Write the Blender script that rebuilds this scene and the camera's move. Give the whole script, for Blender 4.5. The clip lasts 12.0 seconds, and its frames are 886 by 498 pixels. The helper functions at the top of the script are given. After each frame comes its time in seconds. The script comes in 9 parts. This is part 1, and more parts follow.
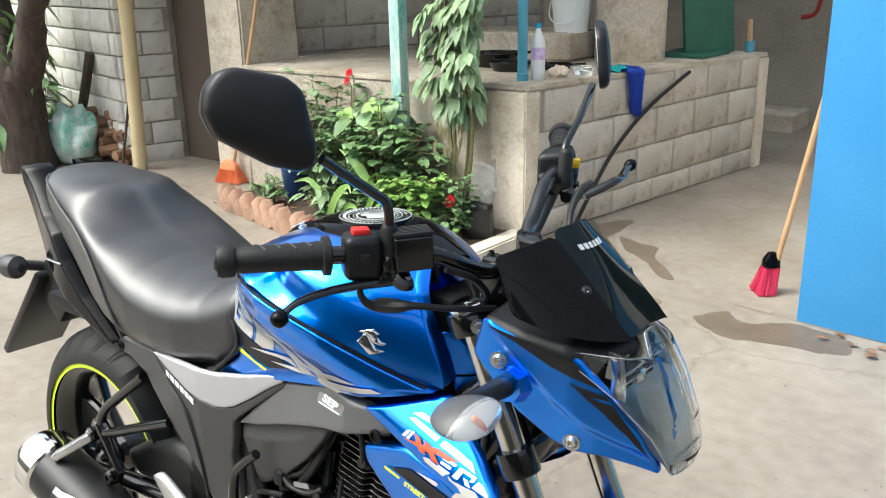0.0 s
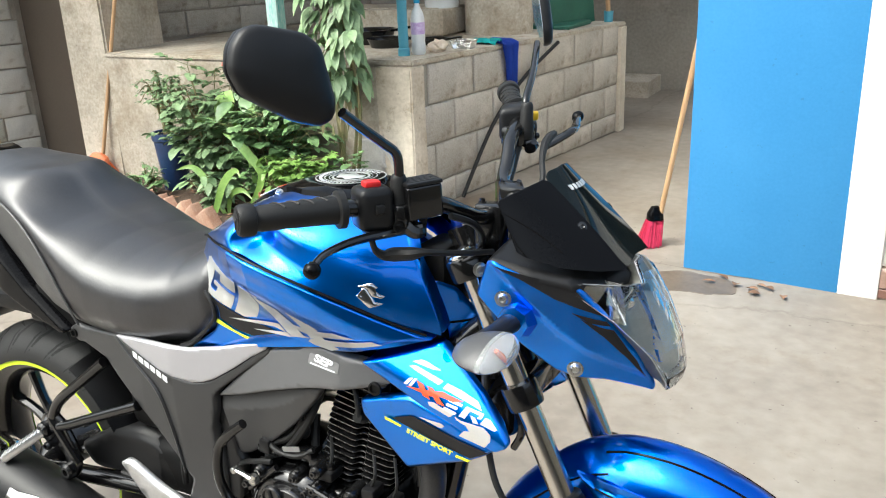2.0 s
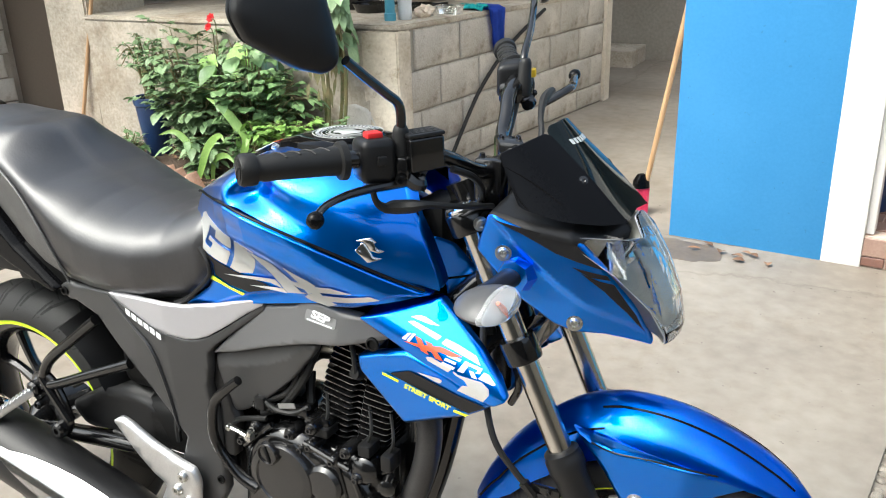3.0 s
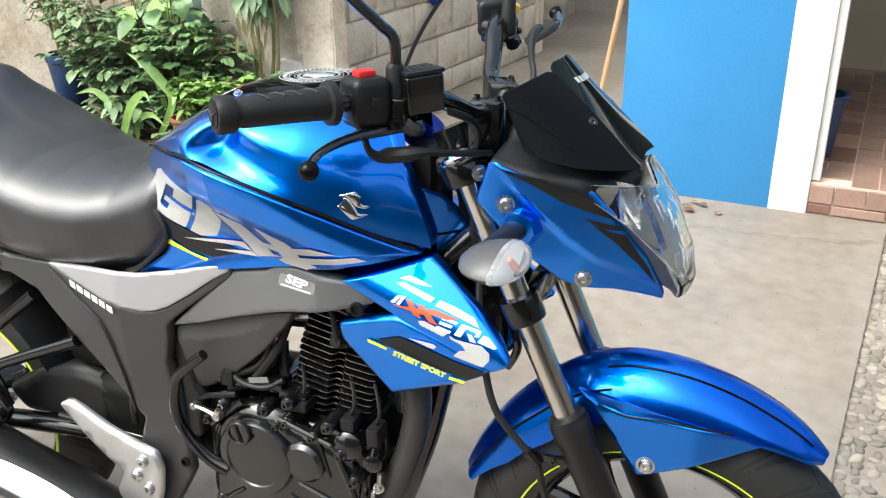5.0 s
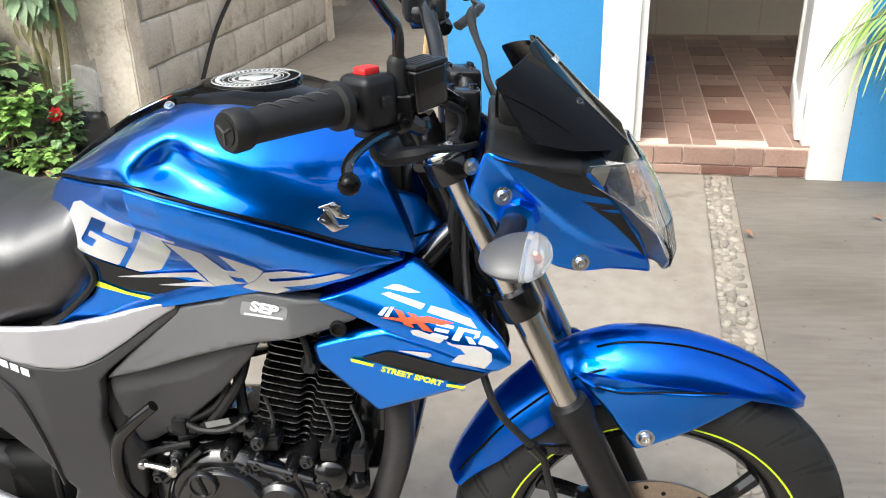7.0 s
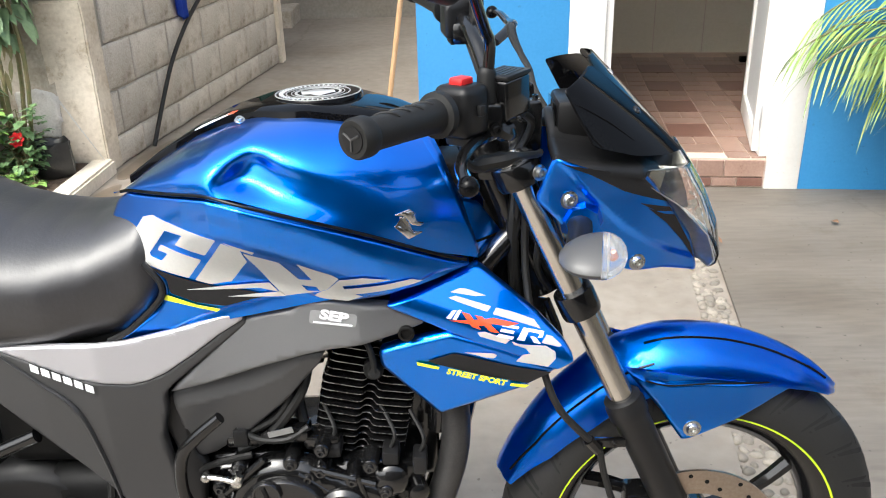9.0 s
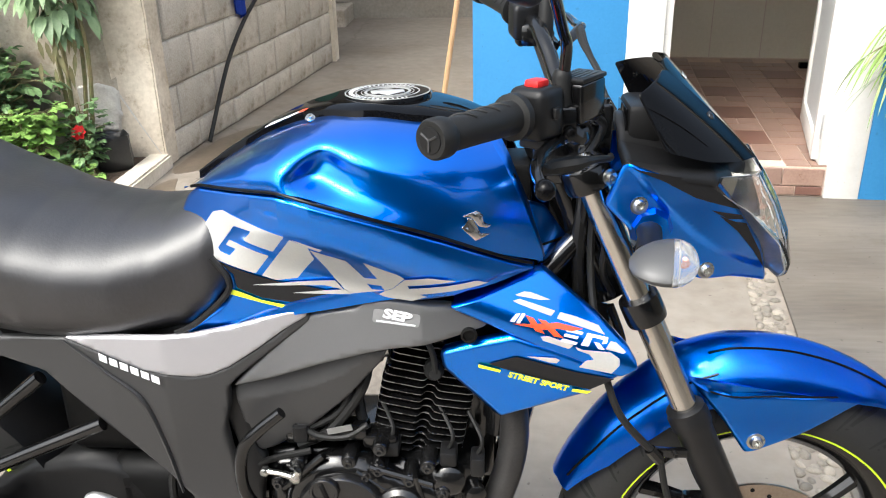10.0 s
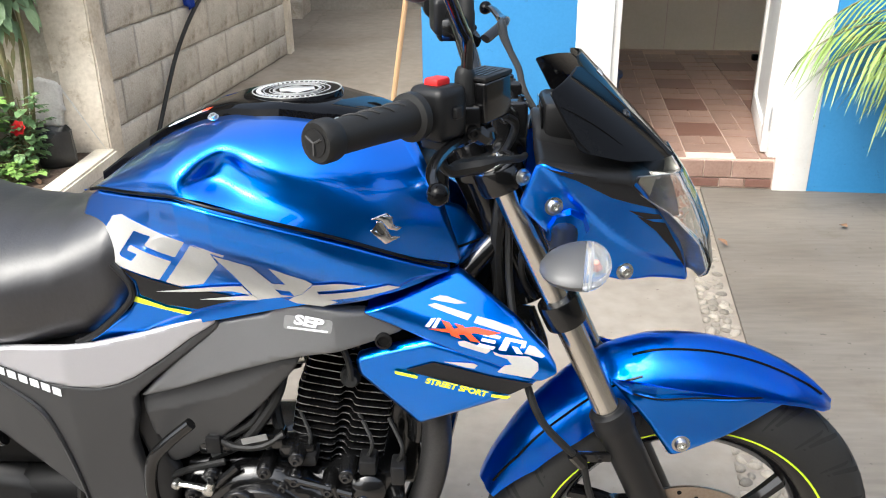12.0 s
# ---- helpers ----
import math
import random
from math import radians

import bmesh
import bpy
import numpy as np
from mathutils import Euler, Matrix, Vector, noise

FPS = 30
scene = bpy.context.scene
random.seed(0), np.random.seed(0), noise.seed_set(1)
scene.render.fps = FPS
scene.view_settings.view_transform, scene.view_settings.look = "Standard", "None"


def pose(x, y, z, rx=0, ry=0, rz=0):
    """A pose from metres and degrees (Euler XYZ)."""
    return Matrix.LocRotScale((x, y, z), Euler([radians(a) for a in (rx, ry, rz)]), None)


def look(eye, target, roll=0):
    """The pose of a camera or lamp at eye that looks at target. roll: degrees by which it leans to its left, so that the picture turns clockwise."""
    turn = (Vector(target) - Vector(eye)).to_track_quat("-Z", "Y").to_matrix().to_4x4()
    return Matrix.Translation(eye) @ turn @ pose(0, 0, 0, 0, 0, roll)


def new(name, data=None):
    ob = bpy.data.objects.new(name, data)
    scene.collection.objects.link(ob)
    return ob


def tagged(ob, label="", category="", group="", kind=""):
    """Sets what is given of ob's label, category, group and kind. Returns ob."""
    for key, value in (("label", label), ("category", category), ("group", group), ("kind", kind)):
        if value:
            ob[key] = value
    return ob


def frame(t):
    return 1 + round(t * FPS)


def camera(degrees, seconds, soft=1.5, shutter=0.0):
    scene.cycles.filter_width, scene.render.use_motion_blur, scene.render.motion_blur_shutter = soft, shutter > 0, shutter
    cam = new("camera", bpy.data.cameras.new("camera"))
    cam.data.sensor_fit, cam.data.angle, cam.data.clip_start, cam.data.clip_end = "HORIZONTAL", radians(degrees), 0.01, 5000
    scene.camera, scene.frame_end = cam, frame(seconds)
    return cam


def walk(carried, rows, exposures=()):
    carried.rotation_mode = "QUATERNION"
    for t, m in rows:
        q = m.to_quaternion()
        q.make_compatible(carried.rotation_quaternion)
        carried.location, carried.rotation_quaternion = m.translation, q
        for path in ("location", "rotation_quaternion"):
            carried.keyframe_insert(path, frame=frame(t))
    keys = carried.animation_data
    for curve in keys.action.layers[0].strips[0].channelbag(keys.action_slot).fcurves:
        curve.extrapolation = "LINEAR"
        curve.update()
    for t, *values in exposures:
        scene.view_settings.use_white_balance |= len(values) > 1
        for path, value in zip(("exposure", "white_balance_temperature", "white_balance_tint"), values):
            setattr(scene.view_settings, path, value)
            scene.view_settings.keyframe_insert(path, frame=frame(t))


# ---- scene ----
cam = camera(54.7, 12.0, soft=1.1)
METRES, X0, Y0, EYE, TURN = 0.9696, 1.6838, -0.8887, 1.3522, 38.8
ROWS = [
    (0.0, 0.0, 0.0, 0.0, -0.44, -18.28, 1.34),
    (0.5, -0.0733, -0.0159, -0.0004, -4.31, -18.38, 2.02),
    (1.0, -0.1289, -0.0284, -0.0004, -7.38, -18.64, 2.28),
    (1.5, -0.1729, -0.0372, -0.0062, -9.44, -19.05, 2.32),
    (2.0, -0.1997, -0.0457, -0.0231, -10.74, -19.69, 2.33),
    (2.5, -0.2135, -0.0466, -0.0374, -11.5, -20.55, 2.06),
    (3.0, -0.229, -0.0443, -0.0475, -11.88, -21.6, 1.61),
    (5.0, -0.2986, 0.0801, -0.0953, -17.22, -24.44, 1.19),
    (5.5, -0.3303, 0.165, -0.1066, -21.93, -24.71, 1.24),
    (6.0, -0.3698, 0.2073, -0.1022, -25.96, -25.35, 1.16),
    (6.5, -0.4405, 0.235, -0.101, -29.94, -25.84, 1.44),
    (8.5, -0.6503, 0.3066, -0.096, -38.76, -24.7, 2.02),
    (9.0, -0.6797, 0.3179, -0.0957, -38.2, -24.45, 1.42),
    (9.5, -0.6971, 0.3309, -0.0968, -36.58, -24.27, 1.02),
    (10.0, -0.7011, 0.339, -0.0957, -34.93, -24.32, 1.17),
    (10.5, -0.6979, 0.3445, -0.0983, -34.13, -24.55, 1.48),
    (11.0, -0.6796, 0.3376, -0.1, -34.59, -24.77, 1.49),
    (11.5, -0.6503, 0.3305, -0.0991, -35.96, -24.88, 1.23),
    (12.0, -0.6198, 0.329, -0.0993, -37.07, -24.9, 0.79),
]
walk(cam, [(t, pose(X0, Y0, EYE, 0, 0, TURN) @ pose(METRES * x, METRES * y, METRES * z, 90 + pitch, roll, yaw)) for t, x, y, z, yaw, pitch, roll in ROWS],
     exposures=[(0.0, 0.32, 6050, 2), (1.0, 0.38, 6050, 2), (4.8, 0.40, 6060, 4), (12.0, 0.42, 6070, 6)])

# ---- light ----
world = bpy.data.worlds.new("sky_world")
scene.world = world
world.use_nodes = True
wn, wl = world.node_tree.nodes, world.node_tree.links
sky = wn.new("ShaderNodeTexSky")
sky.sky_type = "NISHITA"
sky.sun_disc = False
sky.sun_elevation = radians(55)
sky.sun_rotation = radians(220)
sky.air_density, sky.dust_density, sky.ozone_density = 1.0, 8.0, 0.0
pale = wn.new("ShaderNodeHueSaturation")
pale.inputs["Saturation"].default_value = 0.62
pale.inputs["Value"].default_value = 1.9
wl.new(sky.outputs[0], pale.inputs["Color"])
wl.new(pale.outputs[0], wn["Background"].inputs[0])
wn["Background"].inputs[1].default_value = 0.15

sun_data = bpy.data.lights.new("sun", "SUN")
sun_data.energy, sun_data.angle, sun_data.color = 0.7, radians(34), (1.0, 0.97, 0.93)
sun = new("sun", sun_data)
sun.matrix_world = look((-2.2, -2.9, 5.5), (0.3, 0.0, 0.0))



# ---- materials ----
def surf(name, a, b=None, rough=0.5, metal=0.0, scale=6.0, fine=90.0, bump=0.15, rough_var=0.08, coat=0.0, coat_rough=0.03, stretch=(1, 1, 1), depth=0.004, island=0.0, spec=0.5):
    """Two-scale noise between two tints, with rough and bump following the fine grain."""
    m = bpy.data.materials.new(name)
    m.use_nodes = True
    n, l = m.node_tree.nodes, m.node_tree.links
    p = n["Principled BSDF"]
    b = b or tuple(v * 0.8 for v in a)
    tc = n.new("ShaderNodeTexCoord")
    mp = n.new("ShaderNodeMapping")
    mp.inputs["Scale"].default_value = stretch
    l.new(tc.outputs["Object"], mp.inputs[0])
    big, small = n.new("ShaderNodeTexNoise"), n.new("ShaderNodeTexNoise")
    big.inputs["Scale"].default_value, big.inputs["Detail"].default_value = scale, 5
    small.inputs["Scale"].default_value, small.inputs["Detail"].default_value = fine, 4
    l.new(mp.outputs[0], big.inputs[0])
    l.new(mp.outputs[0], small.inputs[0])
    add = n.new("ShaderNodeMix")
    add.inputs[0].default_value = 0.4
    l.new(big.outputs[0], add.inputs[2])
    l.new(small.outputs[0], add.inputs[3])
    ramp = n.new("ShaderNodeValToRGB")
    ramp.color_ramp.elements[0].position, ramp.color_ramp.elements[1].position = 0.36, 0.64
    ramp.color_ramp.elements[0].color, ramp.color_ramp.elements[1].color = (*a, 1), (*b, 1)
    l.new(add.outputs[0], ramp.inputs[0])
    out = ramp.outputs[0]
    if island:
        info = n.new("ShaderNodeObjectInfo")
        geo = n.new("ShaderNodeNewGeometry")
        sm = n.new("ShaderNodeMath")
        l.new(info.outputs["Random"], sm.inputs[0])
        l.new(geo.outputs["Random Per Island"], sm.inputs[1])
        fr = n.new("ShaderNodeMath")
        fr.operation = "FRACT"
        l.new(sm.outputs[0], fr.inputs[0])
        rng = n.new("ShaderNodeMapRange")
        rng.inputs[3].default_value, rng.inputs[4].default_value = 1 - island, 1 + island
        l.new(fr.outputs[0], rng.inputs[0])
        hsv = n.new("ShaderNodeHueSaturation")
        l.new(rng.outputs[0], hsv.inputs["Value"])
        l.new(out, hsv.inputs["Color"])
        out = hsv.outputs[0]
    l.new(out, p.inputs["Base Color"])
    rr = n.new("ShaderNodeMapRange")
    rr.inputs[3].default_value, rr.inputs[4].default_value = max(rough - rough_var, 0.02), min(rough + rough_var, 1)
    l.new(add.outputs[0], rr.inputs[0])
    l.new(rr.outputs[0], p.inputs["Roughness"])
    p.inputs["Metallic"].default_value = metal
    p.inputs["Specular IOR Level"].default_value = spec
    p.inputs["Coat Weight"].default_value, p.inputs["Coat Roughness"].default_value = coat, coat_rough
    if bump:
        bp = n.new("ShaderNodeBump")
        bp.inputs["Strength"].default_value, bp.inputs["Distance"].default_value = bump, depth
        l.new(add.outputs[0], bp.inputs["Height"])
        l.new(bp.outputs[0], p.inputs["Normal"])
    return m


def clear(name, tint=(1, 1, 1), rough=0.0, ior=1.49, coat=0.0, through_it=1.0):
    m = bpy.data.materials.new(name)
    m.use_nodes = True
    p = m.node_tree.nodes["Principled BSDF"]
    p.inputs["Base Color"].default_value = (*tint, 1)
    p.inputs["Transmission Weight"].default_value = through_it
    p.inputs["Roughness"].default_value, p.inputs["IOR"].default_value = rough, ior
    p.inputs["Coat Weight"].default_value = coat
    return m


BLUE = surf("blue_metallic_paint", (0.0005, 0.205, 0.93), (0.001, 0.220, 0.96), 0.28, 1.0, 3, 900, 0.0, 0.03, coat=1.0, coat_rough=0.010, depth=0.0004)
SILVER_DECAL = surf("silver_sticker", (0.62, 0.63, 0.61), (0.56, 0.57, 0.56), 0.34, 0.35, 5, 300, 0.0, coat=0.7)
BLACK_DECAL = surf("black_sticker", (0.008, 0.008, 0.009), (0.012, 0.012, 0.013), 0.45, 0.0, 5, 300, 0.0, coat=0.1, spec=0.25)
YELLOW_DECAL = surf("yellow_sticker", (0.70, 0.82, 0.02), (0.62, 0.75, 0.02), 0.4, 0.0, 5, 300, 0.0, coat=0.4)
WHITE_DECAL = surf("white_sticker", (0.78, 0.80, 0.82), (0.72, 0.74, 0.76), 0.35, 0.1, 5, 300, 0.0, coat=0.5)
RED_DECAL = surf("red_sticker", (0.75, 0.06, 0.02), (0.70, 0.09, 0.02), 0.4, 0.0, 5, 300, 0.0, coat=0.5)
GLOSS_BLACK = surf("gloss_black_plastic", (0.0025, 0.0025, 0.003), (0.004, 0.004, 0.0045), 0.04, 0.0, 5, 400, 0.0, 0.02, spec=0.12)
MATT_BLACK = surf("matt_black_plastic", (0.008, 0.008, 0.0085), (0.012, 0.012, 0.0125), 0.38, 0.0, 8, 900, 0.10, 0.06, depth=0.0006, spec=0.3)
GREY_PLASTIC = surf("dark_grey_plastic", (0.034, 0.034, 0.035), (0.044, 0.044, 0.0445), 0.40, 0.05, 5, 1100, 0.14, 0.05, depth=0.0006)
SILVER_PLASTIC = surf("silver_grey_plastic", (0.42, 0.415, 0.435), (0.47, 0.465, 0.485), 0.40, 0.5, 5, 900, 0.05, 0.05, depth=0.0004)
AIRBOX_GREY = surf("gunmetal_plastic", (0.105, 0.104, 0.105), (0.13, 0.129, 0.13), 0.42, 0.45, 5, 900, 0.08, 0.05, depth=0.0005)
SEAT_VINYL = surf("black_seat_vinyl", (0.018, 0.0175, 0.019), (0.028, 0.0275, 0.030), 0.40, 0.0, 16, 240, 0.34, 0.08, depth=0.002, stretch=(1, 1, 0.6), spec=0.80, coat=0.10, coat_rough=0.36)
SEAT_SIDE = surf("grained_seat_vinyl", (0.05, 0.05, 0.0495), (0.075, 0.075, 0.0735), 0.42, 0.0, 45, 500, 0.55, 0.06, depth=0.0016)
RUBBER = surf("black_rubber", (0.009, 0.009, 0.009), (0.014, 0.014, 0.0135), 0.5, 0.0, 10, 500, 0.25, 0.08, depth=0.001, spec=0.3)
TYRE_RUBBER = surf("tyre_rubber", (0.010, 0.010, 0.0098), (0.016, 0.016, 0.0155), 0.58, 0.0, 9, 260, 0.3, 0.08, depth=0.001, spec=0.35)
# blacker than the rubber, to paint the shade inside the tread slots
GROOVE_SHADE = surf("tyre_groove_shade", (0.001, 0.001, 0.001), (0.0015, 0.0015, 0.0015), 0.8, 0.0, 9, 200, 0.0)
SATIN_BLACK = surf("satin_black_metal", (0.003, 0.003, 0.0033), (0.006, 0.006, 0.0063), 0.16, 0.0, 9, 500, 0.06, 0.06, depth=0.0006, coat=0.3, spec=0.45)
ENGINE_BLACK = surf("engine_black_paint", (0.003, 0.003, 0.0032), (0.006, 0.006, 0.0062), 0.22, 0.0, 14, 300, 0.2, 0.10, depth=0.001, coat=0.6, coat_rough=0.05, spec=0.4)
CASE_GREY = surf("grey_engine_cover", (0.007, 0.007, 0.0075), (0.012, 0.012, 0.0125), 0.24, 0.0, 8, 500, 0.1, depth=0.0006, coat=0.4, coat_rough=0.08)
CHROME = surf("chrome", (0.80, 0.80, 0.79), (0.70, 0.70, 0.70), 0.10, 1.0, 6, 200, 0.0, 0.04)
FORK_CHROME = surf("fork_tube_steel", (0.58, 0.55, 0.50), (0.66, 0.64, 0.60), 0.20, 1.0, 4, 150, 0.0, 0.05, stretch=(1, 1, 0.2))
ALLOY = surf("cast_alloy", (0.55, 0.55, 0.56), (0.66, 0.66, 0.66), 0.38, 0.9, 10, 300, 0.15, depth=0.0006)
ZINC = surf("zinc_plated_steel", (0.60, 0.60, 0.57), (0.48, 0.48, 0.46), 0.28, 1.0, 40, 300, 0.1, depth=0.0005)
EXHAUST = surf("exhaust_pipe_coat", (0.035, 0.034, 0.034), (0.055, 0.053, 0.052), 0.42, 0.4, 12, 300, 0.1, depth=0.0006)
BADGE_GREY = surf("grey_badge_film", (0.20, 0.20, 0.20), (0.25, 0.25, 0.25), 0.35, 0.4, 20, 300, 0.0, coat=0.4)
DISC_STEEL = surf("brake_disc_steel", (0.40, 0.33, 0.27), (0.52, 0.45, 0.38), 0.30, 1.0, 8, 200, 0.05, stretch=(1, 1, 1))
STRIPE = surf("lime_rim_tape", (0.62, 0.85, 0.015), (0.55, 0.78, 0.015), 0.45, 0.0, 10, 200, 0.0)
RED_PLASTIC = surf("red_switch_plastic", (0.72, 0.02, 0.02), (0.62, 0.02, 0.02), 0.35, 0.0, 10, 300, 0.0)
YELLOW_PLASTIC = surf("yellow_switch_plastic", (0.85, 0.55, 0.02), (0.75, 0.48, 0.02), 0.35, 0.0, 10, 300, 0.0)
INDICATOR_GREY = surf("grey_indicator_plastic", (0.07, 0.07, 0.071), (0.09, 0.09, 0.091), 0.40, 0.2, 5, 900, 0.05, 0.05, depth=0.0005)
AMBER = surf("amber_bulb", (0.62, 0.13, 0.04), (0.55, 0.11, 0.04), 0.25, 0.0, 10, 300, 0.0)
# for black parts, and near black in place of shade in gaps and holes
BLACK_AND_SHADE = surf("black_parts_and_recess_shade", (0.003, 0.003, 0.003), (0.006, 0.006, 0.006), 0.5, 0.0, 20, 300, 0.1, spec=0.2)
SMOKE = surf("smoked_screen", (0.004, 0.007, 0.008), (0.006, 0.009, 0.010), 0.04, 0.0, 5, 300, 0.0, 0.02, spec=0.14)
INDICATOR_LENS = clear("clear_indicator_plastic", (0.90, 0.92, 0.93), 0.10, 1.2, 0.5, 0.86)
FROSTED = clear("ribbed_clear_plastic", (0.96, 0.97, 0.98), 0.16, 1.3)
LENS = clear("clear_lens", (0.97, 0.98, 0.98), 0.0, 1.38)
REFLECTOR = surf("lamp_reflector", (0.27, 0.262, 0.225), (0.20, 0.195, 0.170), 0.30, 0.75, 30, 200, 0.1, 0.05, depth=0.002)

FIN_EDGE = surf("machined_fin_edge", (0.05, 0.05, 0.05), (0.40, 0.40, 0.40), 0.28, 0.8, 40, 300, 0.0)
PAVING = surf("streaked_paving", (0.112, 0.097, 0.080), (0.180, 0.160, 0.134), 0.6, 0.0, 1.3, 22, 0.2, 0.12, depth=0.002, stretch=(0.35, 2.2, 1))
CONCRETE = surf("concrete_floor", (0.195, 0.166, 0.136), (0.298, 0.262, 0.219), 0.62, 0.0, 1.6, 16, 0.12, 0.12, depth=0.002)


def weather(m, stain, scale, dark, cracks=0.0, specks=0.0):
    """Lay soft blotches, specks and hairline cracks over a material's tint."""
    n, l = m.node_tree.nodes, m.node_tree.links
    p = n["Principled BSDF"]
    out = p.inputs["Base Color"].links[0].from_socket
    tc = n.new("ShaderNodeTexCoord")

    def layer(height, lo, hi, amount, tint):
        nonlocal out
        rng = n.new("ShaderNodeMapRange")
        rng.inputs[1].default_value, rng.inputs[2].default_value = lo, hi
        rng.inputs[3].default_value, rng.inputs[4].default_value = 0.0, amount
        l.new(height, rng.inputs[0])
        mix = n.new("ShaderNodeMix")
        mix.data_type = "RGBA"
        mix.blend_type = "MULTIPLY"
        l.new(rng.outputs[0], mix.inputs["Factor"])
        l.new(out, mix.inputs["A"])
        mix.inputs["B"].default_value = (*tint, 1)
        out = mix.outputs["Result"]

    def grain(s, detail, rough=0.6):
        t = n.new("ShaderNodeTexNoise")
        t.inputs["Scale"].default_value, t.inputs["Detail"].default_value, t.inputs["Roughness"].default_value = s, detail, rough
        l.new(tc.outputs["Object"], t.inputs[0])
        return t
    layer(grain(scale, 8).outputs[0], 0.50, 0.72, stain, dark)
    layer(grain(scale * 3.7, 6, 0.7).outputs[0], 0.56, 0.70, stain * 0.7, dark)
    if specks:
        layer(grain(38.0, 2).outputs[0], 0.70, 0.74, specks, (0.35, 0.32, 0.28))
    if cracks:
        v = n.new("ShaderNodeTexVoronoi")
        v.feature = "DISTANCE_TO_EDGE"
        v.inputs["Scale"].default_value = 0.4
        warp = n.new("ShaderNodeMix")
        warp.data_type = "VECTOR"
        warp.inputs["Factor"].default_value = 0.22
        l.new(tc.outputs["Object"], warp.inputs["A"])
        l.new(grain(2.5, 8, 0.7).outputs["Color"], warp.inputs["B"])
        l.new(warp.outputs["Result"], v.inputs["Vector"])
        layer(v.outputs["Distance"], 0.004, 0.0, cracks, (0.45, 0.40, 0.34))
    l.new(out, p.inputs["Base Color"])


weather(CONCRETE, 0.6, 0.9, (0.66, 0.58, 0.47), 0.35, 0.7)
weather(PAVING, 0.6, 1.1, (0.68, 0.60, 0.50), 0.25, 0.7)
BLOCK = surf("concrete_block", (0.36, 0.33, 0.28), (0.57, 0.53, 0.465), 0.88, 0.0, 3.2, 110, 1.0, 0.05, depth=0.008, island=0.12)
PALE_BLOCK = surf("pale_concrete_block", (0.50, 0.48, 0.44), (0.70, 0.68, 0.63), 0.88, 0.0, 6, 130, 0.8, 0.05, depth=0.005, island=0.07)
MORTAR = surf("mortar", (0.25, 0.228, 0.192), (0.38, 0.348, 0.298), 0.92, 0.0, 8, 120, 0.8, depth=0.005)
PLASTER = surf("cement_plaster", (0.34, 0.300, 0.240), (0.58, 0.525, 0.435), 0.86, 0.0, 3.0, 60, 0.8, depth=0.004)
weather(BLOCK, 0.9, 2.2, (0.50, 0.45, 0.38), 0.0, 0.7)
weather(BLOCK, 0.6, 11.0, (0.55, 0.50, 0.44))
weather(PLASTER, 0.55, 9.0, (0.58, 0.51, 0.42))
weather(PLASTER, 0.9, 1.6, (0.50, 0.43, 0.34), 0.5, 0.4)
POST_PLASTER = surf("pale_post_plaster", (0.60, 0.54, 0.44), (0.78, 0.72, 0.61), 0.86, 0.0, 3.0, 60, 0.8, depth=0.004)
weather(PALE_BLOCK, 0.8, 3.0, (0.55, 0.50, 0.43), 0.0, 0.5)
CORNER_PLASTER = surf("stained_post_plaster", (0.52, 0.455, 0.360), (0.74, 0.670, 0.555), 0.86, 0.0, 2.6, 60, 0.8, depth=0.004)
weather(CORNER_PLASTER, 0.9, 4.0, (0.55, 0.48, 0.38), 0.0, 0.4)
weather(POST_PLASTER, 0.4, 5.0, (0.62, 0.56, 0.47), 0.0, 0.4)
BROWN_DOOR = surf("brown_painted_door", (0.085, 0.066, 0.050), (0.105, 0.082, 0.062), 0.6, 0.0, 2, 60, 0.08)
BLUE_WALL = surf("sky_blue_wall_paint", (0.036, 0.225, 0.50), (0.050, 0.258, 0.55), 0.55, 0.0, 2.5, 90, 0.25, 0.06, depth=0.002)
WHITE_PAINT = surf("white_wall_paint", (0.80, 0.79, 0.76), (0.74, 0.73, 0.70), 0.55, 0.0, 3, 80, 0.25, depth=0.002)
weather(BLUE_WALL, 0.35, 0.9, (0.80, 0.86, 0.90), 0.0, 0.25)
weather(WHITE_PAINT, 0.3, 2.2, (0.80, 0.77, 0.70), 0.0, 0.2)
CREAM = surf("cream_panel", (0.66, 0.60, 0.46), (0.72, 0.66, 0.52), 0.5, 0.0, 2, 60, 0.05)
TILE = surf("terracotta_tile", (0.245, 0.155, 0.120), (0.33, 0.22, 0.175), 0.30, 0.0, 9, 110, 0.12, 0.08, depth=0.001, island=0.14)
TILE_DARK = surf("dark_red_tile", (0.145, 0.072, 0.054), (0.185, 0.098, 0.075), 0.30, 0.0, 9, 110, 0.12, 0.08, depth=0.001, island=0.10)
GROUT = surf("tile_grout", (0.54, 0.42, 0.345), (0.63, 0.50, 0.425), 0.8, 0.0, 12, 120, 0.3)
BRICK = surf("red_clay_brick", (0.28, 0.145, 0.09), (0.40, 0.275, 0.20), 0.85, 0.0, 14, 120, 0.8, depth=0.004, island=0.16)
SOIL = surf("garden_soil", (0.06, 0.04, 0.026), (0.11, 0.075, 0.05), 0.95, 0.0, 14, 90, 1.0, depth=0.02)
PEBBLE = surf("river_pebble", (0.155, 0.135, 0.11), (0.34, 0.305, 0.25), 0.7, 0.0, 25, 120, 0.4, depth=0.003, island=0.35)
DAMP = surf("damp_dark_concrete", (0.105, 0.080, 0.056), (0.165, 0.128, 0.094), 0.42, 0.0, 9, 50, 0.25)
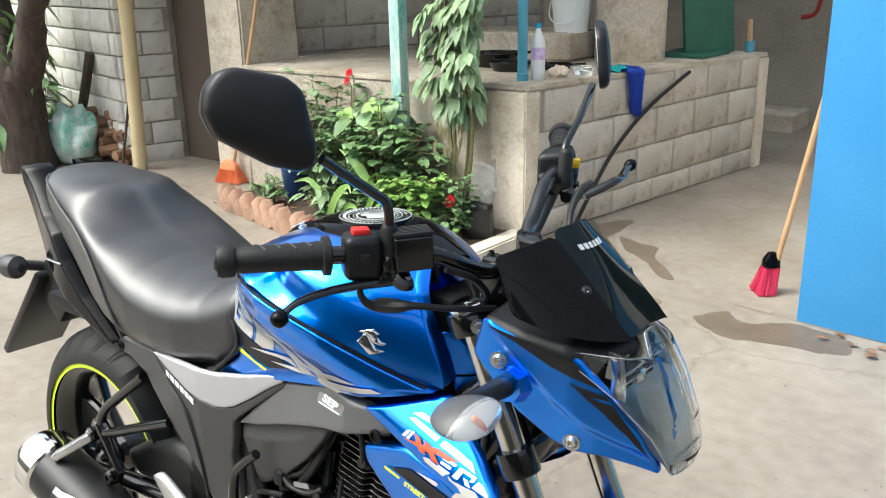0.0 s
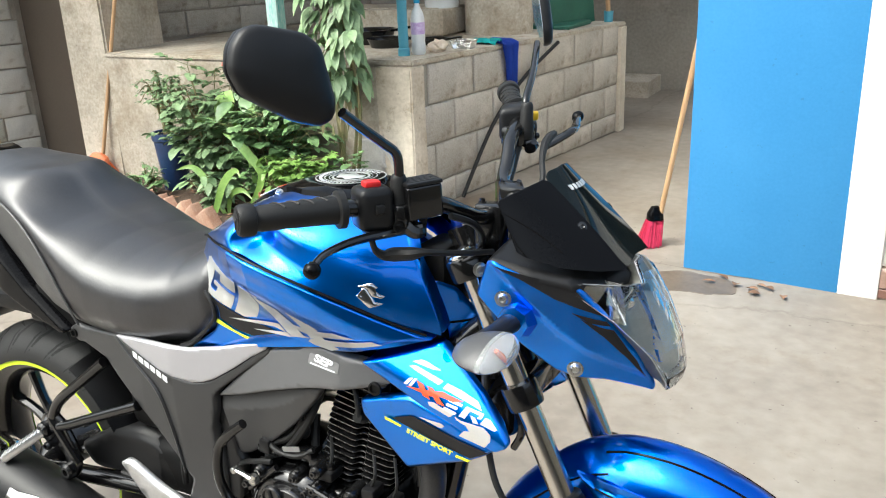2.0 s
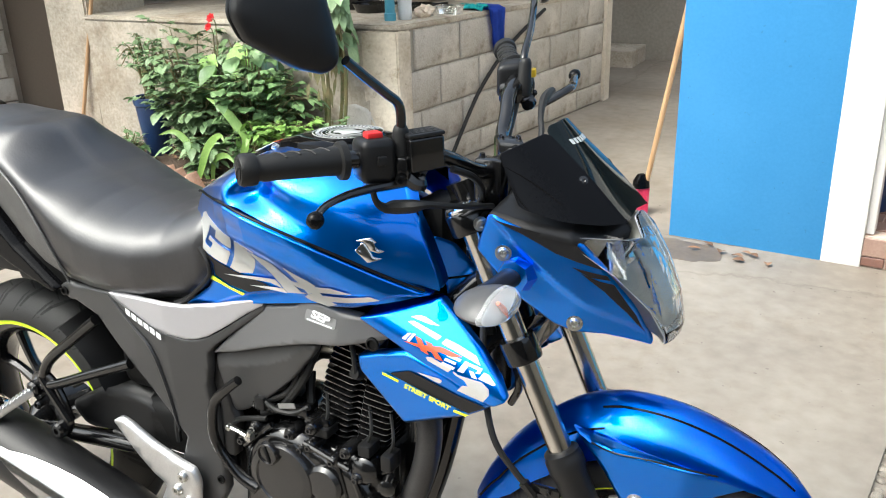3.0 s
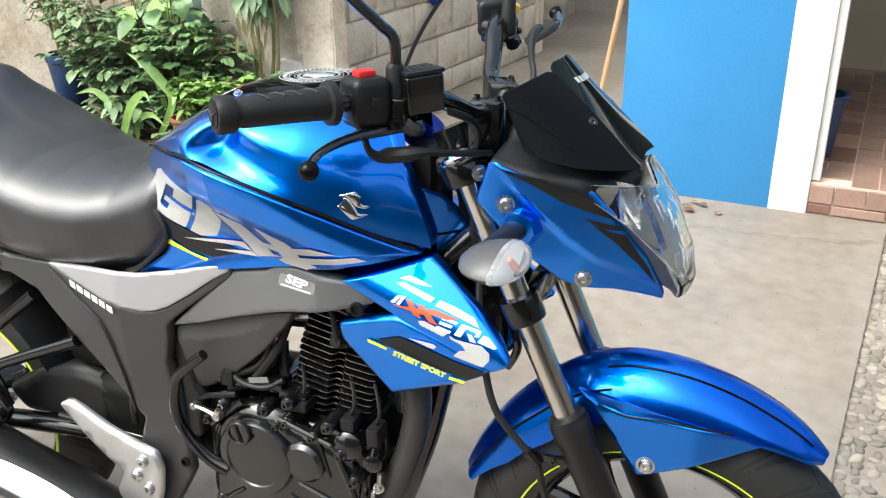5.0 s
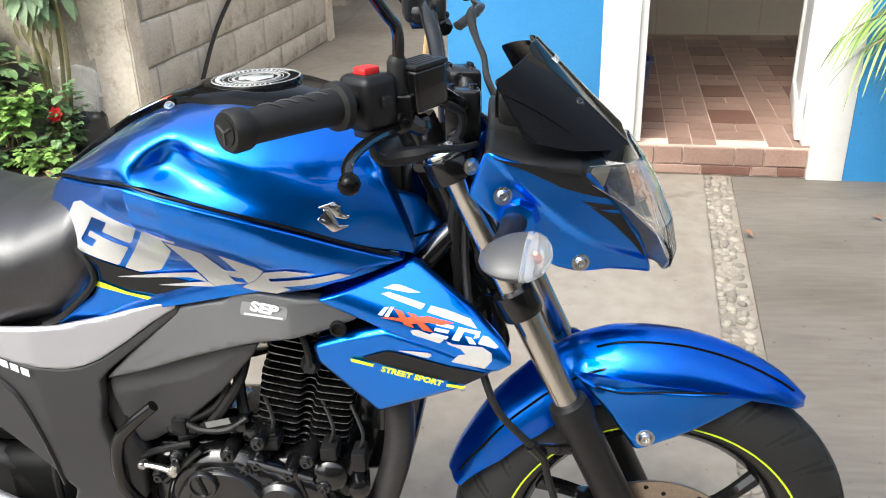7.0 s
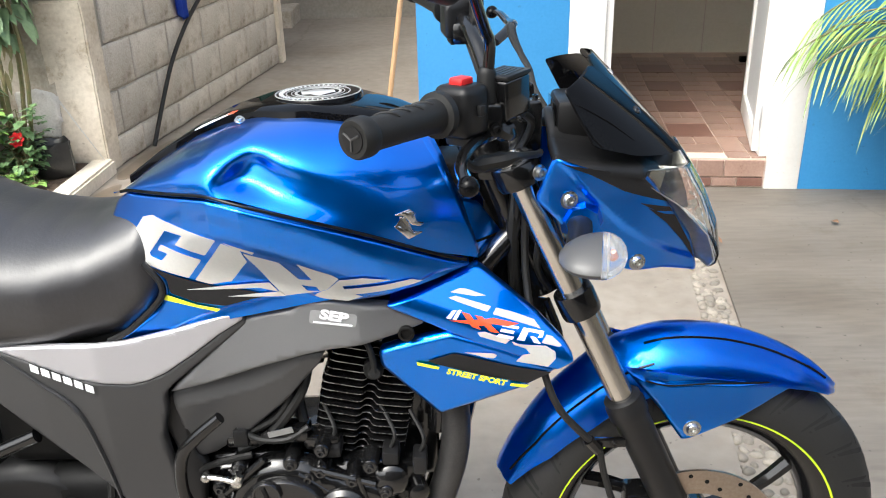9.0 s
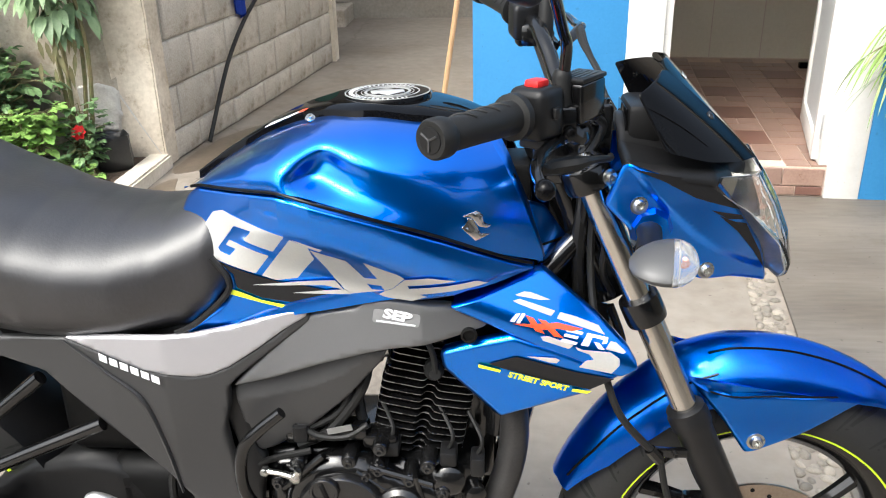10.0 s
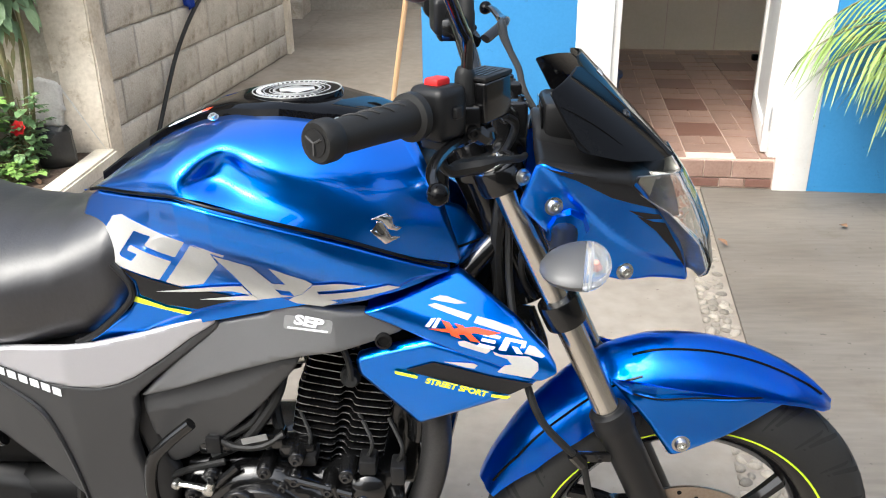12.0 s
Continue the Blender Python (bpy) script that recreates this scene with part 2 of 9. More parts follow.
WOOD = surf("broomstick_wood", (0.42, 0.25, 0.12), (0.52, 0.33, 0.18), 0.5, 0.0, 10, 120, 0.15, stretch=(6, 6, 0.6))
YELLOW_POST = surf("yellow_post_paint", (0.50, 0.40, 0.22), (0.60, 0.50, 0.30), 0.6, 0.0, 6, 80, 0.3, depth=0.002)
TEAL_POST = surf("worn_teal_paint", (0.10, 0.42, 0.38), (0.66, 0.70, 0.66), 0.6, 0.0, 8, 60, 0.4, stretch=(3, 3, 0.5))
BLUE_POST = surf("blue_green_post_paint", (0.06, 0.26, 0.36), (0.09, 0.32, 0.42), 0.55, 0.0, 9, 90, 0.3)
PINK = surf("pink_bristle", (0.55, 0.035, 0.10), (0.68, 0.06, 0.15), 0.6, 0.0, 20, 300, 0.3, island=0.2)
ORANGE_HEAD = surf("orange_plastic", (0.82, 0.24, 0.10), (0.78, 0.22, 0.09), 0.4, 0.0, 10, 90, 0.05)
ORANGE = surf("orange_bristle", (0.85, 0.24, 0.09), (0.90, 0.32, 0.14), 0.55, 0.0, 20, 300, 0.3, island=0.15)
BARK = surf("tree_bark", (0.035, 0.024, 0.018), (0.085, 0.062, 0.047), 0.9, 0.0, 9, 60, 1.0, depth=0.015, stretch=(3, 3, 0.8))
LOG = surf("split_firewood", (0.14, 0.075, 0.045), (0.28, 0.16, 0.09), 0.85, 0.0, 10, 70, 0.8, island=0.3)
LEAF = surf("green_leaf", (0.105, 0.200, 0.075), (0.210, 0.330, 0.140), 0.42, 0.0, 14, 90, 0.2, island=0.30)
LEAF_LIGHT = surf("bright_green_leaf", (0.17, 0.32, 0.065), (0.27, 0.43, 0.11), 0.42, 0.0, 14, 90, 0.2, island=0.25)
LEAF_GREY = surf("grey_green_leaf", (0.130, 0.215, 0.095), (0.235, 0.335, 0.165), 0.5, 0.0, 14, 90, 0.2, island=0.25)
PALM = surf("palm_leaf", (0.16, 0.27, 0.05), (0.26, 0.36, 0.09), 0.45, 0.0, 14, 90, 0.1, island=0.25)
STEM = surf("green_brown_stem", (0.12, 0.13, 0.05), (0.20, 0.16, 0.08), 0.7, 0.0, 20, 90, 0.3)
ROSE = surf("red_petal", (0.62, 0.012, 0.02), (0.74, 0.03, 0.035), 0.5, 0.0, 30, 200, 0.1, island=0.2)
CLAY_POT = surf("terracotta_pot", (0.34, 0.13, 0.07), (0.42, 0.19, 0.11), 0.75, 0.0, 12, 90, 0.3)
BLACK_BAG = surf("black_nursery_bag", (0.012, 0.012, 0.012), (0.022, 0.022, 0.021), 0.4, 0.0, 20, 120, 0.5)
WHITE_PLASTIC = surf("white_plastic", (0.62, 0.64, 0.64), (0.70, 0.72, 0.72), 0.35, 0.0, 6, 90, 0.05)
BLUE_CLOTH = surf("blue_cloth", (0.02, 0.06, 0.42), (0.03, 0.09, 0.52), 0.9, 0.0, 12, 260, 0.6)
TEAL_CLOTH = surf("teal_cloth", (0.01, 0.26, 0.26), (0.02, 0.34, 0.33), 0.9, 0.0, 12, 260, 0.6)
GREEN_METAL = surf("green_painted_metal", (0.015, 0.09, 0.06), (0.03, 0.13, 0.085), 0.5, 0.1, 6, 80, 0.2)
RED_METAL = surf("red_painted_iron", (0.32, 0.02, 0.02), (0.22, 0.02, 0.02), 0.45, 0.2, 12, 80, 0.2)
PAPER = surf("crumpled_wrapper", (0.62, 0.50, 0.38), (0.72, 0.62, 0.50), 0.7, 0.0, 20, 90, 0.6)
PET = clear("clear_bottle_plastic", (0.93, 0.97, 0.98), 0.05)
LABEL_MIX = surf("violet_bottle_label", (0.42, 0.26, 0.55), (0.62, 0.52, 0.72), 0.4, 0.0, 40, 120, 0.0)
BLUE_CAP = surf("blue_plastic", (0.02, 0.25, 0.45), (0.03, 0.30, 0.5), 0.4, 0.0, 10, 90, 0.0)
DARK_BLUE_PLASTIC = surf("dark_blue_plastic", (0.01, 0.03, 0.09), (0.015, 0.04, 0.12), 0.35, 0.0, 10, 90, 0.0)
BAG_PRINT = surf("green_and_red_printed_sack", (0.08, 0.38, 0.28), (0.62, 0.62, 0.60), 0.5, 0.0, 9, 60, 0.5)

BARE_WALL = surf("bare_cement_wall", (0.22, 0.20, 0.17), (0.34, 0.31, 0.265), 0.9, 0.0, 1.4, 40, 0.6)
weather(BARE_WALL, 0.6, 1.2, (0.6, 0.55, 0.48))
# dark tone for the added unseen walls, so glossy parts reflect less
DARK_WALL = surf("dark_unseen_wall", (0.07, 0.065, 0.05), (0.14, 0.125, 0.10), 0.9, 0.0, 1.5, 40, 0.6)
# ---- tools ----
def part(name, bm, material, parent=None, label="", smooth=38, kind="", mats=()):
    """Link a bmesh as one mesh object under a thing or a part."""
    bmesh.ops.recalc_face_normals(bm, faces=bm.faces)
    lim = radians(smooth)
    for f in bm.faces:
        f.smooth = smooth > 0
    for e in bm.edges:
        e.smooth = len(e.link_faces) == 2 and e.calc_face_angle(0) < lim
    nl = bm.verts.layers.float_vector.get("shade")
    normals = None
    if nl and smooth:
        bm.normal_update()
        normals = []
        for f in bm.faces:
            for lo in f.loops:
                n = lo.vert[nl]
                normals.append(tuple(n if n.length > 0.5 and n.dot(f.normal) > 0.03 else f.normal))
    me = bpy.data.meshes.new(name)
    bm.to_mesh(me)
    bm.free()
    if normals:
        me.normals_split_custom_set(normals)
    for mm in (material, *mats):
        me.materials.append(mm)
    ob = new(name, me)
    ob.parent = parent
    return tagged(ob, label, kind=kind)


def thing(name, label, category, group="", m=None, kind=""):
    ob = new(name)
    ob.empty_display_size = 0.05
    if m is not None:
        ob.matrix_basis = m
    return tagged(ob, label, category, group, kind)


def spline(points, n=8, closed=False):
    """Points along a smooth curve through the given ones."""
    p = [Vector(v) for v in points]
    k = len(p)
    out = []
    for i in range(k if closed else k - 1):
        if closed:
            a, b, c, d = p[i - 1], p[i], p[(i + 1) % k], p[(i + 2) % k]
        else:
            a, b, c, d = p[max(i - 1, 0)], p[i], p[i + 1], p[min(i + 2, k - 1)]
        for j in range(n):
            t = j / n
            out.append(0.5 * (2 * b + (c - a) * t + (2 * a - 5 * b + 4 * c - d) * t * t + (3 * b - a - 3 * c + d) * t ** 3))
    if not closed:
        out.append(p[-1])
    return out


def lerp_at(table, x):
    """Piecewise-linear look-up in pairs."""
    return float(np.interp(x, [t[0] for t in table], [t[1] for t in table]))


def skin(bm, loops, closed=True, caps=True):
    """Bridge rings of equal length into a surface."""
    rings = [[bm.verts.new(v) for v in lp] for lp in loops]
    n = len(rings[0])
    for r0, r1 in zip(rings, rings[1:]):
        for i in range(n if closed else n - 1):
            j = (i + 1) % n
            bm.faces.new((r0[i], r0[j], r1[j], r1[i]))
    if caps and closed:
        bm.faces.new(rings[0])
        bm.faces.new(rings[-1])
    return bm


def tube(bm, points, radius, sides=10, smooth=6, caps=True, flat=1.0):
    """A round bar swept along a curve; radius is a number or one for each point."""
    pts = spline(points, smooth) if smooth > 1 else [Vector(v) for v in points]
    if isinstance(radius, (int, float)):
        rad = [radius] * len(pts)
    else:
        rad = np.interp(np.linspace(0, len(points) - 1, len(pts)), range(len(points)), radius)
    side = None
    loops = []
    for i, q in enumerate(pts):
        d = (pts[min(i + 1, len(pts) - 1)] - pts[max(i - 1, 0)]).normalized()
        if side is None:
            side = d.cross(Vector((0.13, 0.31, 1)) if abs(d.z) < 0.9 else Vector((1, 0.2, 0))).normalized()
        side = (side - d * side.dot(d)).normalized()
        up = d.cross(side)
        loops.append([q + (side * math.cos(a) + up * math.sin(a) * flat) * float(rad[i]) for a in np.linspace(0, 2 * math.pi, sides, endpoint=False)])
    return skin(bm, loops, True, caps)


def lathe(bm, profile, origin=(0, 0, 0), axis=(0, 0, 1), sides=24, caps=True):
    """Turn pairs of radius and height round an axis."""
    ax = Vector(axis).normalized()
    s = ax.orthogonal().normalized()
    u = ax.cross(s)
    o = Vector(origin)
    loops = [[o + ax * h + (s * math.cos(a) + u * math.sin(a)) * max(r, 1e-4) for a in np.linspace(0, 2 * math.pi, sides, endpoint=False)] for r, h in profile]
    return skin(bm, loops, True, caps)


def box(bm, x0, x1, y0, y1, z0, z1, bevel=0.0, seg=2, m=None):
    r = bmesh.ops.create_cube(bm, size=1)
    vs = r["verts"]
    for v in vs:
        v.co = Vector((x0 + (v.co.x + 0.5) * (x1 - x0), y0 + (v.co.y + 0.5) * (y1 - y0), z0 + (v.co.z + 0.5) * (z1 - z0)))
        if m is not None:
            v.co = m @ v.co
    bmesh.ops.recalc_face_normals(bm, faces=list({f for v in vs for f in v.link_faces}))
    if bevel:
        es = list({e for v in vs for e in v.link_edges})
        bmesh.ops.bevel(bm, geom=es, offset=bevel, segments=seg, affect="EDGES", profile=0.5)
    return bm


def rounded(points, r, n=3):
    """A polygon with its corners rounded by about r."""
    out = []
    k = len(points)
    for i in range(k):
        p = Vector(points[i])
        a, b = Vector(points[i - 1]) - p, Vector(points[(i + 1) % k]) - p
        q = min(r, 0.45 * a.length, 0.45 * b.length)
        s, e = p + a.normalized() * q, p + b.normalized() * q
        for j in range(n + 1):
            t = j / n
            out.append((1 - t) ** 2 * s + 2 * t * (1 - t) * p + t * t * e)
    return [tuple(v) for v in out]


def edge_distance(poly, a, b):
    p = np.array(poly)
    q = np.roll(p, -1, axis=0)
    d = q - p
    t = np.clip(((a - p[:, 0]) * d[:, 0] + (b - p[:, 1]) * d[:, 1]) / ((d ** 2).sum(1) + 1e-12), 0, 1)
    dist = float(np.sqrt(((p[:, 0] + t * d[:, 0] - a) ** 2 + (p[:, 1] + t * d[:, 1] - b) ** 2).min()))
    cross = ((p[:, 1] > b) != (q[:, 1] > b)) & (a < (q[:, 0] - p[:, 0]) * (b - p[:, 1]) / (q[:, 1] - p[:, 1] + 1e-15) + p[:, 0])
    return dist if cross.sum() % 2 else -dist


def sheet(outline, place, back, step=0.012, roll=0.006, bm=None):
    """A moulded panel: an outline in two coordinates, laid by place(a, b) into space, with thickness towards the vector back and rolled edges."""
    bm = bm or bmesh.new()
    own = bmesh.new()
    f = own.faces.new([own.verts.new((a, b, 0)) for a, b in outline])
    if roll:
        for w in (0.3 * roll, 0.7 * roll):
            bmesh.ops.inset_region(own, faces=[max(own.faces, key=lambda g: g.calc_area())], thickness=w, use_even_offset=True, use_boundary=True)
    bmesh.ops.triangulate(own, faces=[max(own.faces, key=lambda g: g.calc_area())])
    xs, ys = [p[0] for p in outline], [p[1] for p in outline]
    for k, lo, hi in ((0, min(xs), max(xs)), (1, min(ys), max(ys))):
        n = max(int((hi - lo) / step), 1)
        for i in range(1, n):
            co, no = [0, 0, 0], [0, 0, 0]
            co[k], no[k] = lo + (hi - lo) * i / n, 1
            bmesh.ops.bisect_plane(own, geom=own.verts[:] + own.edges[:] + own.faces[:], plane_co=co, plane_no=no, dist=1e-6)
    bmesh.ops.remove_doubles(own, verts=own.verts, dist=0.00015)
    bmesh.ops.dissolve_degenerate(own, dist=1e-5, edges=own.edges)
    bk = Vector(back)
    unit = bk.normalized()
    poly = np.array(outline)
    nl = own.verts.layers.float_vector.new("shade")

    def laid(a, b):
        q = Vector(place(a, b))
        if roll:
            d = edge_distance(poly, a, b)
            if d < roll:
                t = min(1 - d / roll, 1.3)
                q += unit * roll * 0.75 * t * t
        return q
    eps = 0.35 * step if not roll else min(0.35 * step, 0.6 * roll)
    for v in own.verts:
        a, b = v.co.x, v.co.y
        n = (laid(a + eps, b) - laid(a - eps, b)).cross(laid(a, b + eps) - laid(a, b - eps))
        v[nl] = n.normalized() if n.dot(unit) < 0 else -n.normalized()
        v.co = laid(a, b)
    r = bmesh.ops.extrude_face_region(own, geom=own.faces[:])
    for g in r["geom"]:
        if isinstance(g, bmesh.types.BMVert):
            g.co += bk
            g[nl] = (0, 0, 0)
    me = bpy.data.meshes.new("tmp")
    own.to_mesh(me)
    own.free()
    bm.from_mesh(me)
    bpy.data.meshes.remove(me)
    return bm


def flipped(bm):
    """A copy mirrored to the other side."""
    c = bm.copy()
    nl = c.verts.layers.float_vector.get("shade")
    for v in c.verts:
        v.co.y = -v.co.y
        if nl:
            v[nl] = (v[nl].x, -v[nl].y, v[nl].z)
    bmesh.ops.reverse_faces(c, faces=c.faces)
    return c


def lettering(text, size, shear, place, material, name, parent, label="", lift=0.0006):
    """Writing in the built-in font, laid by place(a, b) on a surface."""
    cu = bpy.data.curves.new("tmp", "FONT")
    cu.body, cu.size, cu.shear, cu.align_x, cu.align_y = text, size, shear, "CENTER", "CENTER"
    cu.extrude, cu.resolution_u, cu.offset = 0.0, 3, 0.05 * size
    ob = bpy.data.objects.new("tmp", cu)
    me = ob.to_mesh()
    bm = bmesh.new()
    bm.from_mesh(me)
    for v in bm.verts:
        v.co = Vector(place(v.co.x, v.co.y))
    ob.to_mesh_clear()
    bpy.data.objects.remove(ob)
    bpy.data.curves.remove(cu)
    return part(name, bm, material, parent, label, smooth=0)


def hexbolt(bm, c, axis, r=0.006, h=0.004):
    lathe(bm, [(r * 1.5, 0), (r * 1.5, h * 0.25), (r, h * 0.3), (r, h), (r * 0.55, h), (r * 0.5, h * 0.5)], c, axis, 12)
    return bm

# ---- the place: yard floor, house front, raised wash place, garden bed ----
def setting(name, bm, material, label="", smooth=0, cat="", mats=()):
    ob = part(name, bm, material, None, label, smooth, "structure", mats)
    if cat:
        ob["category"] = cat
    return ob


def prism(bm, plan, z0, z1):
    lo, hi = [bm.verts.new((x, y, z0)) for x, y in plan], [bm.verts.new((x, y, z1)) for x, y in plan]
    n = len(plan)
    for i in range(n):
        j = (i + 1) % n
        bm.faces.new((lo[i], lo[j], hi[j], hi[i]))
    bm.faces.new(hi)
    bm.faces.new(lo[::-1])
    return bm


# floor slabs with a channel of pebbles between them
bm = bmesh.new()
prism(bm, [(-14, -9), (0.60, -9), (1.13, -3.0), (1.842, 2.31), (1.842, 7.0), (-14, 7.0)], -0.12, 0.0)
setting("floor", bm, CONCRETE, "smooth grey-brown concrete yard floor", cat="floor")
bm = bmesh.new()
prism(bm, [(0.72, -9), (12, -9), (12, 2.25), (1.952, 2.31), (1.245, -3.0)], -0.12, -0.002)
setting("pavement", bm, PAVING, "smooth concrete slab beyond the pebble channel", cat="pavement")
bm = bmesh.new()
box(bm, -40, 40, -40, 40, -0.30, -0.06)
setting("ground", bm, SOIL, "bare earth ground round the yard", cat="ground")
# pebbles set in cement
bm = bmesh.new()
prism(bm, [(0.58, -9), (0.74, -9), (1.26, -3.0), (1.962, 2.31), (1.832, 2.31), (1.12, -3.0)], -0.05, -0.013)
channel = setting("pebble_channel", bm, CONCRETE, "drain channel set with rounded river pebbles", cat="channel")


def pebble_mesh(k):
    rnd = random.Random(k)
    b = bmesh.new()
    bmesh.ops.create_icosphere(b, subdivisions=2, radius=1)
    for v in b.verts:
        v.co *= 1 + 0.18 * (noise.noise(v.co * 1.1 + Vector((k * 7.1, 0, 0))))
        v.co = Vector((v.co.x, v.co.y * 0.75, v.co.z * 0.5))
    me = bpy.data.meshes.new("pebble")
    for f in b.faces:
        f.smooth = True
    b.to_mesh(me)
    b.free()
    me.materials.append(PEBBLE)
    return me


# house front: blue wall with white-trimmed door opening
H0 = Vector((0.82, 2.385, 0))
HU = Vector((math.cos(radians(-5.2)), math.sin(radians(-5.2)), 0))
HV = Vector((-HU.y, HU.x, 0))


def house(u, v, z):
    return H0 + HU * u + HV * v + Vector((0, 0, z))


HM = Matrix(((HU.x, HV.x, 0, H0.x), (HU.y, HV.y, 0, H0.y), (0, 0, 1, 0), (0, 0, 0, 1)))
D0, D1, W0, W1, TOP, DOOR = 0.74, 1.412, 0.60, 1.545, 2.42, 2.08


def house_box(x0, x1, y0, y1, z0, z1, bevel=0.0):
    b = bmesh.new()
    return box(b, x0, x1, y0, y1, z0, z1, bevel, 2, HM)


front = thing("house_front", "sky blue rendered house front with a white-trimmed doorway", "house wall", kind="structure")
part("wall", house_box(0.0, W0, 0.0, 0.16, -0.02, TOP, 0.004), BLUE_WALL, front, "sky blue painted wall")
part("wall", house_box(W1, 5.0, 0.0, 0.16, -0.02, TOP, 0.004), BLUE_WALL, front, "sky blue painted wall")
part("wall", house_box(W0, W1, 0.0, 0.16, DOOR + 0.12, TOP, 0.004), BLUE_WALL, front)
part("white_trim", house_box(W0, D0, -0.003, 0.157, -0.02, DOOR + 0.12, 0.004), WHITE_PAINT, front, "white painted door surround")
part("white_trim", house_box(D1, W1, -0.003, 0.157, -0.02, DOOR + 0.12, 0.004), WHITE_PAINT, front, "white painted door surround")
part("white_trim", house_box(D0, D1, -0.003, 0.157, DOOR, DOOR + 0.12, 0.004), WHITE_PAINT, front)
# mostly unseen side wall; white is chosen to bounce light onto the platform
bm = house_box(0.0, 0.15, 0.163, 2.4, -0.02, TOP)
setting("wall_passage", bm, WHITE_PAINT, "side wall of the house along the passage, white to bounce light", cat="wall")
# room behind the door
STEP = 0.128
bm = house_box(0.3, 3.4, 2.10, 2.25, -0.02, TOP)
setting("wall_room_back", bm, CREAM, "cream panelled back wall of the tiled room", cat="wall")
bm = house_box(3.4, 3.5, 0.16, 2.25, -0.02, TOP)
setting("wall_room_side", bm, CREAM, "cream side wall of the tiled room", cat="wall")
bm = house_box(0.152, 0.3, 0.16, 2.25, -0.02, TOP)
setting("wall_room_left", bm, CREAM, "cream side wall of the tiled room", cat="wall")
bm = house_box(0.0, 5.0, -0.06, 2.4, TOP, TOP + 0.12)
setting("ceiling", bm, PLASTER, "grey slab ceiling of the house", cat="ceiling")
for k in range(6):
    part("panel_joint", house_box(0.9 + 0.30 * k, 0.904 + 0.30 * k, 2.096, 2.101, STEP, TOP - 0.1), GROUT, bpy.data.objects["wall_room_back"])
bm = house_box(0.3, 3.4, 0.012, 2.10, -0.02, STEP - 0.006)
tiles = setting("floor_room", bm, GROUT, "raised room floor of mixed red terracotta tiles", cat="floor")
# door frame and open leaf
jamb = thing("door_frame", "white metal door frame in the doorway", "door frame", kind="structure")
part("jamb", house_box(D0, D0 + 0.030, 0.02, 0.10, STEP, DOOR, 0.003), WHITE_PAINT, jamb)
part("jamb", house_box(D1 - 0.030, D1, 0.02, 0.10, STEP, DOOR, 0.003), WHITE_PAINT, jamb)
part("jamb", house_box(D0 + 0.03, D1 - 0.03, 0.02, 0.10, DOOR - 0.03, DOOR, 0.003), WHITE_PAINT, jamb)
leafm = HM @ pose(D1 - 0.035, 0.060, 0, 0, 0, 82)
leaf = thing("door", "white metal door leaf standing open into the room", "door", kind="structure")
for x0, x1, z0, z1 in ((0, 0.05, STEP + 0.01, DOOR - 0.04), (0.58, 0.63, STEP + 0.01, DOOR - 0.04), (0.05, 0.58, STEP + 0.01, STEP + 0.10), (0.05, 0.58, 1.0, 1.06), (0.05, 0.58, DOOR - 0.10, DOOR - 0.04)):
    b = bmesh.new()
    part("rail", box(b, x0, x1, -0.018, 0.018, z0, z1, 0.003, 2, leafm), WHITE_PAINT, leaf)
b = bmesh.new()
part("infill", box(b, 0.05, 0.58, -0.005, 0.005, STEP + 0.10, DOOR - 0.10, 0, 2, leafm), WHITE_PLASTIC, leaf)
b = bmesh.new()
part("hinge", box(b, -0.012, 0.004, -0.024, 0.0, STEP + 0.10, STEP + 0.20, 0.002, 2, leafm), ALLOY, leaf)

# raised wash place of concrete blocks
PA, PB = Vector((-0.600, 2.640, 0)), Vector((-0.236, 4.985, 0))
PH = 0.79
BU = (PB - PA).normalized()
BN = Vector((BU.y, -BU.x, 0))
bm = bmesh.new()
ins = 0.012
prism(bm, [(PA.x - BN.x * ins, PA.y + 0.008), (PB.x - BN.x * ins, PB.y - 0.008), (-2.9, 5.2), (-2.72, 2.62)], -0.02, PH - 0.03)
platform = setting("wash_platform", bm, MORTAR, "raised wash place of grey concrete blocks", cat="platform")
b = bmesh.new()
prism(b, [(PA.x + 0.004, PA.y - 0.006), (PB.x + 0.006, PB.y + 0.004), (-2.9, 5.21), (-2.72, 2.605)], PH - 0.03, PH)
bmesh.ops.bevel(b, geom=b.edges[:], offset=0.008, segments=2, affect="EDGES")
for v in b.verts:
    v.co += Vector((0, 0, -0.030 * min(max((v.co.y - 2.64) / 2.35, 0), 1))) if v.co.x > -1 else Vector((0, 0, 0))
part("top_slab", b, PLASTER, platform, "rough cement top slab")
b = bmesh.new()
q0, q1 = PA - BU * 0.028 + BN * 0.006, PA + BU * 0.085 + BN * 0.006
prism(b, [(q0.x, q0.y), (q1.x, q1.y), (q1.x - 0.18, q1.y + 0.03), (q0.x - 0.205, q0.y - 0.004)], 0, PH - 0.031)
bmesh.ops.bevel(b, geom=b.edges[:], offset=0.007, segments=2, affect="EDGES")
bmesh.ops.subdivide_edges(b, edges=[e for e in b.edges if e.calc_length() > 0.5], cuts=9)
for v in b.verts:
    v.co += Vector((1, 1, 0)) * 0.004 * noise.noise(v.co * 8)
part("corner_post", b, CORNER_PLASTER, platform, "plastered concrete corner post", smooth=40)
b = bmesh.new()
